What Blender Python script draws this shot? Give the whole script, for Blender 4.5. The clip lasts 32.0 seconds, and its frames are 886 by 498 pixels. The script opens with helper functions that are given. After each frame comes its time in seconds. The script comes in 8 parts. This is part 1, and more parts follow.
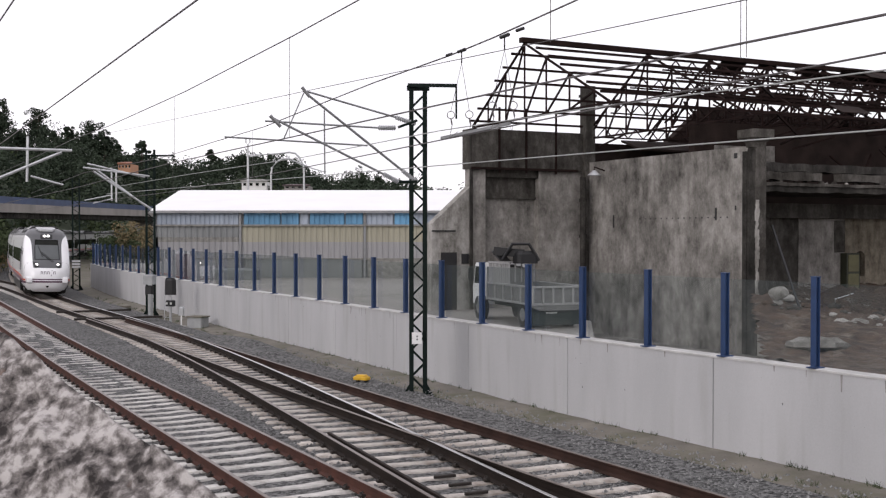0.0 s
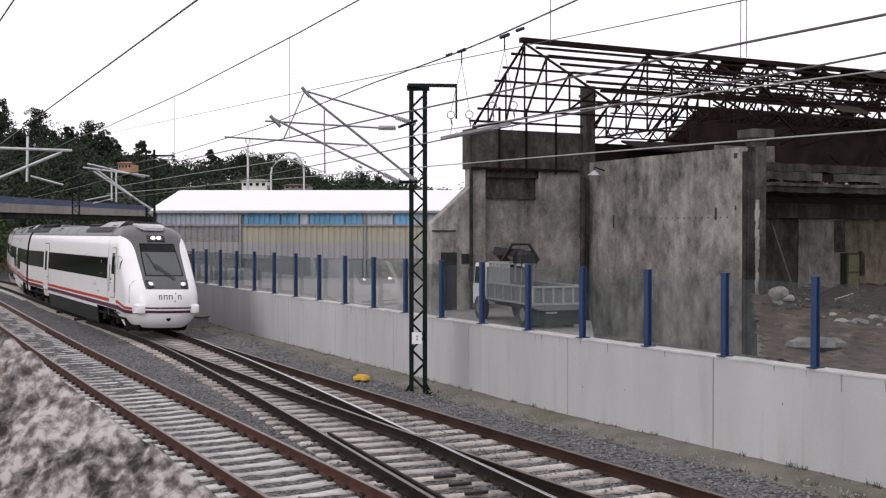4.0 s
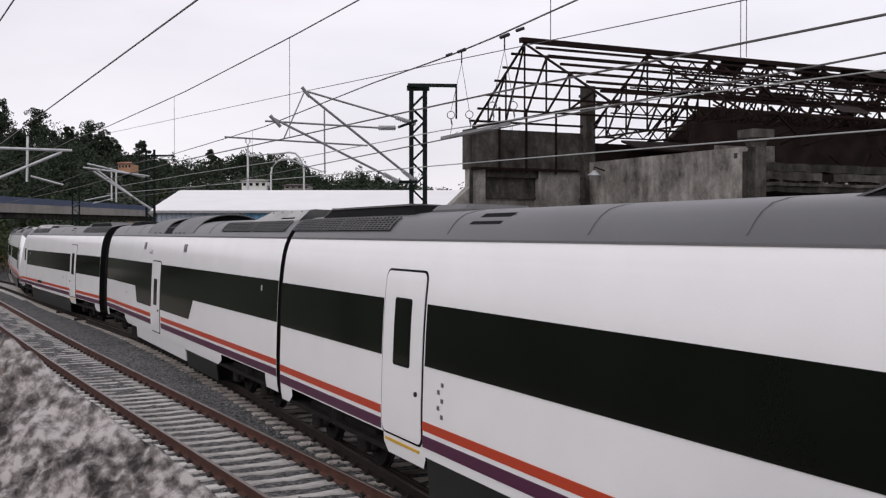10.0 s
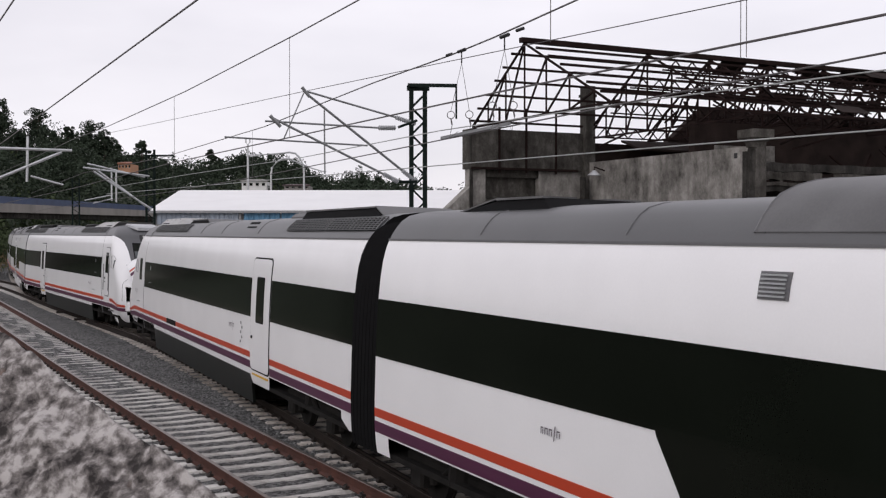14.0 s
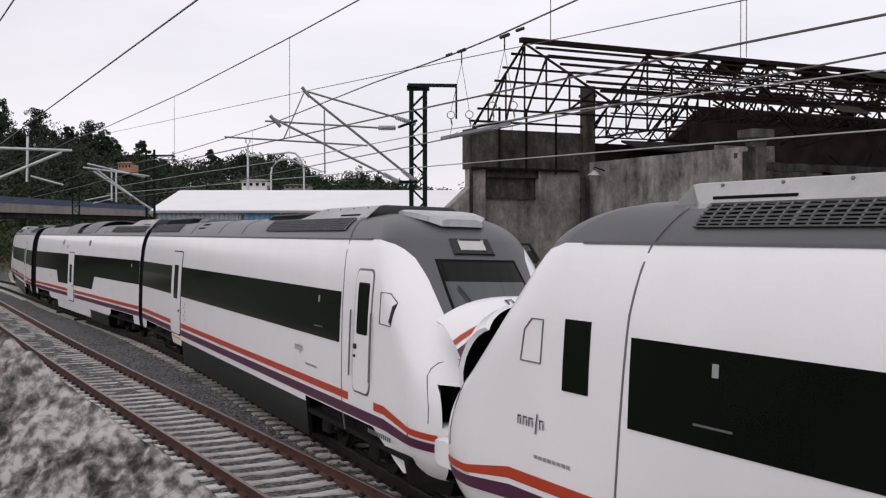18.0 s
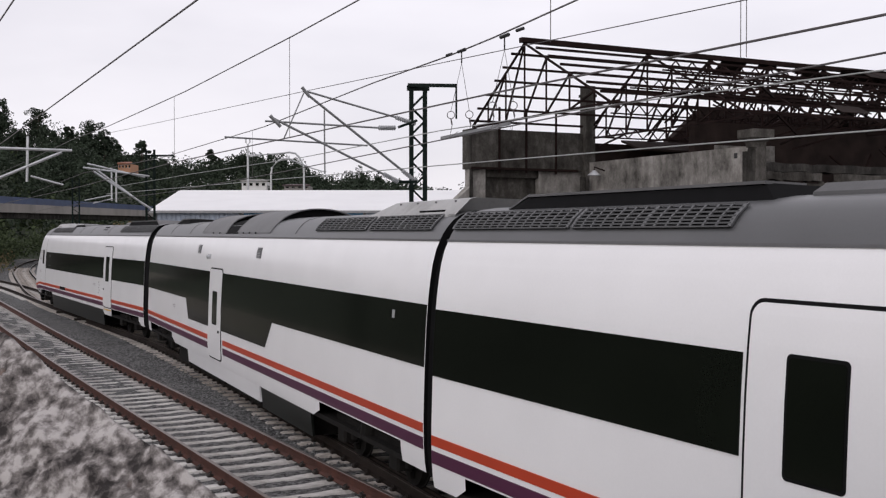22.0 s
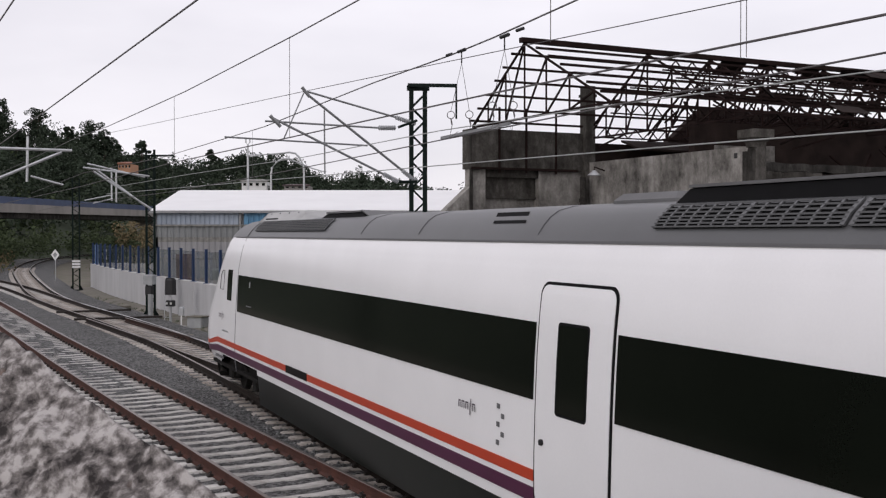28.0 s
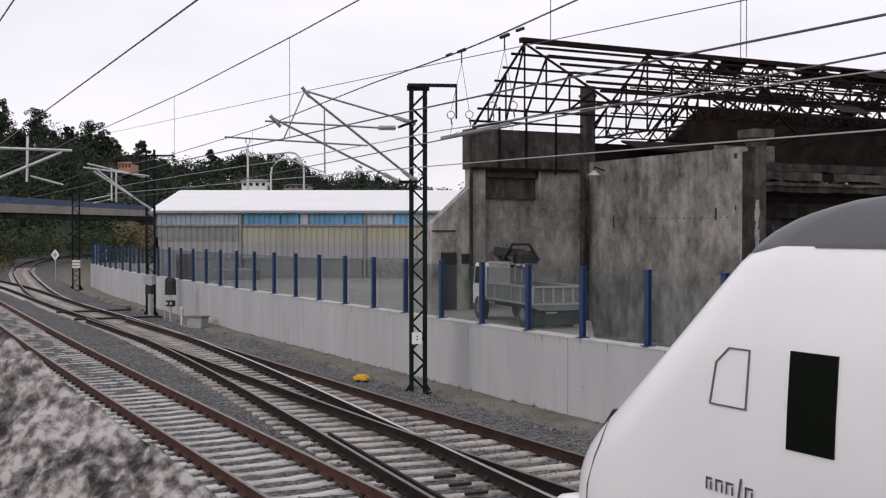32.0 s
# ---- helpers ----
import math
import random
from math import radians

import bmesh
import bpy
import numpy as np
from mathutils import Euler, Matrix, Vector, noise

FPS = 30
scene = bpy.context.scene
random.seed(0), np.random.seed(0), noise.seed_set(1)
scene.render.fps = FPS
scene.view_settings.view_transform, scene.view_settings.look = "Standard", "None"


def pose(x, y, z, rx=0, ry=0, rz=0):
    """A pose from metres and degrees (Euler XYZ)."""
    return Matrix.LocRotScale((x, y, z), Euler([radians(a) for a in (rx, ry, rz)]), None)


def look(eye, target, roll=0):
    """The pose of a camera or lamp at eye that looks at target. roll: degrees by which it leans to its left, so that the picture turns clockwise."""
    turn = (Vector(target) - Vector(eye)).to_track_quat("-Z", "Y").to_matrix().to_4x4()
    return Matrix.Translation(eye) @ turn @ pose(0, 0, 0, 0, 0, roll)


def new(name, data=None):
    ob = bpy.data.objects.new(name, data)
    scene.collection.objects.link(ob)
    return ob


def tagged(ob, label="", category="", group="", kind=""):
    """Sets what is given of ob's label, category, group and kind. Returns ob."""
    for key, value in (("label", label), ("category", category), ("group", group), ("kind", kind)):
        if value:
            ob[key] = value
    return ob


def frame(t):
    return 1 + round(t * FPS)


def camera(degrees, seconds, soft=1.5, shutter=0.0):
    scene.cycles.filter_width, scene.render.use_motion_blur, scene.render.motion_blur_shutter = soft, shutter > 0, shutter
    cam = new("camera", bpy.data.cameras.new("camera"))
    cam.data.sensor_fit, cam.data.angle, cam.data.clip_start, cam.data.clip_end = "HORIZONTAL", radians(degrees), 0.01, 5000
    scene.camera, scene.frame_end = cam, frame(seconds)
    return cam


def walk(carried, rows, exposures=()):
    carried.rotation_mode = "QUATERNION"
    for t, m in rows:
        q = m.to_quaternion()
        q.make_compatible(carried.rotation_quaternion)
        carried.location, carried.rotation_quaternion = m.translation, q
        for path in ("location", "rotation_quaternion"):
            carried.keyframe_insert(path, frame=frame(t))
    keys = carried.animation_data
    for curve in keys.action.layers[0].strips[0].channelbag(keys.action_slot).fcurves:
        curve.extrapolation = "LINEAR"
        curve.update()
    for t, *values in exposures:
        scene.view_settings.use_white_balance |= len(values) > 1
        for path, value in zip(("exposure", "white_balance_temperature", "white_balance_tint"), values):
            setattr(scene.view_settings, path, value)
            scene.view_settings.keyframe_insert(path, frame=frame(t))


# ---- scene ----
SKY_LOW, SKY_HIGH, SKY_STRENGTH = (0.8, 0.795, 0.825), (0.99, 0.98, 1.0), 1.0
EXPOSURES = [(0, 0.42, 6500, 16), (6.5, 0.42, 6500, 16), (8.3, 0.04, 6450, 16), (29, 0.04, 6450, 16), (32, 0.12, 6450, 16)]
# ================= camera =================
EYE_Z = 3.967
cam = camera(44.85, 32.0, soft=1.25)
EYE = pose(0, 0, EYE_Z, 90 - 0.844, 0, 0)
walk(cam, [(0, EYE), (32, EYE)], exposures=EXPOSURES)

# ================= world and light =================
world = bpy.data.worlds.new("overcast_sky")
scene.world = world
world.use_nodes = True
wn, wl = world.node_tree.nodes, world.node_tree.links
wn.clear()
w_out = wn.new("ShaderNodeOutputWorld")
w_bg = wn.new("ShaderNodeBackground")
w_sky = wn.new("ShaderNodeTexSky")
w_sky.sky_type, w_sky.sun_disc = "NISHITA", False
w_sky.sun_elevation, w_sky.sun_rotation = radians(19), radians(217)
w_dim = wn.new("ShaderNodeMix")
w_dim.data_type, w_dim.blend_type = "RGBA", "MULTIPLY"
w_dim.inputs[0].default_value = 1.0
w_dim.inputs[7].default_value = (0.1, 0.1, 0.1, 1)
w_tc = wn.new("ShaderNodeTexCoord")
w_map = wn.new("ShaderNodeMapping")
w_map.inputs["Scale"].default_value = (1.6, 1.6, 5.0)
w_noise = wn.new("ShaderNodeTexNoise")
w_noise.inputs["Scale"].default_value, w_noise.inputs["Detail"].default_value = 1.6, 5
w_ramp = wn.new("ShaderNodeValToRGB")
w_ramp.color_ramp.elements[0].position, w_ramp.color_ramp.elements[0].color = 0.3, (*SKY_LOW, 1)
w_ramp.color_ramp.elements[1].position, w_ramp.color_ramp.elements[1].color = 0.7, (*SKY_HIGH, 1)
w_mix = wn.new("ShaderNodeMix")
w_mix.data_type = "RGBA"
w_mix.inputs[0].default_value = 0.9
wl.new(w_sky.outputs[0], w_dim.inputs[6])
wl.new(w_tc.outputs["Generated"], w_map.inputs[0])
wl.new(w_map.outputs[0], w_noise.inputs["Vector"])
wl.new(w_noise.outputs["Fac"], w_ramp.inputs[0])
wl.new(w_dim.outputs[2], w_mix.inputs[6])
wl.new(w_ramp.outputs[0], w_mix.inputs[7])
wl.new(w_mix.outputs[2], w_bg.inputs[0])
w_bg.inputs[1].default_value = SKY_STRENGTH
wl.new(w_bg.outputs[0], w_out.inputs[0])

sun = new("sun", bpy.data.lights.new("sun", "SUN"))
sun.data.energy, sun.data.angle, sun.data.color = 0.68, radians(25), (1.0, 0.97, 0.93)
sun.matrix_world = look((-50, -45, 28), (0, 20, 0))


# ================= materials =================
def mat(name, colour, rough=0.7, metal=0.0, var=0.25, scale=3.0, bump=0.15, fine=40.0, streak=0.0, dirt=None,
        dirt_amount=0.0, spec=0.5, piece=0.0, bump_dist=0.01):
    """Two scales of colour variation, fine relief, optional vertical streaks, dirt patches and change from piece to piece."""
    m = bpy.data.materials.new(name)
    m.use_nodes = True
    n, l = m.node_tree.nodes, m.node_tree.links
    b = n["Principled BSDF"]
    b.inputs["Roughness"].default_value, b.inputs["Metallic"].default_value = rough, metal
    b.inputs["Specular IOR Level"].default_value = spec
    tc = n.new("ShaderNodeTexCoord")
    big = n.new("ShaderNodeTexNoise")
    big.inputs["Scale"].default_value, big.inputs["Detail"].default_value = scale, 6
    small = n.new("ShaderNodeTexNoise")
    small.inputs["Scale"].default_value, small.inputs["Detail"].default_value = fine, 4
    src = tc.outputs["Object"]
    if streak:
        mp = n.new("ShaderNodeMapping")
        mp.inputs["Scale"].default_value = (1, 1, streak)
        l.new(src, mp.inputs[0])
        src = mp.outputs[0]
    l.new(src, big.inputs["Vector"])
    l.new(tc.outputs["Object"], small.inputs["Vector"])
    add = n.new("ShaderNodeMath")
    add.operation = "MULTIPLY_ADD"
    add.inputs[1].default_value, add.inputs[2].default_value = 0.35, 0.0
    l.new(small.outputs["Fac"], add.inputs[0])
    tot = n.new("ShaderNodeMath")
    tot.operation = "ADD"
    l.new(big.outputs["Fac"], tot.inputs[0])
    l.new(add.outputs[0], tot.inputs[1])
    ramp = n.new("ShaderNodeValToRGB")
    lo = [max(0, c * (1 - var)) for c in colour]
    hi = [min(1, c * (1 + var)) for c in colour]
    ramp.color_ramp.elements[0].position, ramp.color_ramp.elements[0].color = 0.42, (*lo, 1)
    ramp.color_ramp.elements[1].position, ramp.color_ramp.elements[1].color = 0.95, (*hi, 1)
    l.new(tot.outputs[0], ramp.inputs[0])
    out = ramp.outputs[0]
    if dirt:
        d = n.new("ShaderNodeTexNoise")
        d.inputs["Scale"].default_value, d.inputs["Detail"].default_value, d.inputs["Roughness"].default_value = scale * 0.55, 8, 0.65
        dm = n.new("ShaderNodeMapping")
        dm.inputs["Location"].default_value = (3.1, 7.7, 1.3)
        if streak:
            dm.inputs["Scale"].default_value = (1, 1, max(streak, 0.12))
        l.new(tc.outputs["Object"], dm.inputs[0])
        l.new(dm.outputs[0], d.inputs["Vector"])
        dr = n.new("ShaderNodeValToRGB")
        dr.color_ramp.elements[0].position, dr.color_ramp.elements[1].position = 0.62 - dirt_amount * 0.3, 0.8 - dirt_amount * 0.2
        l.new(d.outputs["Fac"], dr.inputs[0])
        mx = n.new("ShaderNodeMix")
        mx.data_type = "RGBA"
        mx.inputs[7].default_value = (*dirt, 1)
        l.new(dr.outputs[0], mx.inputs[0])
        l.new(out, mx.inputs[6])
        out = mx.outputs[2]
    if piece:
        oi = n.new("ShaderNodeObjectInfo")
        hs = n.new("ShaderNodeHueSaturation")
        mr = n.new("ShaderNodeMapRange")
        mr.inputs["To Min"].default_value, mr.inputs["To Max"].default_value = 1 - piece, 1 + piece
        l.new(oi.outputs["Random"], mr.inputs[0])
        l.new(mr.outputs[0], hs.inputs["Value"])
        l.new(out, hs.inputs["Color"])
        out = hs.outputs[0]
    l.new(out, b.inputs["Base Color"])
    if bump:
        bp = n.new("ShaderNodeBump")
        bp.inputs["Strength"].default_value, bp.inputs["Distance"].default_value = bump, bump_dist
        l.new(tot.outputs[0], bp.inputs["Height"])
        l.new(bp.outputs[0], b.inputs["Normal"])
    return m


def ballast_mat(name, dark, light, scale):
    """Crushed stone: cells of differing grey with deep joints."""
    m = bpy.data.materials.new(name)
    m.use_nodes = True
    n, l = m.node_tree.nodes, m.node_tree.links
    b = n["Principled BSDF"]
    b.inputs["Roughness"].default_value = 0.92
    b.inputs["Specular IOR Level"].default_value = 0.2
    tc = n.new("ShaderNodeTexCoord")
    v = n.new("ShaderNodeTexVoronoi")
    v.inputs["Scale"].default_value = scale
    ve = n.new("ShaderNodeTexVoronoi")
    ve.feature = "DISTANCE_TO_EDGE"
    ve.inputs["Scale"].default_value = scale
    big = n.new("ShaderNodeTexNoise")
    big.inputs["Scale"].default_value, big.inputs["Detail"].default_value = 0.6, 4
    for x in (v, ve, big):
        l.new(tc.outputs["Object"], x.inputs["Vector"])
    sep = n.new("ShaderNodeSeparateColor")
    l.new(v.outputs["Color"], sep.inputs[0])
    a = n.new("ShaderNodeMath")
    a.operation = "MULTIPLY_ADD"
    a.inputs[1].default_value = 0.75
    l.new(sep.outputs[0], a.inputs[0])
    mid = n.new("ShaderNodeTexNoise")
    mid.inputs["Scale"].default_value, mid.inputs["Detail"].default_value, mid.inputs["Roughness"].default_value = 5.0, 5, 0.75
    l.new(tc.outputs["Object"], mid.inputs["Vector"])
    bm2 = n.new("ShaderNodeMath")
    bm2.operation = "MULTIPLY_ADD"
    bm2.inputs[1].default_value = 1.9
    l.new(mid.outputs["Fac"], bm2.inputs[0])
    bm2.inputs[2].default_value = -0.95
    bm3 = n.new("ShaderNodeMath")
    l.new(bm2.outputs[0], bm3.inputs[0])
    l.new(big.outputs["Fac"], bm3.inputs[1])
    sc = n.new("ShaderNodeMath")
    sc.operation = "MULTIPLY"
    sc.inputs[1].default_value = 0.4
    l.new(bm3.outputs[0], sc.inputs[0])
    l.new(sc.outputs[0], a.inputs[2])
    r = n.new("ShaderNodeValToRGB")
    r.color_ramp.elements[0].color, r.color_ramp.elements[1].color = (*dark, 1), (*light, 1)
    r.color_ramp.elements[0].position, r.color_ramp.elements[1].position = 0.1, 1.0
    l.new(a.outputs[0], r.inputs[0])
    l.new(r.outputs[0], b.inputs["Base Color"])
    bp = n.new("ShaderNodeBump")
    bp.inputs["Strength"].default_value, bp.inputs["Distance"].default_value = 0.9, 0.03
    er = n.new("ShaderNodeMapRange")
    er.inputs["From Max"].default_value = 0.25
    l.new(ve.outputs["Distance"], er.inputs[0])
    l.new(er.outputs[0], bp.inputs["Height"])
    l.new(bp.outputs[0], b.inputs["Normal"])
    return m


def rock_mat():
    """Lichen-blotched masonry: pale grains, dark pits and patches from millimetres to a hand's width."""
    m = bpy.data.materials.new("lichened_rock")
    m.use_nodes = True
    n, l = m.node_tree.nodes, m.node_tree.links
    b = n["Principled BSDF"]
    b.inputs["Roughness"].default_value, b.inputs["Specular IOR Level"].default_value = 0.95, 0.15
    tc = n.new("ShaderNodeTexCoord")

    def tex(sc, detail, rough):
        t = n.new("ShaderNodeTexNoise")
        t.inputs["Scale"].default_value, t.inputs["Detail"].default_value, t.inputs["Roughness"].default_value = sc, detail, rough
        l.new(tc.outputs["Object"], t.inputs["Vector"])
        return t.outputs["Fac"]

    def madd(x, k, c):
        a = n.new("ShaderNodeMath")
        a.operation = "MULTIPLY_ADD"
        a.inputs[1].default_value = k
        l.new(x, a.inputs[0])
        if isinstance(c, float):
            a.inputs[2].default_value = c
        else:
            l.new(c, a.inputs[2])
        return a.outputs[0]

    grain, patch, rusty = tex(42, 4, 0.6), tex(7, 4, 0.6), tex(7.5, 2, 0.5)
    vo = n.new("ShaderNodeTexVoronoi")
    vo.feature = "SMOOTH_F1"
    vo.inputs["Scale"].default_value, vo.inputs["Smoothness"].default_value = 36, 0.6
    l.new(tc.outputs["Object"], vo.inputs["Vector"])
    tot = madd(grain, 0.95, madd(vo.outputs["Distance"], -0.36, madd(patch, 0.8, -0.21)))
    r = n.new("ShaderNodeValToRGB")
    e = r.color_ramp.elements
    e[0].position, e[0].color = 0.3, (0.035, 0.031, 0.03, 1)
    e[1].position, e[1].color = 0.68, (0.45, 0.425, 0.41, 1)
    k = e.new(0.48)
    k.color = (0.16, 0.145, 0.138, 1)
    l.new(tot, r.inputs[0])
    rr = n.new("ShaderNodeValToRGB")
    rr.color_ramp.elements[0].position, rr.color_ramp.elements[1].position = 0.62, 0.7
    rr.color_ramp.elements[1].color = (0.5, 0.5, 0.5, 1)
    l.new(rusty, rr.inputs[0])
    mx = n.new("ShaderNodeMix")
    mx.data_type = "RGBA"
    mx.inputs[7].default_value = (0.26, 0.15, 0.1, 1)
    l.new(rr.outputs[0], mx.inputs[0])
    l.new(r.outputs[0], mx.inputs[6])
    l.new(mx.outputs[2], b.inputs["Base Color"])
    bp = n.new("ShaderNodeBump")
    bp.inputs["Strength"].default_value, bp.inputs["Distance"].default_value = 0.8, 0.012
    l.new(tot, bp.inputs["Height"])
    l.new(bp.outputs[0], b.inputs["Normal"])
    return m


def ruin_mat(name, dark, mid_, pale, scale=1.1):
    """Bare weathered concrete: blotches, vertical streaks, dark patches and pale scars."""
    m = bpy.data.materials.new(name)
    m.use_nodes = True
    n, l = m.node_tree.nodes, m.node_tree.links
    b = n["Principled BSDF"]
    b.inputs["Roughness"].default_value, b.inputs["Specular IOR Level"].default_value = 0.95, 0.15
    tc = n.new("ShaderNodeTexCoord")

    def tex(sc, zs, detail, rough, off):
        mp = n.new("ShaderNodeMapping")
        mp.inputs["Scale"].default_value, mp.inputs["Location"].default_value = (1, 1, zs), (off, off * 2, off * 3)
        l.new(tc.outputs["Object"], mp.inputs[0])
        t = n.new("ShaderNodeTexNoise")
        t.inputs["Scale"].default_value, t.inputs["Detail"].default_value, t.inputs["Roughness"].default_value = sc, detail, rough
        l.new(mp.outputs[0], t.inputs["Vector"])
        return t.outputs["Fac"]

    blotch, streak, grain = tex(scale * 1.1, 0.6, 10, 0.68, 1.0), tex(scale * 4.5, 0.13, 5, 0.6, 5.0), tex(scale * 16, 0.8, 5, 0.7, 9.0)
    spots = tex(scale * 4, 0.8, 3, 0.5, 13.0)

    def madd(x, k, c):
        a = n.new("ShaderNodeMath")
        a.operation = "MULTIPLY_ADD"
        a.inputs[1].default_value = k
        l.new(x, a.inputs[0])
        if isinstance(c, float):
            a.inputs[2].default_value = c
        else:
            l.new(c, a.inputs[2])
        return a.outputs[0]

    tot = madd(grain, 0.26, madd(streak, 0.24, madd(spots, 0.3, madd(blotch, 0.9, -0.35))))
    r = n.new("ShaderNodeValToRGB")
    e = r.color_ramp.elements
    e[0].position, e[0].color = 0.3, (*dark, 1)
    e[1].position, e[1].color = 0.74, (*pale, 1)
    k = e.new(0.5)
    k.color = (*mid_, 1)
    l.new(tot, r.inputs[0])
    l.new(r.outputs[0], b.inputs["Base Color"])
    bp = n.new("ShaderNodeBump")
    bp.inputs["Strength"].default_value, bp.inputs["Distance"].default_value = 0.5, 0.03
    l.new(tot, bp.inputs["Height"])
    l.new(bp.outputs[0], b.inputs["Normal"])
    return m


def wall_mat():
    """Smooth poured concrete with faint cloudiness, sparse dark drips and rain runs."""
    m = mat("poured_concrete_wall", (0.43, 0.432, 0.438), 0.8, var=0.12, scale=0.9, bump=0.12, fine=30, streak=0.25)
    n, l = m.node_tree.nodes, m.node_tree.links
    b = n["Principled BSDF"]
    base = b.inputs["Base Color"].links[0].from_socket
    tc = n.new("ShaderNodeTexCoord")
    for sc, zs, lo, hi, colour, k in ((3.0, 0.12, 0.55, 0.75, (0.3, 0.29, 0.275, 1), 0.35), (9.0, 0.02, 0.73, 0.78, (0.2, 0.19, 0.175, 1), 0.5), (24.0, 1.0, 0.77, 0.8, (0.1, 0.095, 0.09, 1), 0.6)):
        mp = n.new("ShaderNodeMapping")
        mp.inputs["Scale"].default_value = (1, 1, zs)
        t = n.new("ShaderNodeTexNoise")
        t.inputs["Scale"].default_value, t.inputs["Detail"].default_value = sc, 2
        r = n.new("ShaderNodeMapRange")
        r.inputs["From Min"].default_value, r.inputs["From Max"].default_value, r.inputs["To Max"].default_value = lo, hi, k
        mx = n.new("ShaderNodeMix")
        mx.data_type = "RGBA"
        mx.inputs[7].default_value = colour
        l.new(tc.outputs["Object"], mp.inputs[0])
        l.new(mp.outputs[0], t.inputs["Vector"])
        l.new(t.outputs["Fac"], r.inputs[0])
        l.new(r.outputs[0], mx.inputs[0])
        l.new(base, mx.inputs[6])
        base = mx.outputs[2]
    l.new(base, b.inputs["Base Color"])
    return m


def glass_mat(name, colour, rough, alpha):
    """A thin pane: part see-through, part glossy."""
    m = bpy.data.materials.new(name)
    m.use_nodes = True
    n, l = m.node_tree.nodes, m.node_tree.links
    b = n["Principled BSDF"]
    b.inputs["Base Color"].default_value = (*colour, 1)
    b.inputs["Roughness"].default_value = rough
    tr_ = n.new("ShaderNodeBsdfTransparent")
    tr_.inputs[0].default_value = (0.93, 0.95, 0.95, 1)
    mx = n.new("ShaderNodeMixShader")
    ns = n.new("ShaderNodeTexNoise")
    ns.inputs["Scale"].default_value, ns.inputs["Detail"].default_value = 1.5, 6
    tc = n.new("ShaderNodeTexCoord")
    l.new(tc.outputs["Object"], ns.inputs["Vector"])
    mr = n.new("ShaderNodeMapRange")
    mr.inputs["To Min"].default_value, mr.inputs["To Max"].default_value = alpha * 0.6, alpha * 1.4
    l.new(ns.outputs["Fac"], mr.inputs[0])
    l.new(mr.outputs[0], mx.inputs[0])
    l.new(tr_.outputs[0], mx.inputs[1])
    l.new(b.outputs[0], mx.inputs[2])
    gl = n.new("ShaderNodeBsdfGlossy")
    gl.inputs["Roughness"].default_value = rough
    fr = n.new("ShaderNodeLayerWeight")
    fr.inputs[0].default_value = 0.5
    pw = n.new("ShaderNodeMath")
    pw.operation = "POWER"
    pw.inputs[1].default_value = 3.0
    l.new(fr.outputs["Facing"], pw.inputs[0])
    gk = n.new("ShaderNodeMapRange")
    gk.inputs["To Min"].default_value, gk.inputs["To Max"].default_value = 0.02, 0.4
    l.new(pw.outputs[0], gk.inputs[0])
    gx = n.new("ShaderNodeMixShader")
    l.new(gk.outputs[0], gx.inputs[0])
    l.new(mx.outputs[0], gx.inputs[1])
    l.new(gl.outputs[0], gx.inputs[2])
    l.new(gx.outputs[0], n["Material Output"].inputs[0])
    return m


def glow_mat(name, colour, strength):
    m = bpy.data.materials.new(name)
    m.use_nodes = True
    b = m.node_tree.nodes["Principled BSDF"]
    b.inputs["Base Color"].default_value = (*colour, 1)
    b.inputs["Emission Color"].default_value = (*colour, 1)
    b.inputs["Emission Strength"].default_value = strength
    return m


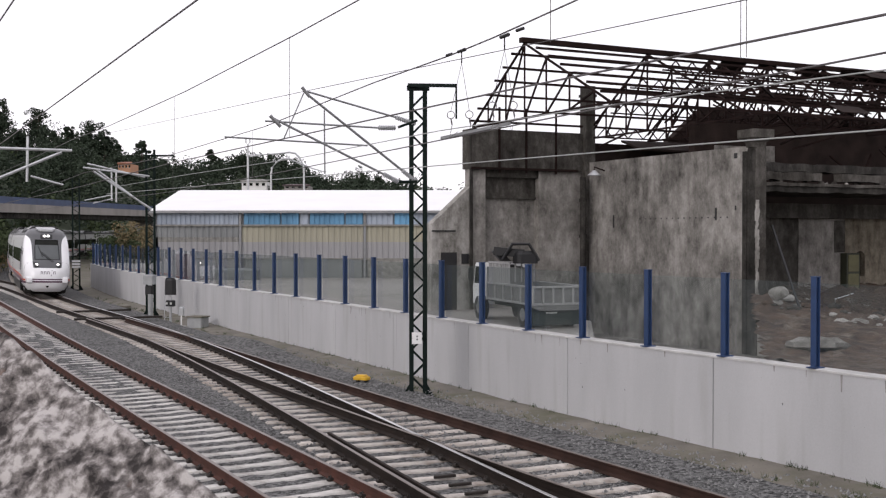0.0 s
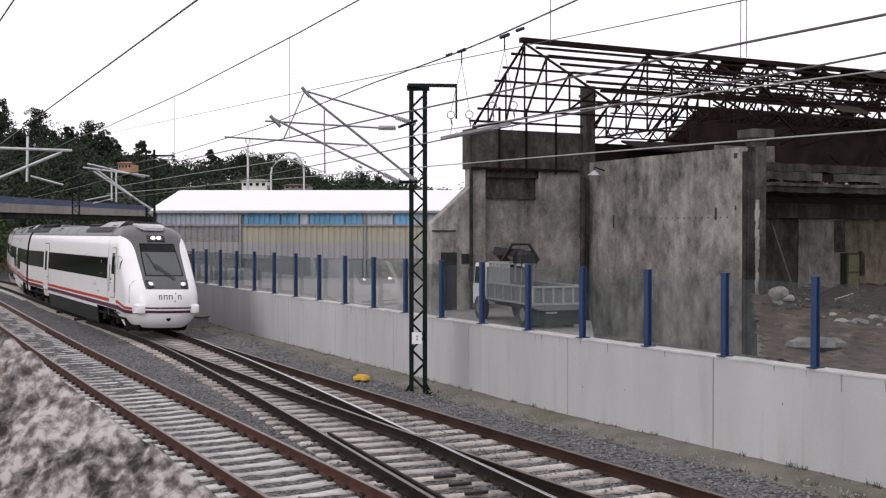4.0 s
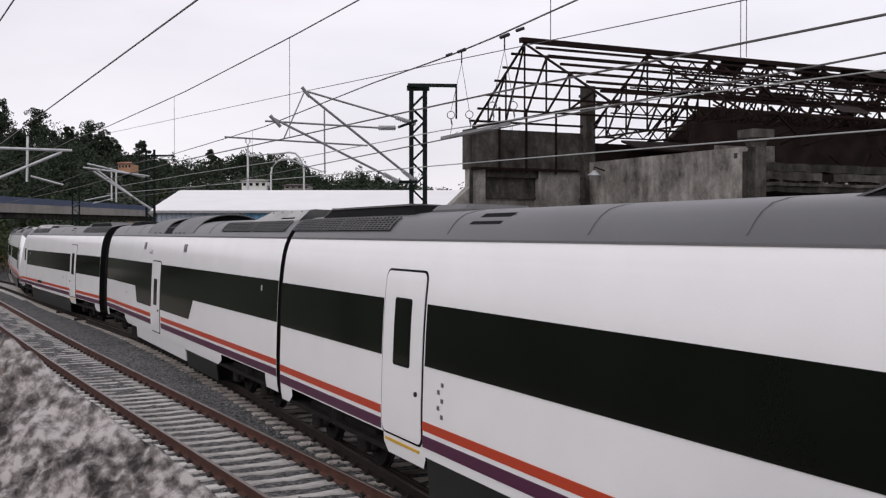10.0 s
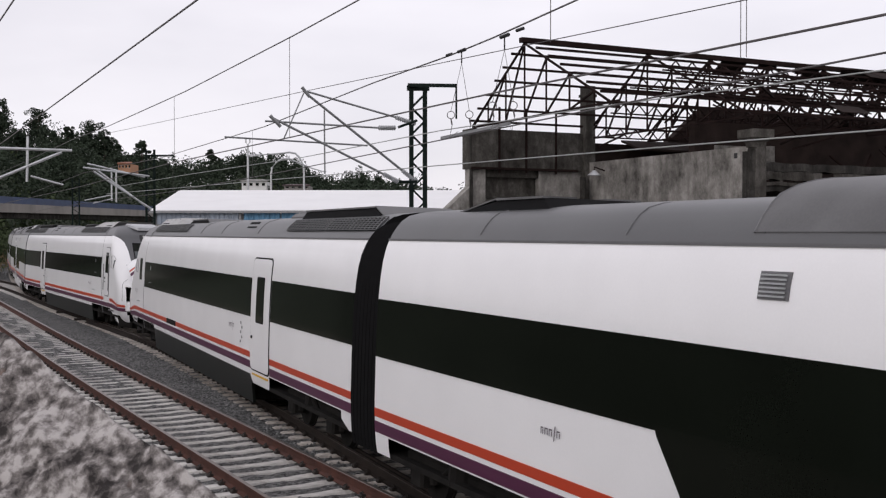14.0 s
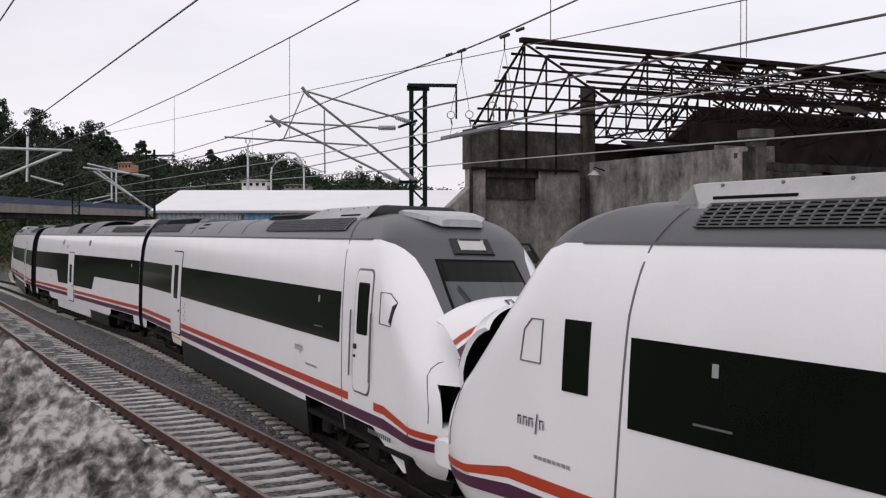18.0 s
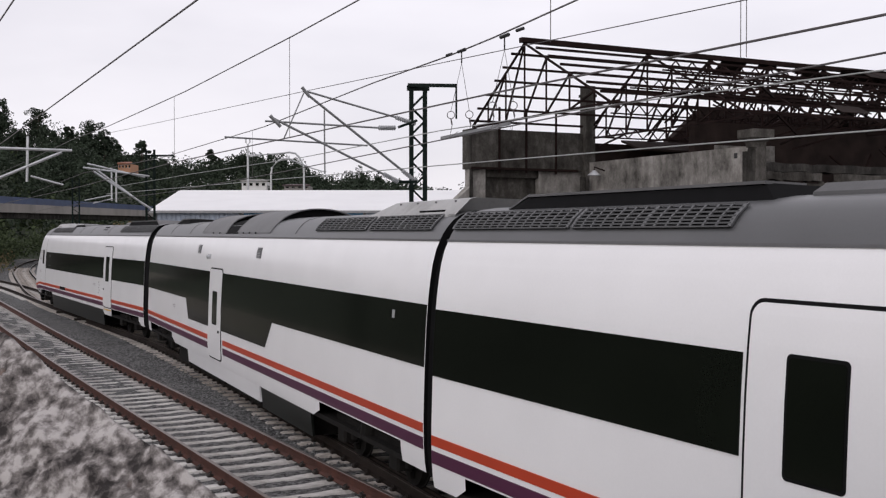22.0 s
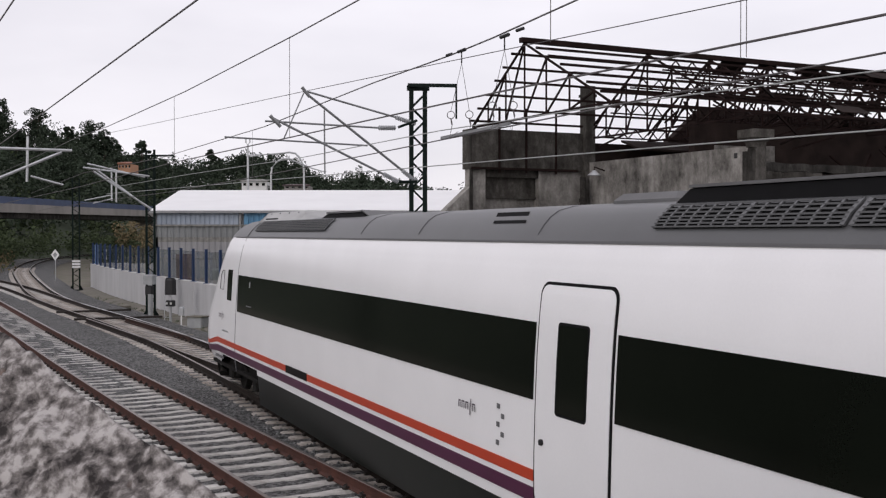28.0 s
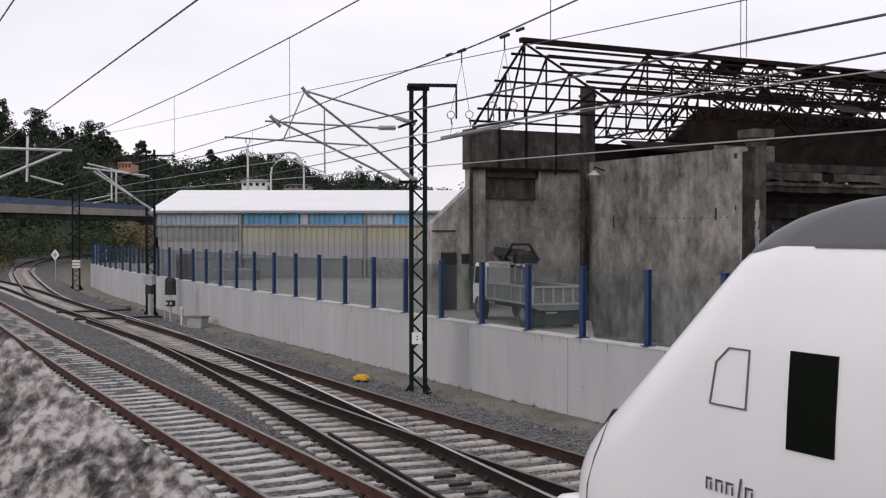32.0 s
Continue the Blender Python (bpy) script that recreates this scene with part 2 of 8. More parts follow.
M = dict(
    brownrail=mat("brown_rail_steel", (0.038, 0.02, 0.015), 0.8, 0.1, var=0.4, scale=2, bump=0.2, spec=0.2),
    soil=mat("dry_soil", (0.13, 0.115, 0.09), 0.95, var=0.35, scale=0.7, bump=0.6, fine=9, dirt=(0.09, 0.1, 0.05), dirt_amount=0.5, bump_dist=0.05),
    path=mat("worn_concrete_path", (0.17, 0.155, 0.13), 0.9, var=0.3, scale=1.2, bump=0.4, fine=25, dirt=(0.1, 0.1, 0.06), dirt_amount=0.5),
    ballast=ballast_mat("ballast_stone", (0.016, 0.016, 0.016), (0.25, 0.25, 0.245), 17.0),
    stone=mat("loose_stone", (0.19, 0.19, 0.186), 0.9, var=0.75, scale=31, bump=0.3),
    sleeper=mat("sleeper_concrete", (0.48, 0.465, 0.44), 0.85, var=0.25, scale=4, bump=0.3, fine=60, dirt=(0.2, 0.17, 0.14), dirt_amount=0.35, piece=0.14),
    sleeperold=mat("grimy_sleeper_concrete", (0.47, 0.435, 0.395), 0.88, var=0.3, scale=3, bump=0.3, fine=50, dirt=(0.2, 0.165, 0.135), dirt_amount=0.45, piece=0.16),
    rust=mat("rusty_rail_steel", (0.07, 0.024, 0.015), 0.85, 0.1, var=0.4, scale=2.5, bump=0.2, fine=50),
    darkrail=mat("oily_rail_steel", (0.02, 0.014, 0.011), 0.75, 0.1, var=0.4, scale=2, bump=0.15, spec=0.2),
    railtop=mat("worn_rail_head", (0.2, 0.17, 0.15), 0.42, 0.85, var=0.2, scale=3, bump=0.05),
    shiny=mat("polished_rail_head", (0.62, 0.61, 0.6), 0.28, 0.95, var=0.08, scale=3, bump=0.0),
    clip=mat("fastening_iron", (0.03, 0.024, 0.02), 0.7, 0.4, var=0.3, scale=9, bump=0),
    wall=wall_mat(),
    coping=mat("pale_coping", (0.46, 0.455, 0.445), 0.8, var=0.2, scale=3, bump=0.2),
    stain=mat("rust_stain", (0.25, 0.24, 0.23), 0.9, var=0.3, scale=5, bump=0.1),
    post=mat("blue_painted_steel", (0.016, 0.042, 0.115), 0.5, 0.0, var=0.2, scale=3, bump=0.05),
    pane=glass_mat("screen_glass", (0.2, 0.23, 0.24), 0.02, 0.07),
    bluepane=mat("blue_screen_sheet", (0.1, 0.2, 0.42), 0.4, var=0.2, scale=2, bump=0.05),
    mast=mat("dark_green_steel", (0.007, 0.013, 0.011), 0.75, 0.0, var=0.3, scale=4, bump=0.1, spec=0.12),
    galv=mat("galvanised_steel", (0.5, 0.51, 0.52), 0.42, 0.7, var=0.15, scale=6, bump=0.05),
    greysteel=mat("grey_tube_steel", (0.24, 0.245, 0.25), 0.5, 0.5, var=0.15, scale=6, bump=0.05),
    wire=mat("copper_wire", (0.09, 0.08, 0.08), 0.5, 0.4, var=0.1, scale=6, bump=0),
    wirepale=mat("bright_wire", (0.35, 0.36, 0.35), 0.45, 0.4, var=0.1, scale=6, bump=0),
    insul=mat("grey_insulator", (0.3, 0.31, 0.32), 0.35, var=0.1, scale=8, bump=0.05),
    ruin=ruin_mat("weathered_concrete", (0.06, 0.057, 0.051), (0.2, 0.19, 0.175), (0.4, 0.385, 0.36), 0.8),
    # same concrete pattern in a darker range
    ruinmid=ruin_mat("mid_dark_concrete", (0.02, 0.018, 0.0155), (0.058, 0.054, 0.048), (0.14, 0.133, 0.122)),
    tanwall=ruin_mat("tan_plaster", (0.05, 0.043, 0.032), (0.15, 0.132, 0.103), (0.3, 0.27, 0.215)),
    olivedark=mat("dark_olive_paint", (0.02, 0.023, 0.012), 0.6, var=0.3, scale=4, bump=0.1),
    # the darkest of the concretes
    ruindark=ruin_mat("darkest_concrete", (0.01, 0.0095, 0.0085), (0.034, 0.032, 0.029), (0.09, 0.085, 0.077)),
    ruinpale=ruin_mat("limewashed_render", (0.12, 0.113, 0.1), (0.3, 0.29, 0.27), (0.46, 0.445, 0.42)),
    plaster=mat("peeling_plaster", (0.55, 0.54, 0.51), 0.9, var=0.2, scale=3, bump=0.4, fine=16),
    rusty=mat("rusted_roof_steel", (0.016, 0.009, 0.008), 0.9, 0.0, var=0.5, scale=2, bump=0.2, spec=0.12),
    # Roof scraps, and hall back walls with the indoor shade in the colour.
    soot_and_shade=mat("sooty_sheet_and_shaded_wall", (0.022, 0.015, 0.013), 0.9, var=0.5, scale=1.5, bump=0.3, spec=0.12),
    rubble=mat("earth_and_rubble", (0.06, 0.038, 0.026), 0.95, var=0.75, scale=2.6, bump=0.9, fine=9, dirt=(0.2, 0.17, 0.14), dirt_amount=0.3, bump_dist=0.08),
    yard=mat("yard_concrete", (0.26, 0.248, 0.23), 0.9, var=0.2, scale=0.4, bump=0.3, fine=6, dirt=(0.2, 0.19, 0.17), dirt_amount=0.4),
    roofwhite=mat("white_roof_sheet", (0.8, 0.8, 0.8), 0.5, var=0.05, scale=0.5, bump=0.0),
    sheet=mat("grey_wall_sheet", (0.28, 0.28, 0.285), 0.6, var=0.15, scale=0.7, bump=0.05, streak=0.1),
    sheetyellow=mat("yellowed_wall_sheet", (0.32, 0.305, 0.235), 0.65, var=0.15, scale=0.7, bump=0.05, streak=0.1),
    sheetblue=mat("blue_clerestory_sheet", (0.12, 0.3, 0.48), 0.5, var=0.3, scale=0.9, bump=0.05, streak=0.1),
    sheetpale=mat("pale_clerestory_sheet", (0.33, 0.38, 0.45), 0.5, var=0.2, scale=0.9, bump=0.05, streak=0.1),
    shutter=mat("dull_shutter", (0.2, 0.21, 0.21), 0.7, var=0.2, scale=0.8, bump=0.2),
    stonewall=mat("rough_block_wall", (0.22, 0.215, 0.2), 0.9, var=0.35, scale=5, bump=0.4, fine=20),
    deck=mat("bridge_concrete", (0.23, 0.215, 0.2), 0.9, var=0.25, scale=0.4, bump=0.2, streak=0.2),
    bridgeblue=mat("blue_bridge_parapet", (0.02, 0.04, 0.1), 0.6, var=0.3, scale=0.5, bump=0.1),
    leaf=mat("dark_leaf", (0.03, 0.043, 0.027), 0.85, var=0.35, scale=0.35, bump=0, spec=0.2),
    leaf2=mat("green_leaf", (0.045, 0.062, 0.028), 0.8, var=0.5, scale=0.5, bump=0, spec=0.2),
    leafdry=mat("dry_brush", (0.17, 0.135, 0.075), 0.85, var=0.4, scale=0.6, bump=0, spec=0.2),
    bark=mat("dark_bark", (0.06, 0.045, 0.035), 0.9, var=0.4, scale=2, bump=0.4),
    hill=mat("wooded_hillside", (0.035, 0.047, 0.026), 0.95, var=0.5, scale=0.05, bump=0.3, fine=0.8),
    housewhite=mat("white_house_wall", (0.7, 0.7, 0.68), 0.8, var=0.1, scale=0.4, bump=0),
    houseorange=mat("orange_house_wall", (0.45, 0.24, 0.14), 0.8, var=0.15, scale=0.4, bump=0),
    binbrown=mat("faded_bin_paint", (0.085, 0.055, 0.06), 0.7, var=0.3, scale=2, bump=0.1),
    tile=mat("clay_roof", (0.25, 0.1, 0.06), 0.8, var=0.3, scale=0.8, bump=0.1),
    paint=mat("white_train_paint", (0.84, 0.84, 0.85), 0.2, var=0.035, scale=0.8, bump=0.0, spec=0.5),
    greypaint=mat("grey_train_paint", (0.085, 0.087, 0.09), 0.38, var=0.12, scale=0.9, bump=0.03, dirt=(0.08, 0.08, 0.08), dirt_amount=0.2),
    fairing=mat("grey_roof_panel", (0.1, 0.1, 0.102), 0.5, var=0.25, scale=1.5, bump=0.03),
    palefairing=mat("pale_roof_sheet", (0.36, 0.36, 0.355), 0.5, var=0.2, scale=2.0, bump=0.05, dirt=(0.2, 0.2, 0.19), dirt_amount=0.3),
    facegrey=mat("cab_mask_grey", (0.085, 0.087, 0.092), 0.4, var=0.08, scale=0.9, bump=0),
    trainglass=mat("tinted_train_glass", (0.006, 0.0075, 0.0055), 0.1, var=0.3, scale=0.5, bump=0.0, spec=0.14),
    screen=mat("windscreen_glass", (0.07, 0.078, 0.08), 0.06, var=0.2, scale=0.6, bump=0, spec=0.5),
    orange=mat("orange_stripe", (0.48, 0.05, 0.018), 0.35, var=0.05, scale=2, bump=0),
    purple=mat("purple_stripe", (0.08, 0.015, 0.05), 0.35, var=0.08, scale=2, bump=0),
    under=mat("underframe_grime", (0.012, 0.011, 0.01), 0.9, var=0.5, scale=3, bump=0.4, spec=0.15),
    skirt=mat("dark_green_grey_skirt", (0.009, 0.011, 0.0095), 0.3, var=0.3, scale=1.2, bump=0.02, spec=0.22),
    rubber=mat("black_rubber", (0.006, 0.006, 0.0065), 0.85, var=0.2, scale=5, bump=0.1, spec=0.12),
    seam=mat("panel_seam_grey", (0.12, 0.12, 0.125), 0.5, var=0.1, scale=5, bump=0),
    chrome=mat("handrail_metal", (0.45, 0.45, 0.46), 0.35, 0.7, var=0.1, scale=6, bump=0),
    lamp=glow_mat("headlamp_on", (1.0, 0.96, 0.88), 6.0),
    lampdim=mat("lamp_lens", (0.5, 0.5, 0.48), 0.1, var=0.05, scale=6, bump=0),
    cabin=mat("pale_cab_lining", (0.4, 0.4, 0.39), 0.7, var=0.1, scale=3, bump=0),
    letter=mat("dark_lettering", (0.09, 0.07, 0.09), 0.5, var=0.05, scale=6, bump=0),
    yellow=mat("yellow_paint", (0.62, 0.36, 0.02), 0.5, var=0.15, scale=5, bump=0.05),
    rock=rock_mat(),
    truckwhite=mat("white_truck_paint", (0.68, 0.68, 0.68), 0.4, var=0.08, scale=2, bump=0),
    # Paler than the boards: light on the raised ribs is put into this colour.
    truckrib=mat("relief_lit_truck_grey", (0.3, 0.3, 0.295), 0.6, 0.1, var=0.2, scale=2, bump=0.1),
    truckgreen=mat("dark_green_with_shade", (0.012, 0.022, 0.02), 0.6, var=0.25, scale=2, bump=0.1),
    truckgrey=mat("grey_truck_bed", (0.17, 0.17, 0.167), 0.6, 0.1, var=0.2, scale=2, bump=0.1),
    tyre=mat("tyre_rubber", (0.02, 0.02, 0.02), 0.85, var=0.3, scale=8, bump=0.2),
    black=mat("black_equipment", (0.01, 0.01, 0.011), 0.6, var=0.3, scale=6, bump=0.1),
    cabinet=mat("grey_equipment_box", (0.3, 0.31, 0.31), 0.6, var=0.15, scale=4, bump=0.05),
    whiteboard=mat("white_sign_face", (0.75, 0.75, 0.74), 0.5, var=0.06, scale=5, bump=0),
    olive=mat("olive_cupboard", (0.1, 0.095, 0.045), 0.7, var=0.3, scale=3, bump=0.1),
)


# ================= mesh building =================
class Mesh:
    """Gathers vertices and faces of one part."""

    def __init__(self):
        self.v, self.f, self.mi = [], [], []

    def add(self, verts, faces, mi=0):
        o = len(self.v)
        self.v += [tuple(p) for p in verts]
        self.f += [tuple(i + o for i in f) for f in faces]
        self.mi += [mi] * len(faces)
        return self

    def box(self, a, b, m=None, mi=0):
        (x0, y0, z0), (x1, y1, z1) = a, b
        p = [Vector((x, y, z)) for x in (x0, x1) for y in (y0, y1) for z in (z0, z1)]
        if m is not None:
            p = [m @ q for q in p]
        return self.add(p, [(0, 1, 3, 2), (4, 6, 7, 5), (0, 4, 5, 1), (2, 3, 7, 6), (0, 2, 6, 4), (1, 5, 7, 3)], mi)

    def chamfer(self, a, b, c, m=None, mi=0):
        """A box with its vertical and top edges cut off by c."""
        (x0, y0, z0), (x1, y1, z1) = a, b
        p = []
        for z, k in ((z0, 0), (z1 - c, 0), (z1, c)):
            x0k, x1k, y0k, y1k = x0 + k, x1 - k, y0 + k, y1 - k
            p += [(x0k + c, y0k, z), (x1k - c, y0k, z), (x1k, y0k + c, z), (x1k, y1k - c, z), (x1k - c, y1k, z), (x0k + c, y1k, z), (x0k, y1k - c, z), (x0k, y0k + c, z)]
        p = [Vector(q) for q in p]
        if m is not None:
            p = [m @ q for q in p]
        f = [tuple(range(7, -1, -1)), tuple(range(16, 24))]
        for r in (0, 8):
            for i in range(8):
                j = (i + 1) % 8
                f.append((r + i, r + j, r + 8 + j, r + 8 + i))
        return self.add(p, f, mi)

    def tube(self, pts, r, n=6, mi=0, caps=True):
        """A round bar along pts; r is one radius or one for each point."""
        pts = [Vector(p) for p in pts]
        rs = r if isinstance(r, (list, tuple)) else [r] * len(pts)
        v, f = [], []
        for i, p in enumerate(pts):
            d = (pts[min(i + 1, len(pts) - 1)] - pts[max(i - 1, 0)]).normalized()
            u = d.cross(Vector((0, 0, 1)) if abs(d.z) < 0.9 else Vector((1, 0, 0))).normalized()
            w = d.cross(u)
            v += [p + (u * math.cos(2 * math.pi * k / n) + w * math.sin(2 * math.pi * k / n)) * rs[i] for k in range(n)]
        for i in range(len(pts) - 1):
            for k in range(n):
                j = (k + 1) % n
                f.append((i * n + k, i * n + j, i * n + n + j, i * n + n + k))
        if caps:
            f += [tuple(range(n - 1, -1, -1)), tuple(range((len(pts) - 1) * n, len(pts) * n))]
        return self.add(v, f, mi)

    def bar(self, p, q, w, h=None, mi=0):
        """A square bar from p to q."""
        p, q = Vector(p), Vector(q)
        d = q - p
        h = h or w
        up = Vector((0, 0, 1)) if abs(d.normalized().z) < 0.95 else Vector((0, 1, 0))
        u = d.cross(up).normalized() * w / 2
        t = u.cross(d).normalized() * h / 2
        v = [p - u - t, p + u - t, p + u + t, p - u + t, q - u - t, q + u - t, q + u + t, q - u + t]
        return self.add(v, [(3, 2, 1, 0), (4, 5, 6, 7), (0, 1, 5, 4), (1, 2, 6, 5), (2, 3, 7, 6), (3, 0, 4, 7)], mi)

    def prism(self, poly, a, b, mi=0):
        """A flat outline (list of points) swept from offset a to offset b (vectors)."""
        n = len(poly)
        a, b = Vector(a), Vector(b)
        v = [Vector(p) + a for p in poly] + [Vector(p) + b for p in poly]
        f = [tuple(range(n - 1, -1, -1)), tuple(range(n, 2 * n))] + [(i, (i + 1) % n, n + (i + 1) % n, n + i) for i in range(n)]
        return self.add(v, f, mi)

    def loft(self, rings, closed=True, caps=True, mi=0):
        n = len(rings[0])
        v = [p for r in rings for p in r]
        f = []
        for i in range(len(rings) - 1):
            for k in range(n if closed else n - 1):
                j = (k + 1) % n
                f.append((i * n + k, i * n + j, (i + 1) * n + j, (i + 1) * n + k))
        if caps and closed:
            f += [tuple(range(n - 1, -1, -1)), tuple(range((len(rings) - 1) * n, len(rings) * n))]
        return self.add(v, f, mi)

    def mesh(self, name, materials, smooth=False, angle=40):
        me = bpy.data.meshes.new(name)
        me.from_pydata(self.v, [], self.f)
        for m in (materials if isinstance(materials, (list, tuple)) else [materials]):
            me.materials.append(m)
        if any(self.mi):
            me.polygons.foreach_set("material_index", self.mi)
        bm = bmesh.new()
        bm.from_mesh(me)
        bmesh.ops.recalc_face_normals(bm, faces=bm.faces)
        bm.to_mesh(me)
        bm.free()
        if smooth:
            me.polygons.foreach_set("use_smooth", [True] * len(me.polygons))
            me.set_sharp_from_angle(angle=radians(angle))
        return me


def part(name, mb, material, parent=None, label="", smooth=False, angle=40):
    ob = new(name, mb.mesh(name, material, smooth, angle))
    if parent is not None:
        ob.parent = parent
    if label:
        ob["label"] = label
    return ob


def piece(name, me, parent, m):
    """One more object on a shared mesh."""
    ob = new(name, me)
    ob.parent = parent
    ob.matrix_basis = m
    return ob


def empty(name, m=None):
    ob = new(name)
    ob.empty_display_size = 0.2
    if m is not None:
        ob.matrix_basis = m
    return ob


def heading(dx, dy):
    return math.degrees(math.atan2(dy, dx))


# ================= lines of the tracks =================
def spline(points, step=0.5):
    """Natural cubic through the points: places and unit tangents at even steps."""
    p = np.array(points, float)
    t = np.r_[0, np.cumsum(np.hypot(*np.diff(p, axis=0).T))]
    n, h = len(p), np.diff(np.r_[0, np.cumsum(np.hypot(*np.diff(p, axis=0).T))])
    a, r = np.eye(n), np.zeros((n, 2))
    for i in range(1, n - 1):
        a[i, i - 1], a[i, i], a[i, i + 1] = h[i - 1], 2 * (h[i - 1] + h[i]), h[i]
        r[i] = 6 * ((p[i + 1] - p[i]) / h[i] - (p[i] - p[i - 1]) / h[i - 1])
    m = np.linalg.solve(a, r)
    q = np.arange(0, t[-1], 0.05)
    i = np.clip(np.searchsorted(t, q, side="right") - 1, 0, n - 2)
    d, hh = (q - t[i])[:, None], h[i][:, None]
    e = hh - d
    c = (m[i] * e ** 3 + m[i + 1] * d ** 3) / (6 * hh) + (p[i] / hh - m[i] * hh / 6) * e + (p[i + 1] / hh - m[i + 1] * hh / 6) * d
    s = np.r_[0, np.cumsum(np.hypot(*np.diff(c, axis=0).T))]
    out = np.arange(0, s[-1], step)
    xy = np.stack([np.interp(out, s, c[:, 0]), np.interp(out, s, c[:, 1])], -1)
    tan = np.gradient(xy, axis=0)
    tan /= np.hypot(*tan.T)[:, None]
    return out, xy, tan


GAUGE = 1.68                     # between the middles of the rail heads
LINE_NEAR = [(13.6, -12.9), (7.04, -0.41), (4.3, 4.93), (0.56, 12.0), (-3.29, 19.01), (-7.17, 26.01), (-11.98, 34.78), (-18.6, 47.11), (-27.94, 64.8), (-41.1, 89.51), (-62, 128), (-90, 180)]
LINE_MAIN = [(17.39, -14.31), (10.61, -3.86), (4.89, 6.87), (0.0, 17.84), (-4.8, 28.84), (-9.91, 39.71), (-15.53, 50.3), (-21.42, 60.76), (-31.3, 81.9), (-39.8, 101.9), (-46.5, 118.5), (-53.0, 137.0), (-59.2, 157.0), (-62.8, 173.0), (-65.2, 190.0), (-66.0, 210.0), (-63.0, 232.0), (-55.0, 258.0), (-42.0, 282.0), (-25.0, 300.0), (0, 322)]
LINE_SIDE = [(22, -12.5), (16.39, -4.15), (11.89, 2.46), (7.54, 9.17), (3.36, 16.0), (-0.62, 22.94), (-4.5, 29.94), (-8.34, 36.95), (-12.22, 43.95), (-16.0, 50.6)]
LINE_BRANCH = [(-21.43, 60.76), (-26.3, 69.8), (-32, 80.2), (-38.5, 91), (-50, 109), (-70, 138)]
WALL_LINE = [(20, -0.5), (13.2, 9.8), (7.6, 18.5), (5.6, 21.7), (3.3, 25.4), (0.95, 29.6), (-1.35, 33.8), (-6.05, 42.4), (-10.3, 50.2), (-13.4, 56.2), (-17.0, 63.0), (-22.8, 74.5), (-28.6, 87.5)]


def offset_line(points, off, step=0.5):
    s, xy, tan = spline(points, step)
    nor = np.stack([tan[:, 1], -tan[:, 0]], -1)
    return s, xy + nor * off, tan


def nearest(xy, p):
    return int(np.argmin(((xy - np.array(p)) ** 2).sum(1)))


# ---- rails and sleepers ----
RAIL = [(-0.08, -0.2), (0.08, -0.2), (0.08, -0.186), (0.013, -0.155), (0.013, -0.055), (0.037, -0.036), (0.038, -0.006), (0.03, 0.0), (-0.03, 0.0), (-0.038, -0.006), (-0.037, -0.036), (-0.013, -0.055), (-0.013, -0.155), (-0.08, -0.186)]


def rail(points, off, y_from, y_to, parent, side_mat, top_mat, label, name="rail"):
    s, xy, tan = offset_line(points, off)
    rings = []
    for (x, y), (tx, ty) in zip(xy, tan):
        if y_from <= y <= y_to:
            rings.append([(x + ty * a, y - tx * a, b) for a, b in RAIL])
    mb = Mesh()
    n = len(RAIL)
    mb.loft(rings)
    mb.mi = [1 if (i % n) in (6, 7, 8) and i < n * (len(rings) - 1) else 0 for i in range(len(mb.f))]
    return part(name, mb, [side_mat, top_mat], parent, label, smooth=True, angle=30)


def sleeper_mesh(name, length, material):
    """Concrete sleeper, thinner at the middle, with slanted flanks."""
    mb, half = Mesh(), length / 2
    rings = []
    for x, top, w in ((-half, -0.222, 0.11), (-half + 0.05, -0.204, 0.115), (-0.62 if half < 1.5 else -half * 0.7, -0.204, 0.12), (-0.25, -0.222, 0.105), (0.25, -0.222, 0.105),
                      (0.62 if half < 1.5 else half * 0.7, -0.204, 0.12), (half - 0.05, -0.204, 0.115), (half, -0.222, 0.11)):
        rings.append([(x, -w - 0.03, -0.38), (x, -w, top - 0.015), (x, -w + 0.015, top), (x, w - 0.015, top), (x, w, top - 0.015), (x, w + 0.03, -0.38)])
    mb.loft(rings)
    return mb.mesh(name, material, smooth=True, angle=35)


def clip_mesh():
    mb = Mesh()
    for a in (-1, 1):
        mb.chamfer((a * 0.105 - 0.05, -0.06, -0.21), (a * 0.105 + 0.05, 0.06, -0.15), 0.015)
        mb.tube([(a * 0.12, -0.05, -0.15), (a * 0.09, 0, -0.12), (a * 0.12, 0.05, -0.15)], 0.016, 5)
    return mb.mesh("rail_fastening", M["clip"])


SLEEPER = sleeper_mesh("sleeper", 2.55, M["sleeper"])
CLIP = clip_mesh()


def sleepers(points, y_from, y_to, parent, spacing=0.64, skip=None, fasten=45):
    s, xy, tan = offset_line(points, 0, 0.02)
    d = 0.0
    while d < s[-1]:
        i = int(d / 0.02)
        (x, y), (tx, ty) = xy[i], tan[i]
        if y_from <= y <= y_to and not (skip and skip(x, y)):
            m = pose(x, y, random.uniform(-0.006, 0.004), 0, 0, heading(tx, ty) - 90 + random.uniform(-0.6, 0.6))
            piece("sleeper", SLEEPER, parent, m)
            if y < fasten:
                for a in (-GAUGE / 2, GAUGE / 2):
                    piece("rail_fastening", CLIP, parent, m @ pose(a, 0, 0))
        d += spacing


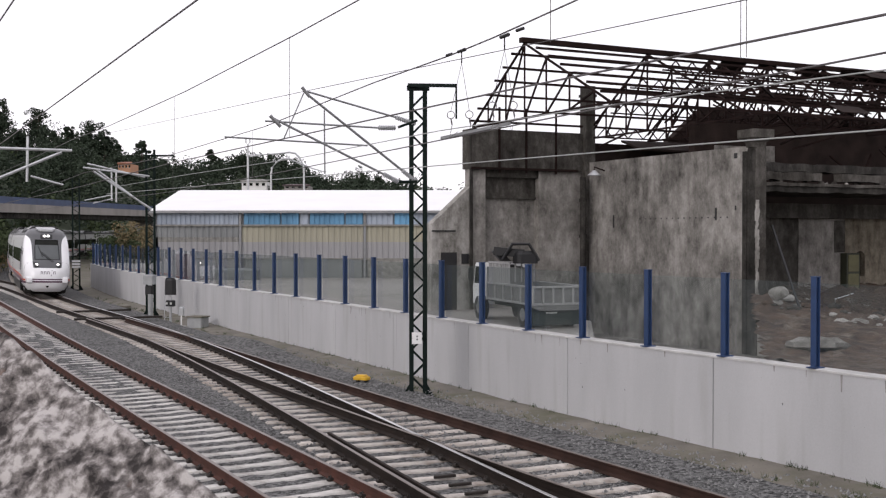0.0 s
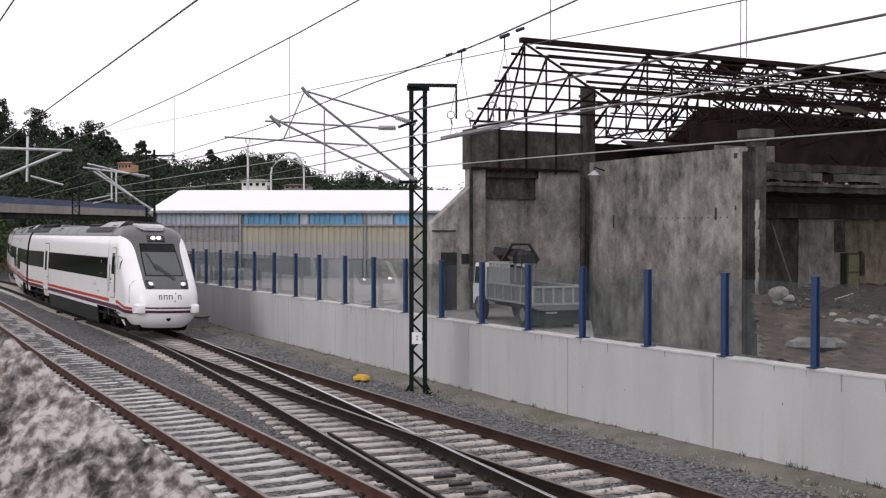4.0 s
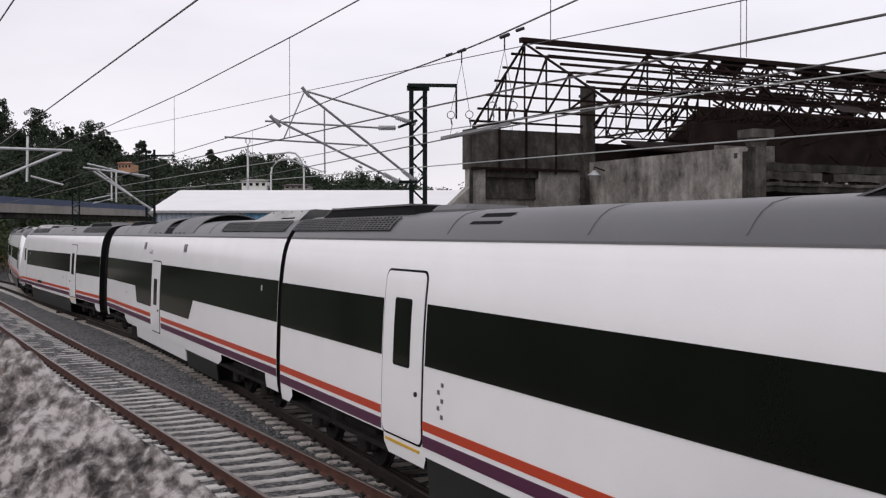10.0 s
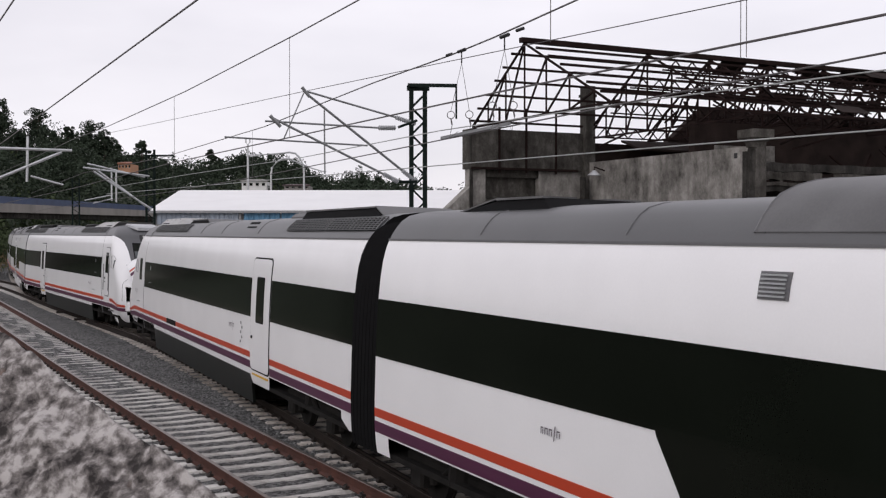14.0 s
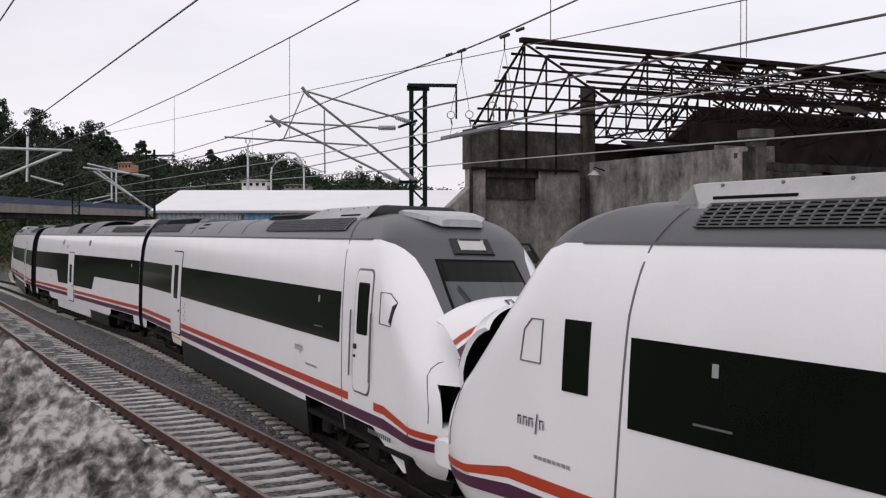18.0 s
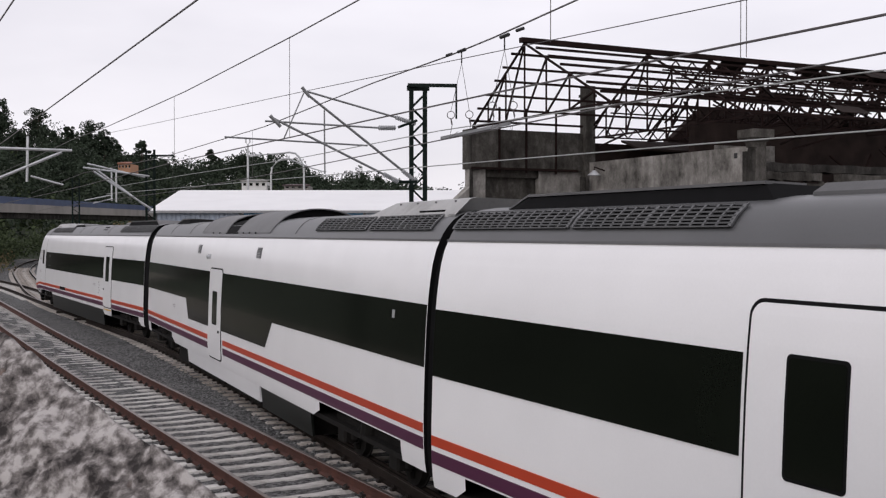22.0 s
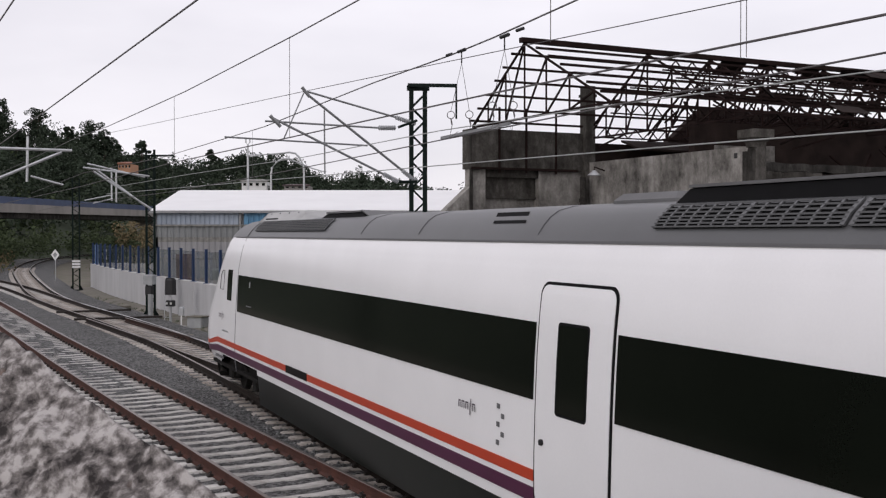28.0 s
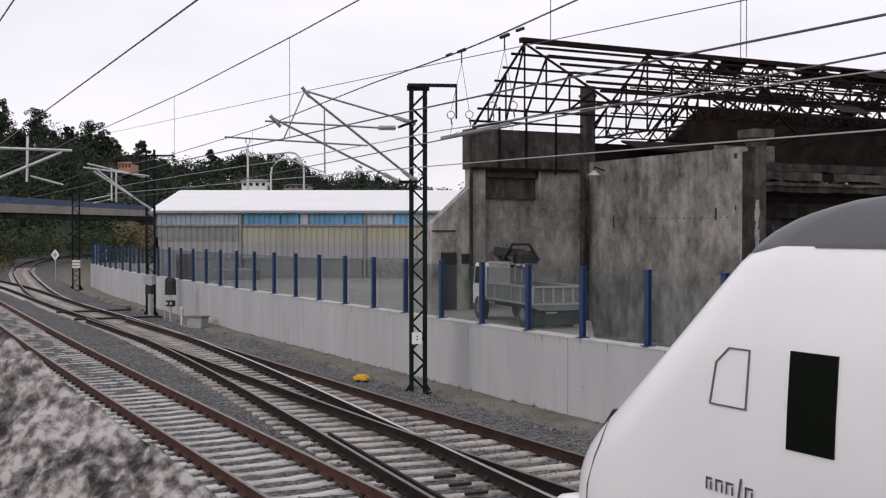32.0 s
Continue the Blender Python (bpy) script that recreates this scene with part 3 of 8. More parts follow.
near_track = tagged(empty("railway_track"), "single rusty railway track on pale concrete sleepers in ballast", "railway track", kind="structure")
rail(LINE_NEAR, -GAUGE / 2, 1, 178, near_track, M["rust"], M["railtop"], "rust-brown steel rail")
rail(LINE_NEAR, GAUGE / 2, 1, 178, near_track, M["rust"], M["railtop"], "rust-brown steel rail")
sleepers(LINE_NEAR, 2, 72, near_track)

main_track = tagged(empty("railway_track"), "main railway track with polished rail heads on concrete sleepers", "railway track", kind="structure")
rail(LINE_MAIN, -GAUGE / 2, 1, 320, main_track, M["darkrail"], M["railtop"], "dark steel rail")
rail(LINE_MAIN, GAUGE / 2, 1, 320, main_track, M["darkrail"], M["shiny"], "dark steel rail with polished head")
side_track = tagged(empty("railway_track"), "side track branching off at a turnout towards the concrete wall", "railway track", kind="structure")
rail(LINE_SIDE, -GAUGE / 2, 1, 50.5, side_track, M["darkrail"], M["railtop"], "dark steel rail")
rail(LINE_SIDE, GAUGE / 2, 1, 50.5, side_track, M["brownrail"], M["railtop"], "rust-brown steel rail")
branch_track = tagged(empty("railway_track"), "distant straight railway track leaving a second turnout", "railway track", kind="structure")
rail(LINE_BRANCH, -GAUGE / 2, 60, 137, branch_track, M["darkrail"], M["railtop"], "dark steel rail")
rail(LINE_BRANCH, GAUGE / 2, 60, 137, branch_track, M["darkrail"], M["railtop"], "dark steel rail")
sleepers(LINE_BRANCH, 68, 120, branch_track, 0.64)

# long bearers under the turnout, common sleepers beyond it
S_MAIN, XY_MAIN, T_MAIN = offset_line(LINE_MAIN, 0, 0.02)
S_SIDE, XY_SIDE, T_SIDE = offset_line(LINE_SIDE, 0, 0.02)
d_, bearer_meshes = 0.0, {}
while d_ < S_MAIN[-1]:
    i_ = int(d_ / 0.02)
    (x_, y_), (tx_, ty_) = XY_MAIN[i_], T_MAIN[i_]
    if 2 < y_ < 130:
        j_ = nearest(XY_SIDE, (x_, y_))
        gap_ = float(np.hypot(*(XY_SIDE[j_] - XY_MAIN[i_]))) if y_ < 49.5 else 0.0
        if gap_ > 2.75:
            gap_ = 0.0
        key_ = round(gap_ * 5) / 5
        if key_ not in bearer_meshes:
            bearer_meshes[key_] = sleeper_mesh("sleeper", 2.55 + key_, M["sleeperold"])
        m_ = pose(x_, y_, random.uniform(-0.006, 0.004), 0, 0, heading(tx_, ty_) - 90 + random.uniform(-0.5, 0.5))
        piece("sleeper", bearer_meshes[key_], main_track, m_ @ pose(key_ / 2, 0, 0))
        if y_ < 45:
            for a_ in (-GAUGE / 2, GAUGE / 2):
                piece("rail_fastening", CLIP, main_track, m_ @ pose(a_, 0, 0))
    d_ += 0.64
sleepers(LINE_SIDE, 2, 14.0, side_track, 0.64, skip=lambda x, y: float(np.min(np.hypot(*(XY_MAIN - np.array((x, y))).T))) < 2.75)


# ---- ground ----
def at_y(points, y, off=0.0):
    s, xy, tan = offset_line(points, off, 0.25)
    o = np.argsort(xy[:, 1])
    return float(np.interp(y, xy[o, 1], xy[o, 0]))


ground = Mesh()
ground.box((-3000, -600, -3.0), (3000, 3500, -0.6))
tagged(part("ground", ground, M["soil"]), "dry brown earth with sparse weeds", "ground", kind="structure")

LEFT_S = offset_line(LINE_NEAR, -2.6, 0.25)[1]
WALL_S = offset_line(WALL_LINE, 0, 0.25)[1]
MAIN_S = offset_line(LINE_MAIN, 2.4, 0.25)[1]


def by_y(xy, y):
    o = np.argsort(xy[:, 1])
    return float(np.interp(y, xy[o, 1], xy[o, 0]))


ys = np.r_[np.arange(0.5, 40, 0.3), np.arange(40, 90, 0.8), np.arange(90, 175, 2.5)]
cols = 64
NEAR_C = offset_line(LINE_NEAR, 0, 0.25)[1]
verts, faces = [], []
for y in ys:
    x0 = by_y(LEFT_S, y)
    x1 = by_y(WALL_S, y) - 1.35 if y < 87 else by_y(MAIN_S, y) + 1
    for k in range(cols + 1):
        u = k / cols
        x = x0 + (x1 - x0) * u
        z = -0.245 + 0.035 * noise.noise((x * 2.2, y * 2.2, 0)) + 0.02 * noise.noise((x * 7, y * 7, 3))
        edge = min(u, 1 - u) * (x1 - x0)
        z -= 0.32 * max(0, 1 - edge / 0.9)
        z += 0.022 * min(1.0, max(0.0, (y - 19) / 14)) * (1.0 if abs(x - by_y(NEAR_C, y)) < 0.78 else 0.0)
        if u > 0.75 and 36 < y < 44:
            z += 0.3 * max(0, 1 - ((y - 40) / 4) ** 2) * max(0, 1 - abs(edge - 1.2) / 1.2)
        verts.append((x, y, z))
for r_ in range(len(ys) - 1):
    for k in range(cols):
        a = r_ * (cols + 1) + k
        faces.append((a, a + 1, a + cols + 2, a + cols + 1))
bed = Mesh().add(verts, faces)
tagged(part("ballast_bed", bed, M["ballast"], smooth=True, angle=60), "dark grey crushed-stone ballast round the tracks", "ballast", kind="structure")

# worn path between ballast and wall
verts, faces = [], []
for y in ys[ys < 87]:
    x1 = by_y(WALL_S, y) + 0.1
    for k in range(9):
        x = x1 - 1.75 + 1.75 * k / 8
        verts.append((x, y, -0.4 + 0.03 * noise.noise((x * 1.5, y * 1.5, 9)) + (0.02 if k > 4 else -0.06 * (4 - k) / 4)))
for r_ in range(len(ys[ys < 87]) - 1):
    for k in range(8):
        a = r_ * 9 + k
        faces.append((a, a + 1, a + 10, a + 9))
tagged(part("pavement", Mesh().add(verts, faces), M["path"], smooth=True, angle=60), "worn earthy concrete strip along the wall foot", "path", kind="structure")

# loose ballast stones
NEAR_S, MAIN_C = offset_line(LINE_NEAR, 0, 0.25)[1], offset_line(LINE_MAIN, 0, 0.25)[1]
mb = Mesh()
rng = random.Random(5)
for _ in range(15000):
    y = 7 + 32 * rng.random() ** 1.5
    x0, x1 = by_y(LEFT_S, y), by_y(WALL_S, y) - 1.5
    x = x0 + (x1 - x0) * rng.random()
    if abs(x - by_y(NEAR_S, y)) < 1.05 or abs(x - by_y(MAIN_C, y)) < 1.0:
        continue
    r = rng.uniform(0.018, 0.045)
    q = [(x + r * rng.uniform(0.7, 1.2) * math.cos(a), y + r * rng.uniform(0.7, 1.2) * math.sin(a), -0.23 + rng.uniform(-0.01, 0.02)) for a in (0, 1.6, 3.1, 4.7)]
    mb.add(q + [(x + rng.uniform(-0.3, 0.3) * r, y + rng.uniform(-0.3, 0.3) * r, -0.23 + r * rng.uniform(0.8, 1.4))], [(0, 1, 4), (1, 2, 4), (2, 3, 4), (3, 0, 4)])
tagged(part("loose_stones", mb, M["stone"]), "loose grey ballast stones between the rails", "stones", kind="stuff")

# weeds along the wall foot
mb = Mesh()
for _ in range(260):
    y = 14 + 60 * rng.random() ** 1.4
    x = by_y(WALL_S, y) - rng.choice((rng.uniform(0.15, 0.35), rng.uniform(1.2, 1.9)))
    for b_ in range(rng.randint(5, 14)):
        a = rng.uniform(0, 6.28)
        h_, l_ = rng.uniform(0.04, 0.15), rng.uniform(0.02, 0.1)
        bx, by = x + rng.uniform(-0.07, 0.07), y + rng.uniform(-0.07, 0.07)
        mb.add([(bx - 0.006, by, -0.4), (bx + 0.006, by, -0.4), (bx + math.cos(a) * l_, by + math.sin(a) * l_, -0.4 + h_)], [(0, 1, 2)])
tagged(part("weeds", mb, M["leaf2"]), "thin green weeds along the wall foot", "weeds", kind="stuff")

# raised yard behind the wall
yard = Mesh()
# a sunken court lies between the wall and the ruined hall
notch = [(6.5, 20.6), (9.4, 31.3), (5.3, 39.5), (3.4, 38.6), (4.49, 32.5), (3.6, 25.2)]
back = [(x + 0.2, y) for x, y in WALL_LINE if y < 20] + notch + [(x + 0.2, y) for x, y in WALL_LINE if y > 25.3] + [(-28.6, 92), (-24, 100), (-24, 130), (120, 130), (120, -0.5)]
YARD_Z = 1.3
yard.prism([(x, y, 0) for x, y in back], (0, 0, -0.6), (0, 0, YARD_Z))
tagged(part("yard_ground", yard, M["yard"]), "pale dusty concrete yard behind the wall", "yard", kind="structure")


# ---- retaining wall with screen ----
WALL_TOP = 1.5
ws, wxy, wtan = spline(WALL_LINE, 0.25)
wall = tagged(empty("wall_trackside"), "long grey poured-concrete retaining wall beside the track", "wall", kind="structure")


def wall_point(s, off=0.0):
    i = np.clip(s / 0.25, 0, len(wxy) - 1.001)
    k, f = int(i), i - int(i)
    p = wxy[k] * (1 - f) + wxy[k + 1] * f
    t = wtan[k]
    return float(p[0] + t[1] * off), float(p[1] - t[0] * off), float(t[0]), float(t[1])


S0_POST = float(ws[nearest(wxy, (7.07, 20.15))])
PANEL = 4.7
S_END = float(ws[-1])
edges = [0.0]
s_ = 26.5 % PANEL
while s_ < S_END:
    edges.append(s_)
    s_ += PANEL
edges.append(S_END)
for a_, b_ in zip(edges[:-1], edges[1:]):
    if b_ - a_ < 0.3:
        continue
    n_ = max(2, int((b_ - a_) / 0.8))
    rings = []
    for k in range(n_ + 1):
        s_ = a_ + 0.012 + (b_ - a_ - 0.024) * k / n_
        ring = []
        for off, z in ((-0.14, -0.75), (-0.14, WALL_TOP - 0.05), (0.16, WALL_TOP - 0.05), (0.16, -0.75)):
            x, y, _, _ = wall_point(s_, off)
            ring.append((x, y, z))
        rings.append(ring)
    part("wall_panel", Mesh().loft(rings), M["wall"], wall)
    rings = []
    for k in range(n_ + 1):
        s_ = a_ + (b_ - a_) * k / n_
        ring = []
        for off, z in ((-0.155, WALL_TOP - 0.046), (-0.155, WALL_TOP - 0.012), (-0.14, WALL_TOP), (0.18, WALL_TOP), (0.18, WALL_TOP - 0.046)):
            x, y, _, _ = wall_point(s_, off)
            ring.append((x, y, z))
        rings.append(ring)
    part("coping", Mesh().loft(rings), M["coping"], wall, "pale concrete coping")
# drips, small holes and rust marks on the wall's face
rng = random.Random(17)
for k in range(75):
    s_ = 10 + 48 * rng.random() ** 1.3
    drip = k % 3 != 0
    w_, h_ = (rng.uniform(0.015, 0.06), rng.uniform(0.06, 0.35)) if drip else (rng.uniform(0.015, 0.03), rng.uniform(0.02, 0.04))
    top_ = WALL_TOP - 0.05 if drip else rng.uniform(0.0, 1.3)
    (xa, ya, _, _), (xb, yb, _, _) = wall_point(s_, -0.1425), wall_point(s_ + w_, -0.1425)
    xm, ym, _, _ = wall_point(s_ + w_ * 0.5, -0.1425)
    q = [(xa, ya, top_), (xb, yb, top_), (xm + (xb - xm) * 0.5, ym + (yb - ym) * 0.5, top_ - h_), (xa + (xm - xa) * 0.5, ya + (ym - ya) * 0.5, top_ - h_)]
    part("drip_stain" if drip else "anchor_hole", Mesh().add(q, [(0, 1, 2, 3)]), M["stain"] if drip else M["black"], wall, "thin dark drip stain" if drip else "")
# rounded far end of the wall
mb = Mesh()
arc = [(-28.6 - 0.14 + 2.2 * (1 - math.cos(a)), 87.5 + 2.6 * math.sin(a)) for a in np.linspace(0, 1.5, 9)]
mb.loft([[(x, y, -0.75), (x, y, WALL_TOP), (x + 0.3, y, WALL_TOP), (x + 0.3, y, -0.75)] for x, y in arc])
part("wall_panel", mb, M["wall"], wall, smooth=True)

screen = tagged(empty("glass_screen"), "transparent noise screen between blue steel posts on the wall", "noise barrier", kind="structure")
pm = Mesh()
pm.box((-0.02, -0.055, 0), (0.0, 0.055, 1.66))
pm.box((-0.13, -0.055, 0), (-0.11, 0.055, 1.66))
pm.box((-0.11, -0.009, 0), (-0.02, 0.009, 1.66))
pm.box((-0.2, -0.1, 0), (0.08, 0.1, 0.02))
pm.box((-0.14, -0.06, 1.66), (0.01, 0.06, 1.68))
POST = pm.mesh("post", M["post"])
post_s = [24.06 + 2.18 * k for k in range(-10, 0)] + [24.06 + 2.19 * k + 0.0105 * k * k for k in range(0, 42)]
for k, s_ in enumerate(post_s[:-1]):
    bay_w = post_s[k + 1] - s_
    if s_ > S_END - 0.2:
        break
    x, y, tx, ty = wall_point(s_, 0.0)
    piece("post", POST, screen, pose(x, y, WALL_TOP, 0, 0, heading(tx, ty) - 90))
    if s_ + bay_w < S_END:
        a_, b_ = wall_point(s_ + 0.03, 0.055), wall_point(s_ + bay_w - 0.03, 0.055)
        g = Mesh()
        d = Vector((a_[3], -a_[2], 0)) * 0.012
        p, q = Vector((a_[0], a_[1], WALL_TOP + 0.03)), Vector((b_[0], b_[1], WALL_TOP + 0.03))
        up = Vector((0, 0, 1.52))
        g.add([p, q, q + up, p + up, p + d, q + d, q + d + up, p + d + up], [(0, 1, 2, 3), (7, 6, 5, 4), (0, 4, 5, 1), (3, 2, 6, 7), (0, 3, 7, 4), (1, 5, 6, 2)])
        last = S_END - s_ < 2 * bay_w
        pane = part("pane", g, M["bluepane"] if last else M["pane"], screen, "opaque blue end sheet" if last else "")
        pane.visible_shadow = last

# ---- foreground rock parapet ----
# A rough wall head two metres ahead: its crest falls to the right, its weathered top slopes down towards the eye.
verts, faces = [], []
c0, c1 = Vector((-1.36, 2.62, 3.93)), Vector((-0.245, 1.74, 3.455))
nu, nv = 420, 190
fall = Vector((-0.16, -0.55, -0.5))
for i in range(nu + 1):
    a = -0.9 + 2.8 * i / nu
    crest = c0 + (c1 - c0) * a
    crest.z = min(4.0, max(3.2, crest.z))
    for j in range(nv + 1):
        w = j / nv
        if w < 0.08:
            p = crest + Vector((0.3, 0.4, -4.4)) * (1 - w / 0.08)
        elif w < 0.95:
            p = crest + fall * ((w - 0.08) / 0.87 * 1.25)
        else:
            p = crest + fall * 1.25 + Vector((0, 0, -3.7)) * ((w - 0.95) / 0.05)
        q = Vector((p.x * 9, p.y * 9, p.z * 9))
        nz = noise.fractal(q, 0.8, 2.1, 6)
        lump = noise.noise(q * 0.45)
        pit = max(0.0, noise.noise(q * 1.6 + Vector((7, 2, 5))) - 0.25)
        d = 0.02 * nz + 0.035 * lump - 0.05 * pit
        verts.append((p.x - 0.1 * d, p.y - 0.55 * d, p.z + 0.8 * d))
for i in range(nu):
    for j in range(nv):
        a = i * (nv + 1) + j
        faces.append((a, a + 1, a + nv + 2, a + nv + 1))
tagged(part("rock_parapet", Mesh().add(verts, faces), M["rock"], smooth=True, angle=180), "rough lichen-spotted masonry parapet top close to the viewer", "parapet", kind="structure")

# ---- unseen bank beyond the rusty track, added to darken the window reflections ----
verts, faces = [], []
for i in range(41):
    y = -60 + 4.2 * i
    for j in range(9):
        x = -0.44 * max(y, 0) - 8 - 2.2 * j
        verts.append((x, y, -0.6 + 5.6 * min(1, j / 5) + 0.5 * noise.noise((x * 0.3, y * 0.3, 0))))
for i in range(40):
    for j in range(8):
        a = i * 9 + j
        faces.append((a, a + 1, a + 10, a + 9))
tagged(part("embankment", Mesh().add(verts, faces), M["hill"], smooth=True, angle=180), "unseen dark bank added for the train windows to reflect", "bank", kind="structure")
# ================= the train =================
# A car is built nose first: x = -u, u metres behind the nose, y to the side, z above the rail.
SIDE = [(0.60, 1.40), (0.75, 1.43), (1.0, 1.455), (1.4, 1.47), (2.1, 1.47), (2.6, 1.462), (3.0, 1.445), (3.3, 1.42), (3.55, 1.385), (3.75, 1.335), (3.88, 1.28),
        (3.97, 1.235), (4.08, 1.16), (4.18, 1.07), (4.26, 0.95), (4.315, 0.75), (4.35, 0.5), (4.37, 0.25), (4.375, 0.0)]
FRONT = [(0.3, 0.25), (0.45, 0.03), (0.6, -0.1), (0.8, -0.19), (1.1, -0.25), (1.3, -0.25), (1.6, -0.2), (1.8, -0.08), (2.0, 0.1), (2.2, 0.33), (2.4, 0.57), (2.8, 1.03), (3.2, 1.49), (3.6, 1.92), (3.8, 2.13), (3.88, 2.2),
         (3.97, 2.32), (4.08, 2.52), (4.18, 2.78), (4.26, 3.1), (4.315, 3.4), (4.35, 3.7), (4.375, 4.1)]


def width(z):
    return 0.966 * float(np.interp(z, [a for a, _ in SIDE], [b for _, b in SIDE]))


def front(z):
    """How far the front lies behind the foremost point, rounded between the heights of the table."""
    k = (-0.12, -0.06, 0.0, 0.06, 0.12) if 0.7 < z < 3.75 else (0.0,)
    return float(np.mean([np.interp(z + d, [a for a, _ in FRONT], [b for _, b in FRONT]) for d in k]))


def nose_depth(z):
    """How far back the rounding of the nose reaches."""
    return float(np.interp(z, (0.45, 2.2, 3.88, 4.375), (1.5, 1.4, 0.78, 0.45)))


def skin(z, c, eps=0.0):
    """The cab's surface: c runs from 0 at the front's middle to 1 where the straight side begins."""
    w, u0 = width(z), front(z)
    a = c * math.pi / 2
    y = w * chin(z) * math.sin(a) ** 0.73 if c > 0 else 0.0
    u = u0 + nose_depth(z) * (1 - math.cos(a) ** 0.88 if c < 1 else 1.0)
    k = 1 + eps / 1.4
    return u - eps, y * k, z


def chin(z):
    """The nose draws in towards its underside."""
    return float(np.interp(z, (0.3, 0.45, 0.65, 0.95, 1.2), (0.74, 0.85, 0.93, 0.985, 1.0)))


def u_start(z):
    return skin(z, 1.0)[0]


def side_y(u, z):
    """Half-width of the car at u and z: narrower where the nose rounds in."""
    k = (u - front(z)) / nose_depth(z)
    if k >= 1:
        return width(z)
    a = math.acos((1 - max(0.0, k)) ** (1 / 0.88))
    return width(z) * (chin(z) + (1 - chin(z)) * max(0.0, k) ** 3) * math.sin(a) ** 0.73


def plate(mb, left, right, z0, z1, sgn, eps=0.012, n=8, thick=0.02, levels=None):
    """A panel that follows the car's side: left(z) and right(z) bound it in u."""
    rows = []
    levels = levels or [z0 + (z1 - z0) * i / n for i in range(n + 1)]
    n = len(levels) - 1
    for z in levels:
        y = sgn * (width(z) + eps)
        rows.append((-left(z), -right(z), y, z))
    v, f = [], []
    for a, b, y, z in rows:
        v += [(a, y, z), (b, y, z), (a, y - sgn * thick, z), (b, y - sgn * thick, z)]
    for i in range(n):
        o = i * 4
        f += [(o, o + 1, o + 5, o + 4), (o, o + 4, o + 6, o + 2), (o + 1, o + 3, o + 7, o + 5)]
    f += [(0, 2, 3, 1), (n * 4, n * 4 + 1, n * 4 + 3, n * 4 + 2)]
    return mb.add(v, f)


def flat(v):
    return lambda z: v


def rounded(u0, u1, z0, z1, r):
    """Bounds in u of a rounded rectangle."""
    def inset(z):
        d = min(z - z0, z1 - z)
        return r - math.sqrt(max(0, r * r - (r - d) ** 2)) if d < r else 0.0
    return (lambda z: u0 + inset(z)), (lambda z: u1 - inset(z))


def panel(name, parent, material, u0, u1, z0, z1, sgn, eps=0.012, r=0.0, label="", n=8):
    mb = Mesh()
    if r:
        a, b = rounded(u0, u1, z0, z1, r)
        arc = [r * (1 - math.cos(k * math.pi / 12)) for k in range(7)]
        plate(mb, a, b, z0, z1, sgn, eps, levels=[z0 + d for d in arc] + [z0 + r + (z1 - z0 - 2 * r) * k / 10 for k in range(1, 10)] + [z1 - d for d in reversed(arc)])
    else:
        plate(mb, flat(u0), flat(u1), z0, z1, sgn, eps, n)
    return part(name, mb, material, parent, label)


def door(parent, u0, u1, z0, z1, sgn, win, handle=True, rails=False):
    """A side door: dark gasket, white leaf, tall window, button or handrails."""
    ob = panel("door", parent, M["paint"], u0 + 0.035, u1 - 0.035, z0 + 0.035, z1 - 0.035, sgn, 0.02, 0.13, "white sliding door with a tall window")
    panel("door_seal", ob, M["rubber"] if not rails else M["seam"], u0, u1, z0, z1, sgn, 0.012, 0.15, "black rubber seal")
    panel("door_window", ob, M["rubber"], win[0] - 0.03, win[1] + 0.03, win[2] - 0.03, win[3] + 0.03, sgn, 0.024, 0.05)
    panel("door_glass", ob, M["trainglass"], win[0], win[1], win[2], win[3], sgn, 0.028, 0.04, "dark glass")
    mb = Mesh()
    if rails:
        for u in (u0 - 0.07, u1 + 0.07):
            pts = [(-u, sgn * (width(z) + 0.05), z) for z in np.linspace(z0 + 0.25, z0 + 1.35, 6)]
            part("handrail", Mesh().tube(pts, 0.016, 6), M["seam"], ob, "thin grey handrail beside the door")
        mb = Mesh()
        mb.box((-u1 + 0.1, sgn * (width(2) + 0.02), z0 + 0.72), (-u1 + 0.2, sgn * (width(2) + 0.05), z0 + 0.8))
        part("door_handle", mb, M["black"], ob)
        mb = Mesh().box((-u1 + 0.1, sgn * (width(2) + 0.02), z0 + 0.58), (-u1 + 0.15, sgn * (width(2) + 0.05), z0 + 0.62))
        part("door_lock", mb, M["black"], ob)
    elif handle:
        um = u0 + 0.2
        mb.tube([(-um, sgn * (width(2) + 0.01), z0 + 0.75), (-um, sgn * (width(2) + 0.05), z0 + 0.75)], 0.035, 10)
        part("door_button", mb, M["black"], ob)
    return ob


def weld(mb):
    """Joins corners that lie at one place, so that the surface shades smoothly."""
    seen, where = {}, []
    for p in mb.v:
        where.append(seen.setdefault(tuple(round(c, 4) for c in p), len(seen)))
    mb.v = list(seen)
    keep = [(tuple(dict.fromkeys(where[i] for i in f)), m) for f, m in zip(mb.f, mb.mi)]
    keep = [(f, m) for f, m in keep if len(f) > 2]
    mb.f, mb.mi = [f for f, m in keep], [m for f, m in keep]
    return mb


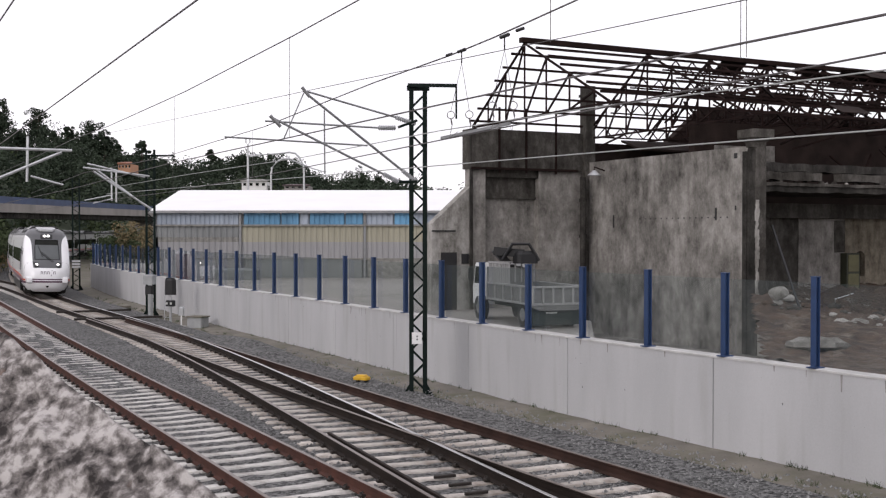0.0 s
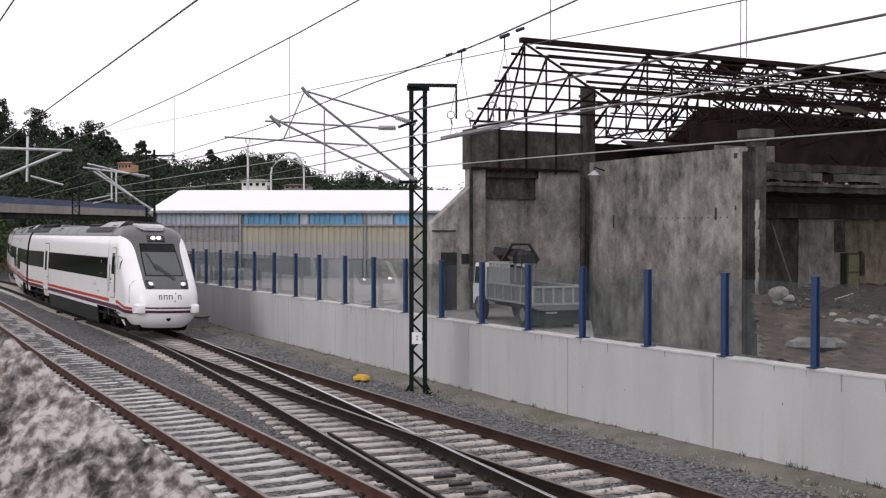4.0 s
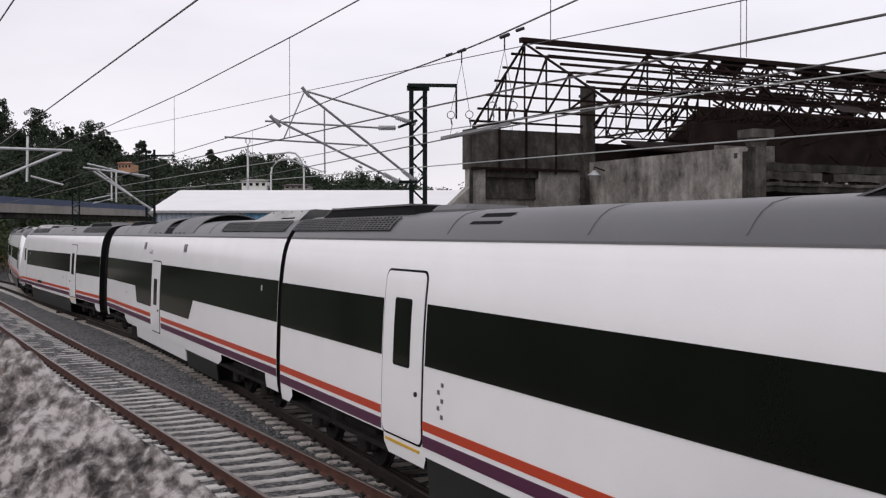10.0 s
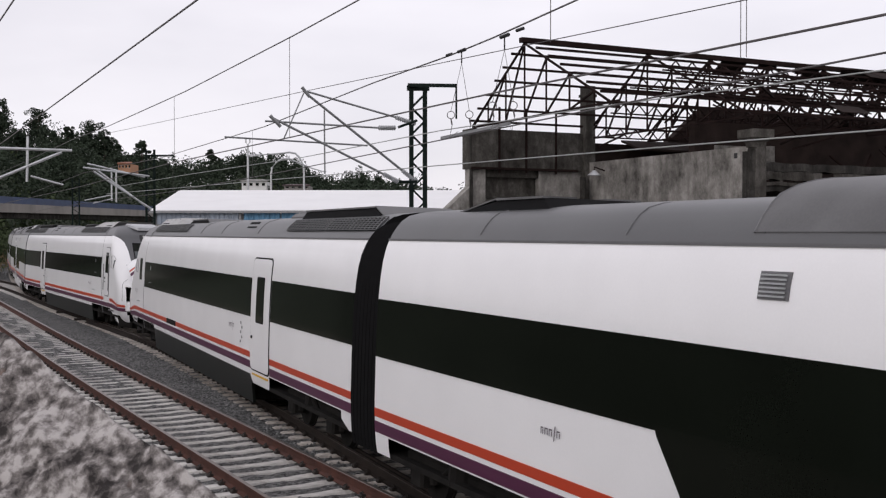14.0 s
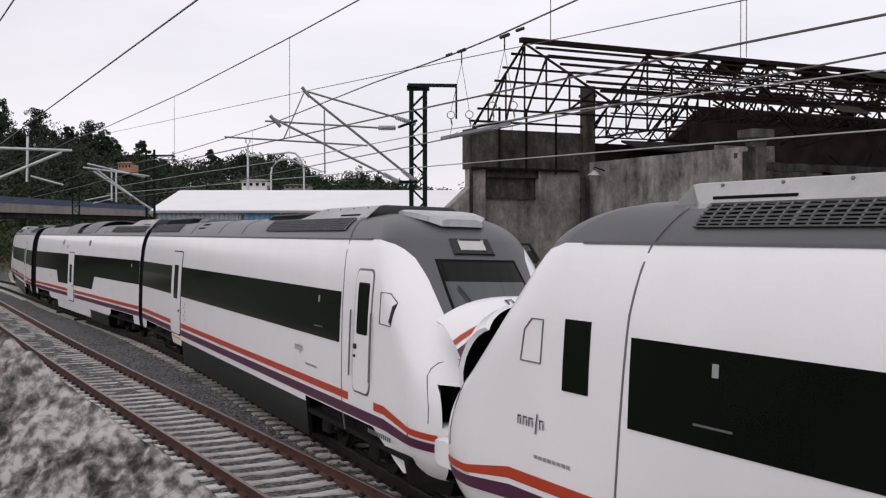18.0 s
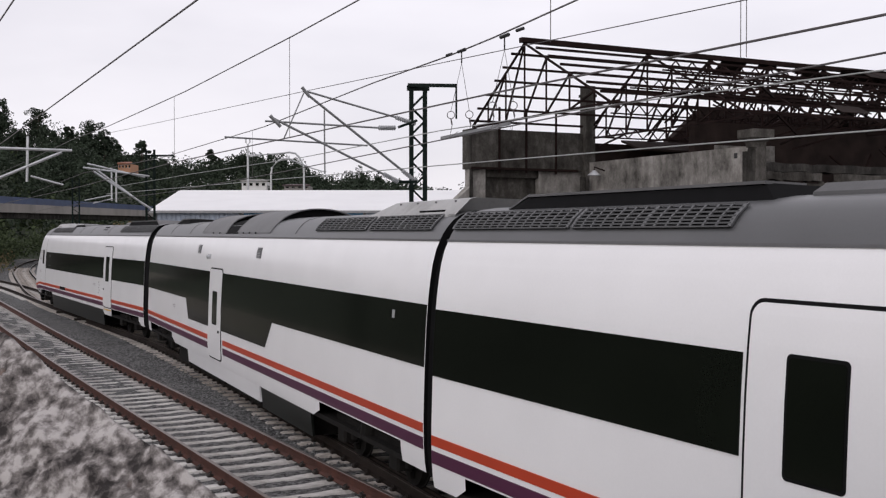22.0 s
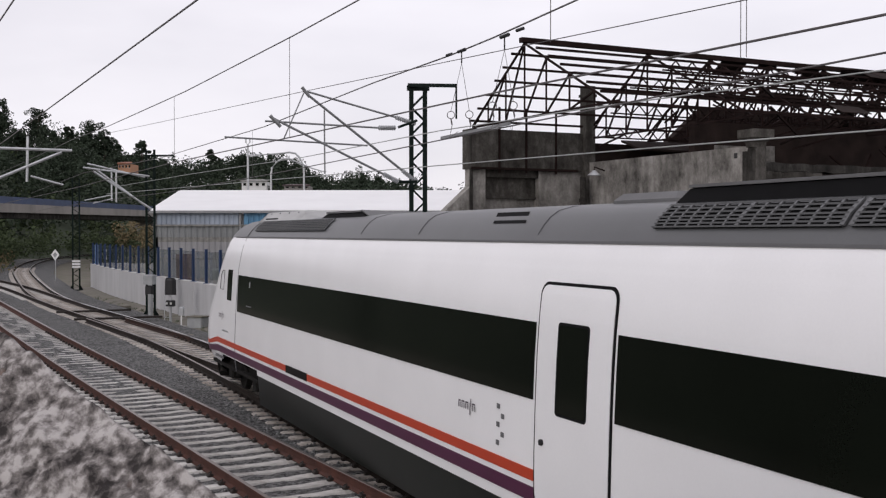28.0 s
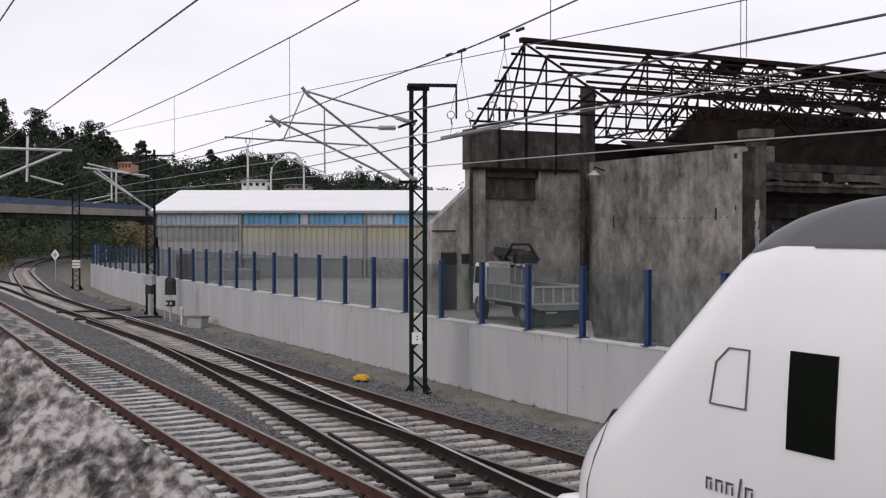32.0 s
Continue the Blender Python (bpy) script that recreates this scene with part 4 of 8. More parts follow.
def script_bars(mb, u0, z0, size, place):
    """A company mark as plain bars of its size; place(a, b, eps) puts it on the surface."""
    w = size
    for a, b, c, d in ((0, 0, 0.09, 0.13), (0.14, 0, 0.25, 0.13), (0.29, 0, 0.4, 0.13), (0.56, 0, 0.67, 0.13)):
        t = 0.026
        for e, f, g, h in ((a, b, a + t, d), (c - t, b, c, d * 0.7), (a, d - t, c, d)):
            mb.add([place(e * w, f * w), place(g * w, f * w), place(g * w, h * w), place(e * w, h * w)], [(0, 1, 2, 3)])
    mb.add([place(0.45 * w, -0.08 * w), place(0.48 * w, -0.08 * w), place(0.52 * w, 0.2 * w), place(0.49 * w, 0.2 * w)], [(0, 1, 2, 3)])


def bogie(parent, u, name="bogie"):
    """A bogie: dark frame, springs, axle boxes and two wheelsets."""
    ob = new(name)
    ob.empty_display_size = 0.1
    ob.parent = parent
    ob.location = (-u, 0, 0.05)
    mb = Mesh()
    for sg in (-1, 1):
        mb.chamfer((-1.75, sg * 1.08 - 0.09, 0.5), (1.75, sg * 1.08 + 0.09, 0.72), 0.03)
        for a in (-1.25, 1.25):
            mb.chamfer((a - 0.2, sg * 1.12 - 0.13, 0.28), (a + 0.2, sg * 1.12 + 0.13, 0.6), 0.04)
            for e in (-0.33, 0.33):
                mb.tube([(a + e, sg * 1.1, 0.36), (a + e, sg * 1.1, 0.6)], 0.08, 8)
        mb.tube([(0, sg * 1.1, 0.55), (0, sg * 1.1, 0.95)], [0.24, 0.2], 12)
        mb.tube([(-0.55, sg * 1.2, 0.5), (0.1, sg * 1.22, 0.9)], 0.05, 8)
    mb.box((-0.3, -1.05, 0.5), (0.3, 1.05, 0.7))
    part("bogie_frame", mb, M["under"], ob)
    wheels = []
    for a in (-1.25, 1.25):
        w = Mesh()
        for sg in (-1, 1):
            y = sg * GAUGE / 2
            w.tube([(0, y - sg * 0.06, 0), (0, y - sg * 0.03, 0), (0, y - sg * 0.03, 0), (0, y + sg * 0.07, 0)], [0.45, 0.45, 0.42, 0.41], 22)
        w.tube([(0, -1.05, 0), (0, 1.05, 0)], 0.08, 8)
        w.box((-0.06, -1.0, 0.2), (0.06, -0.93, 0.3))
        wh = part("wheelset", w, M["under"], ob)
        wh.location = (a, 0, 0.42)
        wheels.append(wh)
    return ob, wheels


def shell_rings(us, zs):
    """Cross-sections of the straight body."""
    rings = []
    for u in us:
        ring = []
        for z in zs:
            ring.append((-u, -width(z), z))
        for z in reversed(zs[:-1]):
            ring.append((-u, width(z), z))
        rings.append(ring)
    return rings


def roof_grille(parent, u0, u1, sgn, cells=10):
    """A grille let into the roof's shoulder, with bars."""
    zs = (4.02, 4.12, 4.24)
    mb = Mesh()
    lo = [(sgn * (width(z) + 0.012), z + 0.012) for z in zs]
    v = [(-u, y, z) for u in (u0, u1) for y, z in lo]
    mb.add(v, [(0, 1, 4, 3), (1, 2, 5, 4)])
    ob = part("roof_grille", mb, M["rubber"], parent, "dark roof ventilation grille")
    b = Mesh()
    n = cells
    for i in range(n + 1):
        u = u0 + (u1 - u0) * i / n
        for k in (0, 1):
            b.bar((-u, lo[k][0], lo[k][1] + 0.012), (-u, lo[k + 1][0], lo[k + 1][1] + 0.012), 0.05 if i in (0, n // 2, n) else 0.028, 0.02)
    for t in np.linspace(0, 1, 7):
        y, z = float(np.interp(t, (0, 0.5, 1), [q[0] for q in lo])), float(np.interp(t, (0, 0.5, 1), [q[1] for q in lo]))
        b.bar((-u0, y, z + 0.016), (-u1, y, z + 0.016), 0.03, 0.016)
    part("grille_grid", b, M["greypaint"], ob)
    return ob


def roof_top(y):
    """Height of the plain roof at y across."""
    return float(np.interp(-abs(y), [-width(a) for a, _ in SIDE if a >= 3.88], [a for a, _ in SIDE if a >= 3.88]))


def arched_cover(parent, u0, u1, rise, reach=1.2, bolts=(), name="roof_cover"):
    """A thin curved cover over the roof: it springs from the shoulder at reach and rises towards the middle."""
    mb, n = Mesh(), 24
    prof = [(y, roof_top(y) + 0.022 + rise * max(0.0, 1 - (abs(y) / reach) ** 2.4)) for y in np.linspace(-1.19, 1.19, n + 1)]
    for lo in (0.0, -0.018):
        v = [(-u, y, z + lo) for u in (u0, (u0 + u1) / 2, u1) for y, z in prof]
        mb.add(v, [(r * (n + 1) + i, r * (n + 1) + i + 1, (r + 1) * (n + 1) + i + 1, (r + 1) * (n + 1) + i) for r in range(2) for i in range(n)])
    ob = part(name, mb, M["fairing"], parent, "raised grey arched roof cover", smooth=True)
    for u in (u0, u1):
        part("cover_rim", Mesh().tube([(-u, y, z - 0.006) for y, z in prof], 0.016, 5), M["seam"], ob, "dark rolled rim")
    for u in (u0 + 0.12, u1 - 0.12):
        v = [(-u, y, z - 0.01) for y, z in prof] + [(-u, y, roof_top(y) - 0.02) for y, z in prof]
        part("cover_inside", Mesh().add(v, [(i, i + 1, n + 2 + i, n + 1 + i) for i in range(n)]), M["rubber"], ob, "black hollow under the cover")
    for sgn in (-1, 1):
        for u in bolts:
            part("cover_bolt", Mesh().tube([(-u, sgn * (width(3.97) + 0.01), 3.985), (-u, sgn * (width(3.97) + 0.035), 3.995)], 0.02, 6), M["rubber"], ob)
    return ob


def roof_fairing(parent, base, top, pale=True, z1=4.48):
    """A long housing on the roof; base and top are its ends in u below and above. Pale sheet, or black flanks with a grey lid."""
    z0 = 4.27
    low, high = (0.95, 0.72) if pale else (0.8, 0.74)
    rings = []
    for (u, k) in ((base[0], 0.0), (top[0], 1.0), ((top[0] + top[1]) / 2, 1.0), (top[1], 1.0), (base[1], 0.0)):
        h = z0 + (z1 - z0) * k
        e = low + (high - low) * k
        rings.append([(-u, -low - 0.02, z0 - 0.05), (-u, -low, z0), (-u, -e, h - 0.02), (-u, -e + 0.1, h), (-u, e - 0.1, h), (-u, e, h - 0.02), (-u, low, z0), (-u, low + 0.02, z0 - 0.05)])
    ob = part("roof_fairing", Mesh().loft(rings), M["palefairing"] if pale else M["rubber"], parent, "pale sheet-metal roof housing" if pale else "black roof equipment housing", smooth=True, angle=25)
    for sgn in (-1, 1):
        if pale:
            for k in range(4):
                u = top[0] + (top[1] - top[0]) * (k + 0.6) / 4
                part("fairing_bolt", Mesh().tube([(-u, sgn * (high + 0.03), z1 - 0.05), (-u, sgn * (high + 0.05), z1 - 0.045)], 0.018, 6), M["seam"], ob)
            part("fairing_slot", Mesh().bar((-top[0] - 0.5, sgn * (low - 0.05), z0 + 0.055), (-(top[0] + top[1]) / 2, sgn * (low - 0.05), z0 + 0.055), 0.02, 0.03), M["rubber"], ob, "dark slot along the housing")
        else:
            part("fairing_lid", Mesh().box((-top[1], sgn * 0.5 - 0.26, z1 - 0.01), (-top[0], sgn * 0.5 + 0.26, z1 + 0.02)), M["fairing"], ob, "grey lid strip")
    if not pale:
        part("fairing_end", Mesh().prism([(-base[1] - 0.01, -0.76, z0 + 0.01), (-base[1] - 0.01, 0.76, z0 + 0.01), (-top[1], 0.74, z1 + 0.01), (-top[1], -0.74, z1 + 0.01)], (0, 0, 0.0), (0, 0, 0.02)), M["fairing"], ob, "grey sloping end plate")
    return ob


def roof_seams(parent, us):
    """Thin weld lines across the roof."""
    for u in us:
        pts = [(-u, -width(z) - 0.004, z) for z in (3.97, 4.08, 4.18, 4.26, 4.315)] + [(-u, 0, 4.379)] + [(-u, width(z) + 0.004, z) for z in (4.315, 4.26, 4.18, 4.08, 3.97)]
        part("roof_seam", Mesh().tube(pts, 0.009, 5), M["seam"], parent, "thin weld line across the roof")


def end_car(name, label, lamps=True, hood=False, pod=True):
    """A cab car, 26.4 m from nose to gangway. Its right side (y < 0) has the cab door, its left side a cab window."""
    L = 26.4 + (0.0 if not hood else 0.12 if pod else 0.22)   # the coupled cars reach closer to their neighbours
    KINK = 2.15                  # here the stripes bend down to the buffers
    DU = -0.26 if pod else 0.0   # the leading cars have their door a little further forward
    car = tagged(empty(name), label, "train car", group="coupled train cars")
    zs = [a for a, _ in SIDE]
    # straight body, white up to the roof edge
    zi = [z for z in zs if 0.9 <= z <= 3.88]
    zi = [0.9] + [z for z in zi if z > 0.9]
    zc = np.r_[np.linspace(0.34, 1.84, 16), np.linspace(1.84, 2.33, 6)[1:], np.linspace(2.37, 3.56, 13), np.linspace(3.6, 3.88, 5), np.linspace(3.93, 4.37, 9)]
    zi = [0.9] + [float(z) for z in zc if 0.92 < z < 3.879] + [3.88]
    zl = [0.6, 0.75, 0.9]
    body = Mesh()
    for sgn in (-1, 1):
        for a, b, cut, zz in ((6.35, DU + 19.3, 0.0, [0.79, 0.84, 0.9]), (DU + 19.3, DU + 20.9, 0.12, zl), (25.6, L, 0.3, zl)):
            v = [(-(q if z > 0.7 else q + k), sgn * width(z), z) for q, k in ((a, cut if a > 3 else 0.0), (b, -cut if b < 22 else 0.0)) for z in zz]
            body.add(v, [(0, 1, 4, 3), (1, 2, 5, 4)])
        zn = [0.34, 0.48] + zl
        v = []
        for k in (0, 0.5, 1):
            for z in zn:
                a, b = u_start(z), 1.75 + (z - 0.34) * 1.75
                v.append((-(a + (b - a) * k), sgn * width(z) * (chin(z) + (1 - chin(z)) * k * 0.6), z))
        nz = len(zn)
        body.add(v, [(q * nz + k, q * nz + k + 1, (q + 1) * nz + k + 1, (q + 1) * nz + k) for q in range(2) for k in range(nz - 1)])
        us = [2.7, 3.7, 6, 10, 14, 18, 22, L]
        v = [(-u if u > 2.7 else -u_start(z), sgn * width(z), z) for u in us for z in zi]
        n = len(zi)
        body.add(v, [(i * n + k, i * n + k + 1, (i + 1) * n + k + 1, (i + 1) * n + k) for i in range(len(us) - 1) for k in range(n - 1)])
    # cab skin: windscreen, grey mask, white nose
    cell = {0: Mesh(), 1: Mesh(), 2: Mesh(), 3: Mesh(), 4: Mesh()}

    def c_of(y, z):
        return (2 / math.pi) * math.asin(min(1.0, max(0.0, y / (width(z) * chin(z)))) ** (1 / 0.73))

    def edge_y(z):
        """Half-width of the grey mask; it flares into the roof."""
        return float(np.interp(z, (1.8, 2.0, 2.5, 3.3, 3.6, 3.75, 3.88), (0.82, 0.86, 0.87, 0.9, 0.97, 1.08, 1.236)))

    def columns(z):
        half = float(np.interp(z, (2.2, 3.0, 3.6), (0.755, 0.735, 0.7)))
        ws, ed = c_of(half, z), min(0.999, c_of(edge_y(z), z))
        return np.r_[np.linspace(0, c_of(half - 0.045, z), 8), np.linspace(ws, ed, 5), np.linspace(ed, 1, 12)[1:]]

    for sgn in (-1, 1):
        for a in range(len(zc) - 1):
            z0, z1 = zc[a], zc[a + 1]
            k0, k1 = columns(z0), columns(z1)
            for b in range(len(k0) - 1):
                zm, kind = (z0 + z1) / 2, 0
                if zm > 3.88 or (zm > 1.84 and b < 12):
                    kind = 1
                if 2.33 < zm < 3.6 and b < 8:
                    kind = 3 if b == 7 or zm < 2.37 or zm > 3.56 else (4 if zm > 3.3 else 2)
                if hood and zm < 1.84 and k0[b] < 0.6:
                    continue
                q = []
                for z, c in ((z0, k0[b]), (z1, k1[b]), (z1, k1[b + 1]), (z0, k0[b + 1])):
                    u, y, zz = skin(z, c)
                    q.append((-u, sgn * y, zz))
                cell[kind].add(q, [(0, 1, 2, 3)])
    if hood:
        # the nose hood stands open before the windscreen, the coupling bay is bare
        hd_ = Mesh()
        zz_, cc_ = np.linspace(0.62, 1.86, 12), np.linspace(-0.58, 0.58, 19)
        far, high, tip = (-0.62, 2.87, -50) if pod else (-0.98, 2.93, -38)
        turn = Matrix.Translation((far, 0, high)) @ pose(0, 0, 0, 0, tip, 0) @ Matrix.Translation((skin(1.84, 0.45)[0], 0, -1.84))
        v = []
        for lay in (0.0, -0.05):
            for z in zz_:
                for c in cc_:
                    u, y, zq = skin(z, abs(c), lay)
                    v.append(turn @ Vector((-u, math.copysign(y, c), zq)))
        n1, n2 = len(zz_), len(cc_)
        lining = Mesh().add(v[n1 * n2:], [(i * n2 + k, i * n2 + k + 1, (i + 1) * n2 + k + 1, (i + 1) * n2 + k) for i in range(n1 - 1) for k in range(n2 - 1)])
        f = []
        for o in (0,):
            f += [(o + i * n2 + k, o + i * n2 + k + 1, o + (i + 1) * n2 + k + 1, o + (i + 1) * n2 + k) for i in range(n1 - 1) for k in range(n2 - 1)]
        edge = [k for k in range(n2)] + [i * n2 + n2 - 1 for i in range(1, n1)] + [(n1 - 1) * n2 + k for k in range(n2 - 2, -1, -1)] + [i * n2 for i in range(n1 - 2, 0, -1)]
        f += [(edge[i], edge[(i + 1) % len(edge)], n1 * n2 + edge[(i + 1) % len(edge)], n1 * n2 + edge[i]) for i in range(len(edge))]
        hob = part("nose_hood", hd_.add(v, f), M["paint"], car, "white nose hood tilted open", smooth=True, angle=50)
        part("hood_lining", lining, M["rubber"], hob, "black inner lining", smooth=True)
        for z0, z1, m_ in ((1.16, 1.24, "orange"), (0.96, 1.08, "purple")):
            st_ = Mesh()
            v = []
            for c in cc_:
                for z in (z0, z1):
                    u, y, zq = skin(z, abs(c), 0.012)
                    v.append(turn @ Vector((-u, math.copysign(y, c), zq)))
            st_.add(v, [(2 * i, 2 * i + 1, 2 * i + 3, 2 * i + 2) for i in range(n2 - 1)])
            part("hood_stripe", st_, M[m_], hob, m_ + " stripe across the hood", smooth=True)
        bay = Mesh()
        bay.box((-1.0, -0.98, 0.55), (-0.55, 0.98, 1.84))
        bay.box((-0.62, -0.85, 1.84), (-0.3, 0.85, 1.9))
        part("coupling_bay", bay, M["rubber"], car, "bare black coupling bay")
    for k in cell:
        weld(cell[k])
    ob_body = part("body", body, M["paint"], car, "white painted side walls", smooth=True)
    part("cab_front", cell[0], M["paint"], car, "rounded white nose", smooth=True, angle=80)
    mask = part("cab_mask", cell[1], M["facegrey"], car, "dark grey mask round the windscreen", smooth=True, angle=80)
    ws_ = part("windscreen", cell[2], M["screen"], mask, "large raked windscreen", smooth=True, angle=80)
    part("windscreen_seal", cell[3], M["rubber"], ws_, "black border of the windscreen", smooth=True, angle=80)
    part("shade_band", cell[4], M["trainglass"], ws_, "dark shade band along the top", smooth=True, angle=80)
    # wiper
    wp = Mesh()
    on_ws = lambda y, z, e: (-skin(z, c_of(abs(y), z), e)[0], y, z)
    wp.tube([on_ws(0.3, 2.2, 0.05), on_ws(-0.05, 2.5, 0.06), on_ws(-0.35, 2.75, 0.05)], 0.015, 6)
    wp.tube([on_ws(0.38, 2.24, 0.05), on_ws(0.02, 2.55, 0.06), on_ws(-0.3, 2.82, 0.05)], 0.012, 6)
    wp.tube([on_ws(-0.28, 2.55, 0.06), on_ws(-0.38, 2.85, 0.06), on_ws(-0.52, 3.2, 0.05)], 0.016, 6)
    part("wiper", wp, M["black"], mask, "black windscreen wiper")
    bm_ = Mesh()
    bm_.tube([(-skin(2.1, 0, 0.0)[0], 0.05, 2.02), (-skin(2.1, 0, 0.02)[0] + 0.02, 0.05, 2.04)], 0.06, 12)
    part("wiper_boss", bm_, M["black"], mask)
    # head lamps
    for sgn in (-1, 1):
        mtx = Matrix.Translation(on_ws(sgn * 0.63, 2.03, 0.0)) @ pose(0, 0, 0, 0, -49, sgn * -14)
        hb = Mesh()
        hb.chamfer((-0.05, -0.17, -0.21), (0.03, 0.17, 0.21), 0.03, mtx)
        hl = part("headlight", hb, M["black"], mask, "black headlight housing")
        rb = Mesh()
        rb.tube([mtx @ Vector((0.02, 0, 0)), mtx @ Vector((0.05, 0, 0))], [0.06, 0.05], 16)
        part("lens", rb, M["lamp"] if lamps else M["lampdim"], hl, "round white lamp lens")
        mb = Mesh()
        mb.tube([mtx @ Vector((0.0, 0, 0)), mtx @ Vector((0.035, 0, 0))], [0.125, 0.12], 18)
        part("lamp_ring", mb, M["galv"], hl)
    tb = Mesh()
    mt = Matrix.Translation(on_ws(0, 3.8, 0.0)) @ pose(0, 0, 0, 0, -48, 0)
    tb.chamfer((-0.06, -0.36, -0.19), (0.03, 0.36, 0.19), 0.03, mt)
    th = part("top_lamp", tb, M["black"], mask, "black recessed top lamp housing")
    if lamps:
        for sgn in (-1, 1):
            rb = Mesh()
            rb.tube([mt @ Vector((0.02, sgn * 0.115, 0)), mt @ Vector((0.06, sgn * 0.115, 0))], [0.075, 0.065], 16)
            part("lens", rb, M["lamp"], th, "round white lamp lens")
            part("reflector", Mesh().tube([mt @ Vector((0.0, sgn * 0.115, 0)), mt @ Vector((0.04, sgn * 0.115, 0))], [0.125, 0.115], 18), M["galv"], th, "bright round reflector")
    else:
        rb = Mesh()
        rb.chamfer((0.0, -0.24, -0.12), (0.045, 0.24, 0.12), 0.03, mt)
        part("lens", rb, M["lampdim"], th, "pale unlit lamp glass")
    # joint line of the nose hood
    for sgn in (-1, 1):
        jl = Mesh()
        pts = []
        for z, c in ((2.2, c_of(edge_y(2.2), 2.2)), (2.13, 0.55), (2.04, 0.64), (1.94, 0.7), (1.8, 0.73), (1.5, 0.75), (1.28, 0.76)):
            u, y, zq = skin(z, c, 0.004)
            pts.append((-u, sgn * y, zq))
        jl.tube(pts, 0.008, 5)
        part("hood_joint", jl, M["seam"], car, "dark joint line of the nose hood")
    # mark on the nose, as plain strokes
    mk = Mesh()

    def on_nose(a, b):
        y = -0.4 + a
        z = 1.46 + b
        c = c_of(abs(y), z)
        u, yy, zz = skin(z, c, 0.012)
        return (-u, math.copysign(yy, y), zz)
    if hood:
        script_bars(mk, 0, 0, 1.3, lambda a, b: turn @ Vector(on_nose(a, b)))
    else:
        script_bars(mk, 0, 0, 1.3, on_nose)
    part("nose_mark", mk, M["letter"], hob if hood else car, "dark plain-bar mark")
    # stripes round the nose
    for z0, z1, m in ((1.1, 1.16, "purple"), (0.93, 1.03, "purple")):
        if hood:
            continue
        sb = Mesh()
        cs = np.linspace(0, 0.55, 18)
        for sgn in (-1, 1):
            v = []
            for c in cs:
                for z in (z0, z1):
                    u, y, zz = skin(z, c, 0.01)
                    v.append((-u, sgn * y, zz))
            sb.add(v, [(2 * i, 2 * i + 1, 2 * i + 3, 2 * i + 2) for i in range(len(cs) - 1)])
        part("nose_stripe", sb, M[m], car, "dark purple stripe", smooth=True)
    # buffers and coupler
    for sgn in (-1, 1):
        bb = Mesh()
        bb.loft([[(-u, sgn * (1.04 + a * w), 1.08 + b * w) for a, b in ((-1, -0.8), (-0.6, -1), (0.6, -1), (1, -0.8), (1, 0.8), (0.6, 1), (-0.6, 1), (-1, 0.8))] for u, w in ((1.0, 0.16), (0.5, 0.21), (0.08, 0.2), (-0.12, 0.15), (-0.15, 0.06))])
        part("buffer_cover", bb, M["paint"], car, "white moulded buffer cover", smooth=True, angle=50)
    cb = Mesh()
    if hood:
        cb.tube([(-0.5, 0, 0.78), (0.0, 0, 0.78)], [0.2, 0.17], 12)
        cb.chamfer((-0.02, -0.16, 0.62), (0.14, 0.16, 0.92), 0.04)
        part("coupler", cb, M["black"], car, "black automatic coupler")
    else:
        cb.tube([(-front(0.72) - 0.05, 0, 0.7), (-front(0.72) + 0.012, 0, 0.72)], [0.09, 0.085], 14)
        part("tow_opening", cb, M["rubber"], car, "small dark opening in the nose")
    pl = Mesh()
    pl.loft([[(-0.75, -0.9, 0.18), (-0.75, 0.9, 0.18), (-0.5, 0.95, 0.46), (-0.5, -0.95, 0.46)], [(-1.6, -1.2, 0.2), (-1.6, 1.2, 0.2), (-1.6, 1.3, 0.6), (-1.6, -1.3, 0.6)]])
    part("snow_plough", pl, M["under"], car)
    # roof
    zr = [z for z in zs if z >= 3.88]
    rf = Mesh()
    us = [2.63, 5.1, 8, 12, 16, 20, L]
    ring = lambda u: [(-u if u > 2.7 else -u_start(z), -width(z), z) for z in zr] + [(-u if u > 2.7 else -u_start(z), width(z), z) for z in reversed(zr[:-1])]
    rf.loft([ring(u) for u in us], closed=False)
    roof = part("roof", rf, M["greypaint"], car, "matt grey roof", smooth=True)
    gu = Mesh()
    for sgn in (-1, 1):
        gu.bar((-3.3, sgn * 1.242, 3.885), (-L, sgn * 1.242, 3.885), 0.025, 0.03)
    part("rain_gutter", gu, M["seam"], roof, "thin dark roof gutter")
    for sgn in (-1, 1):
        roof_grille(roof, 4.95, 7.35, sgn, 14)
        roof_grille(roof, 7.45, 10.4, sgn, 16)
        roof_grille(roof, 21.2, 23.7, sgn, 14)
        roof_grille(roof, 23.8, 26.5, sgn, 14)
        hb = Mesh()
        hb.add([(-u_, sgn * y_, roof_top(y_)) for u_, y_ in ((17.5, 1.1), (18.4, 1.1), (18.2, 0.93), (17.3, 0.93))], [(0, 1, 2, 3)])
        ht = part("roof_hatch", hb, M["rubber"], roof, "dark roof hatch recess")
        ht.location.z = 0.012
    roof_fairing(roof, (4.75, 8.5), (4.4, 7.5), True, 4.5)
    roof_fairing(roof, (8.9, 11.8), (9.2, 11.3), False, 4.4)
    roof_fairing(roof, (21.0, 25.8), (21.2, 25.3), False, 4.46)
    part("roof_box", Mesh().chamfer((-20.85, -0.6, 4.25), (-19.5, 0.6, 4.45), 0.08), M["fairing"], roof, "low grey roof box")
    roof_seams(roof, (12.6, 15.2, 18.9))
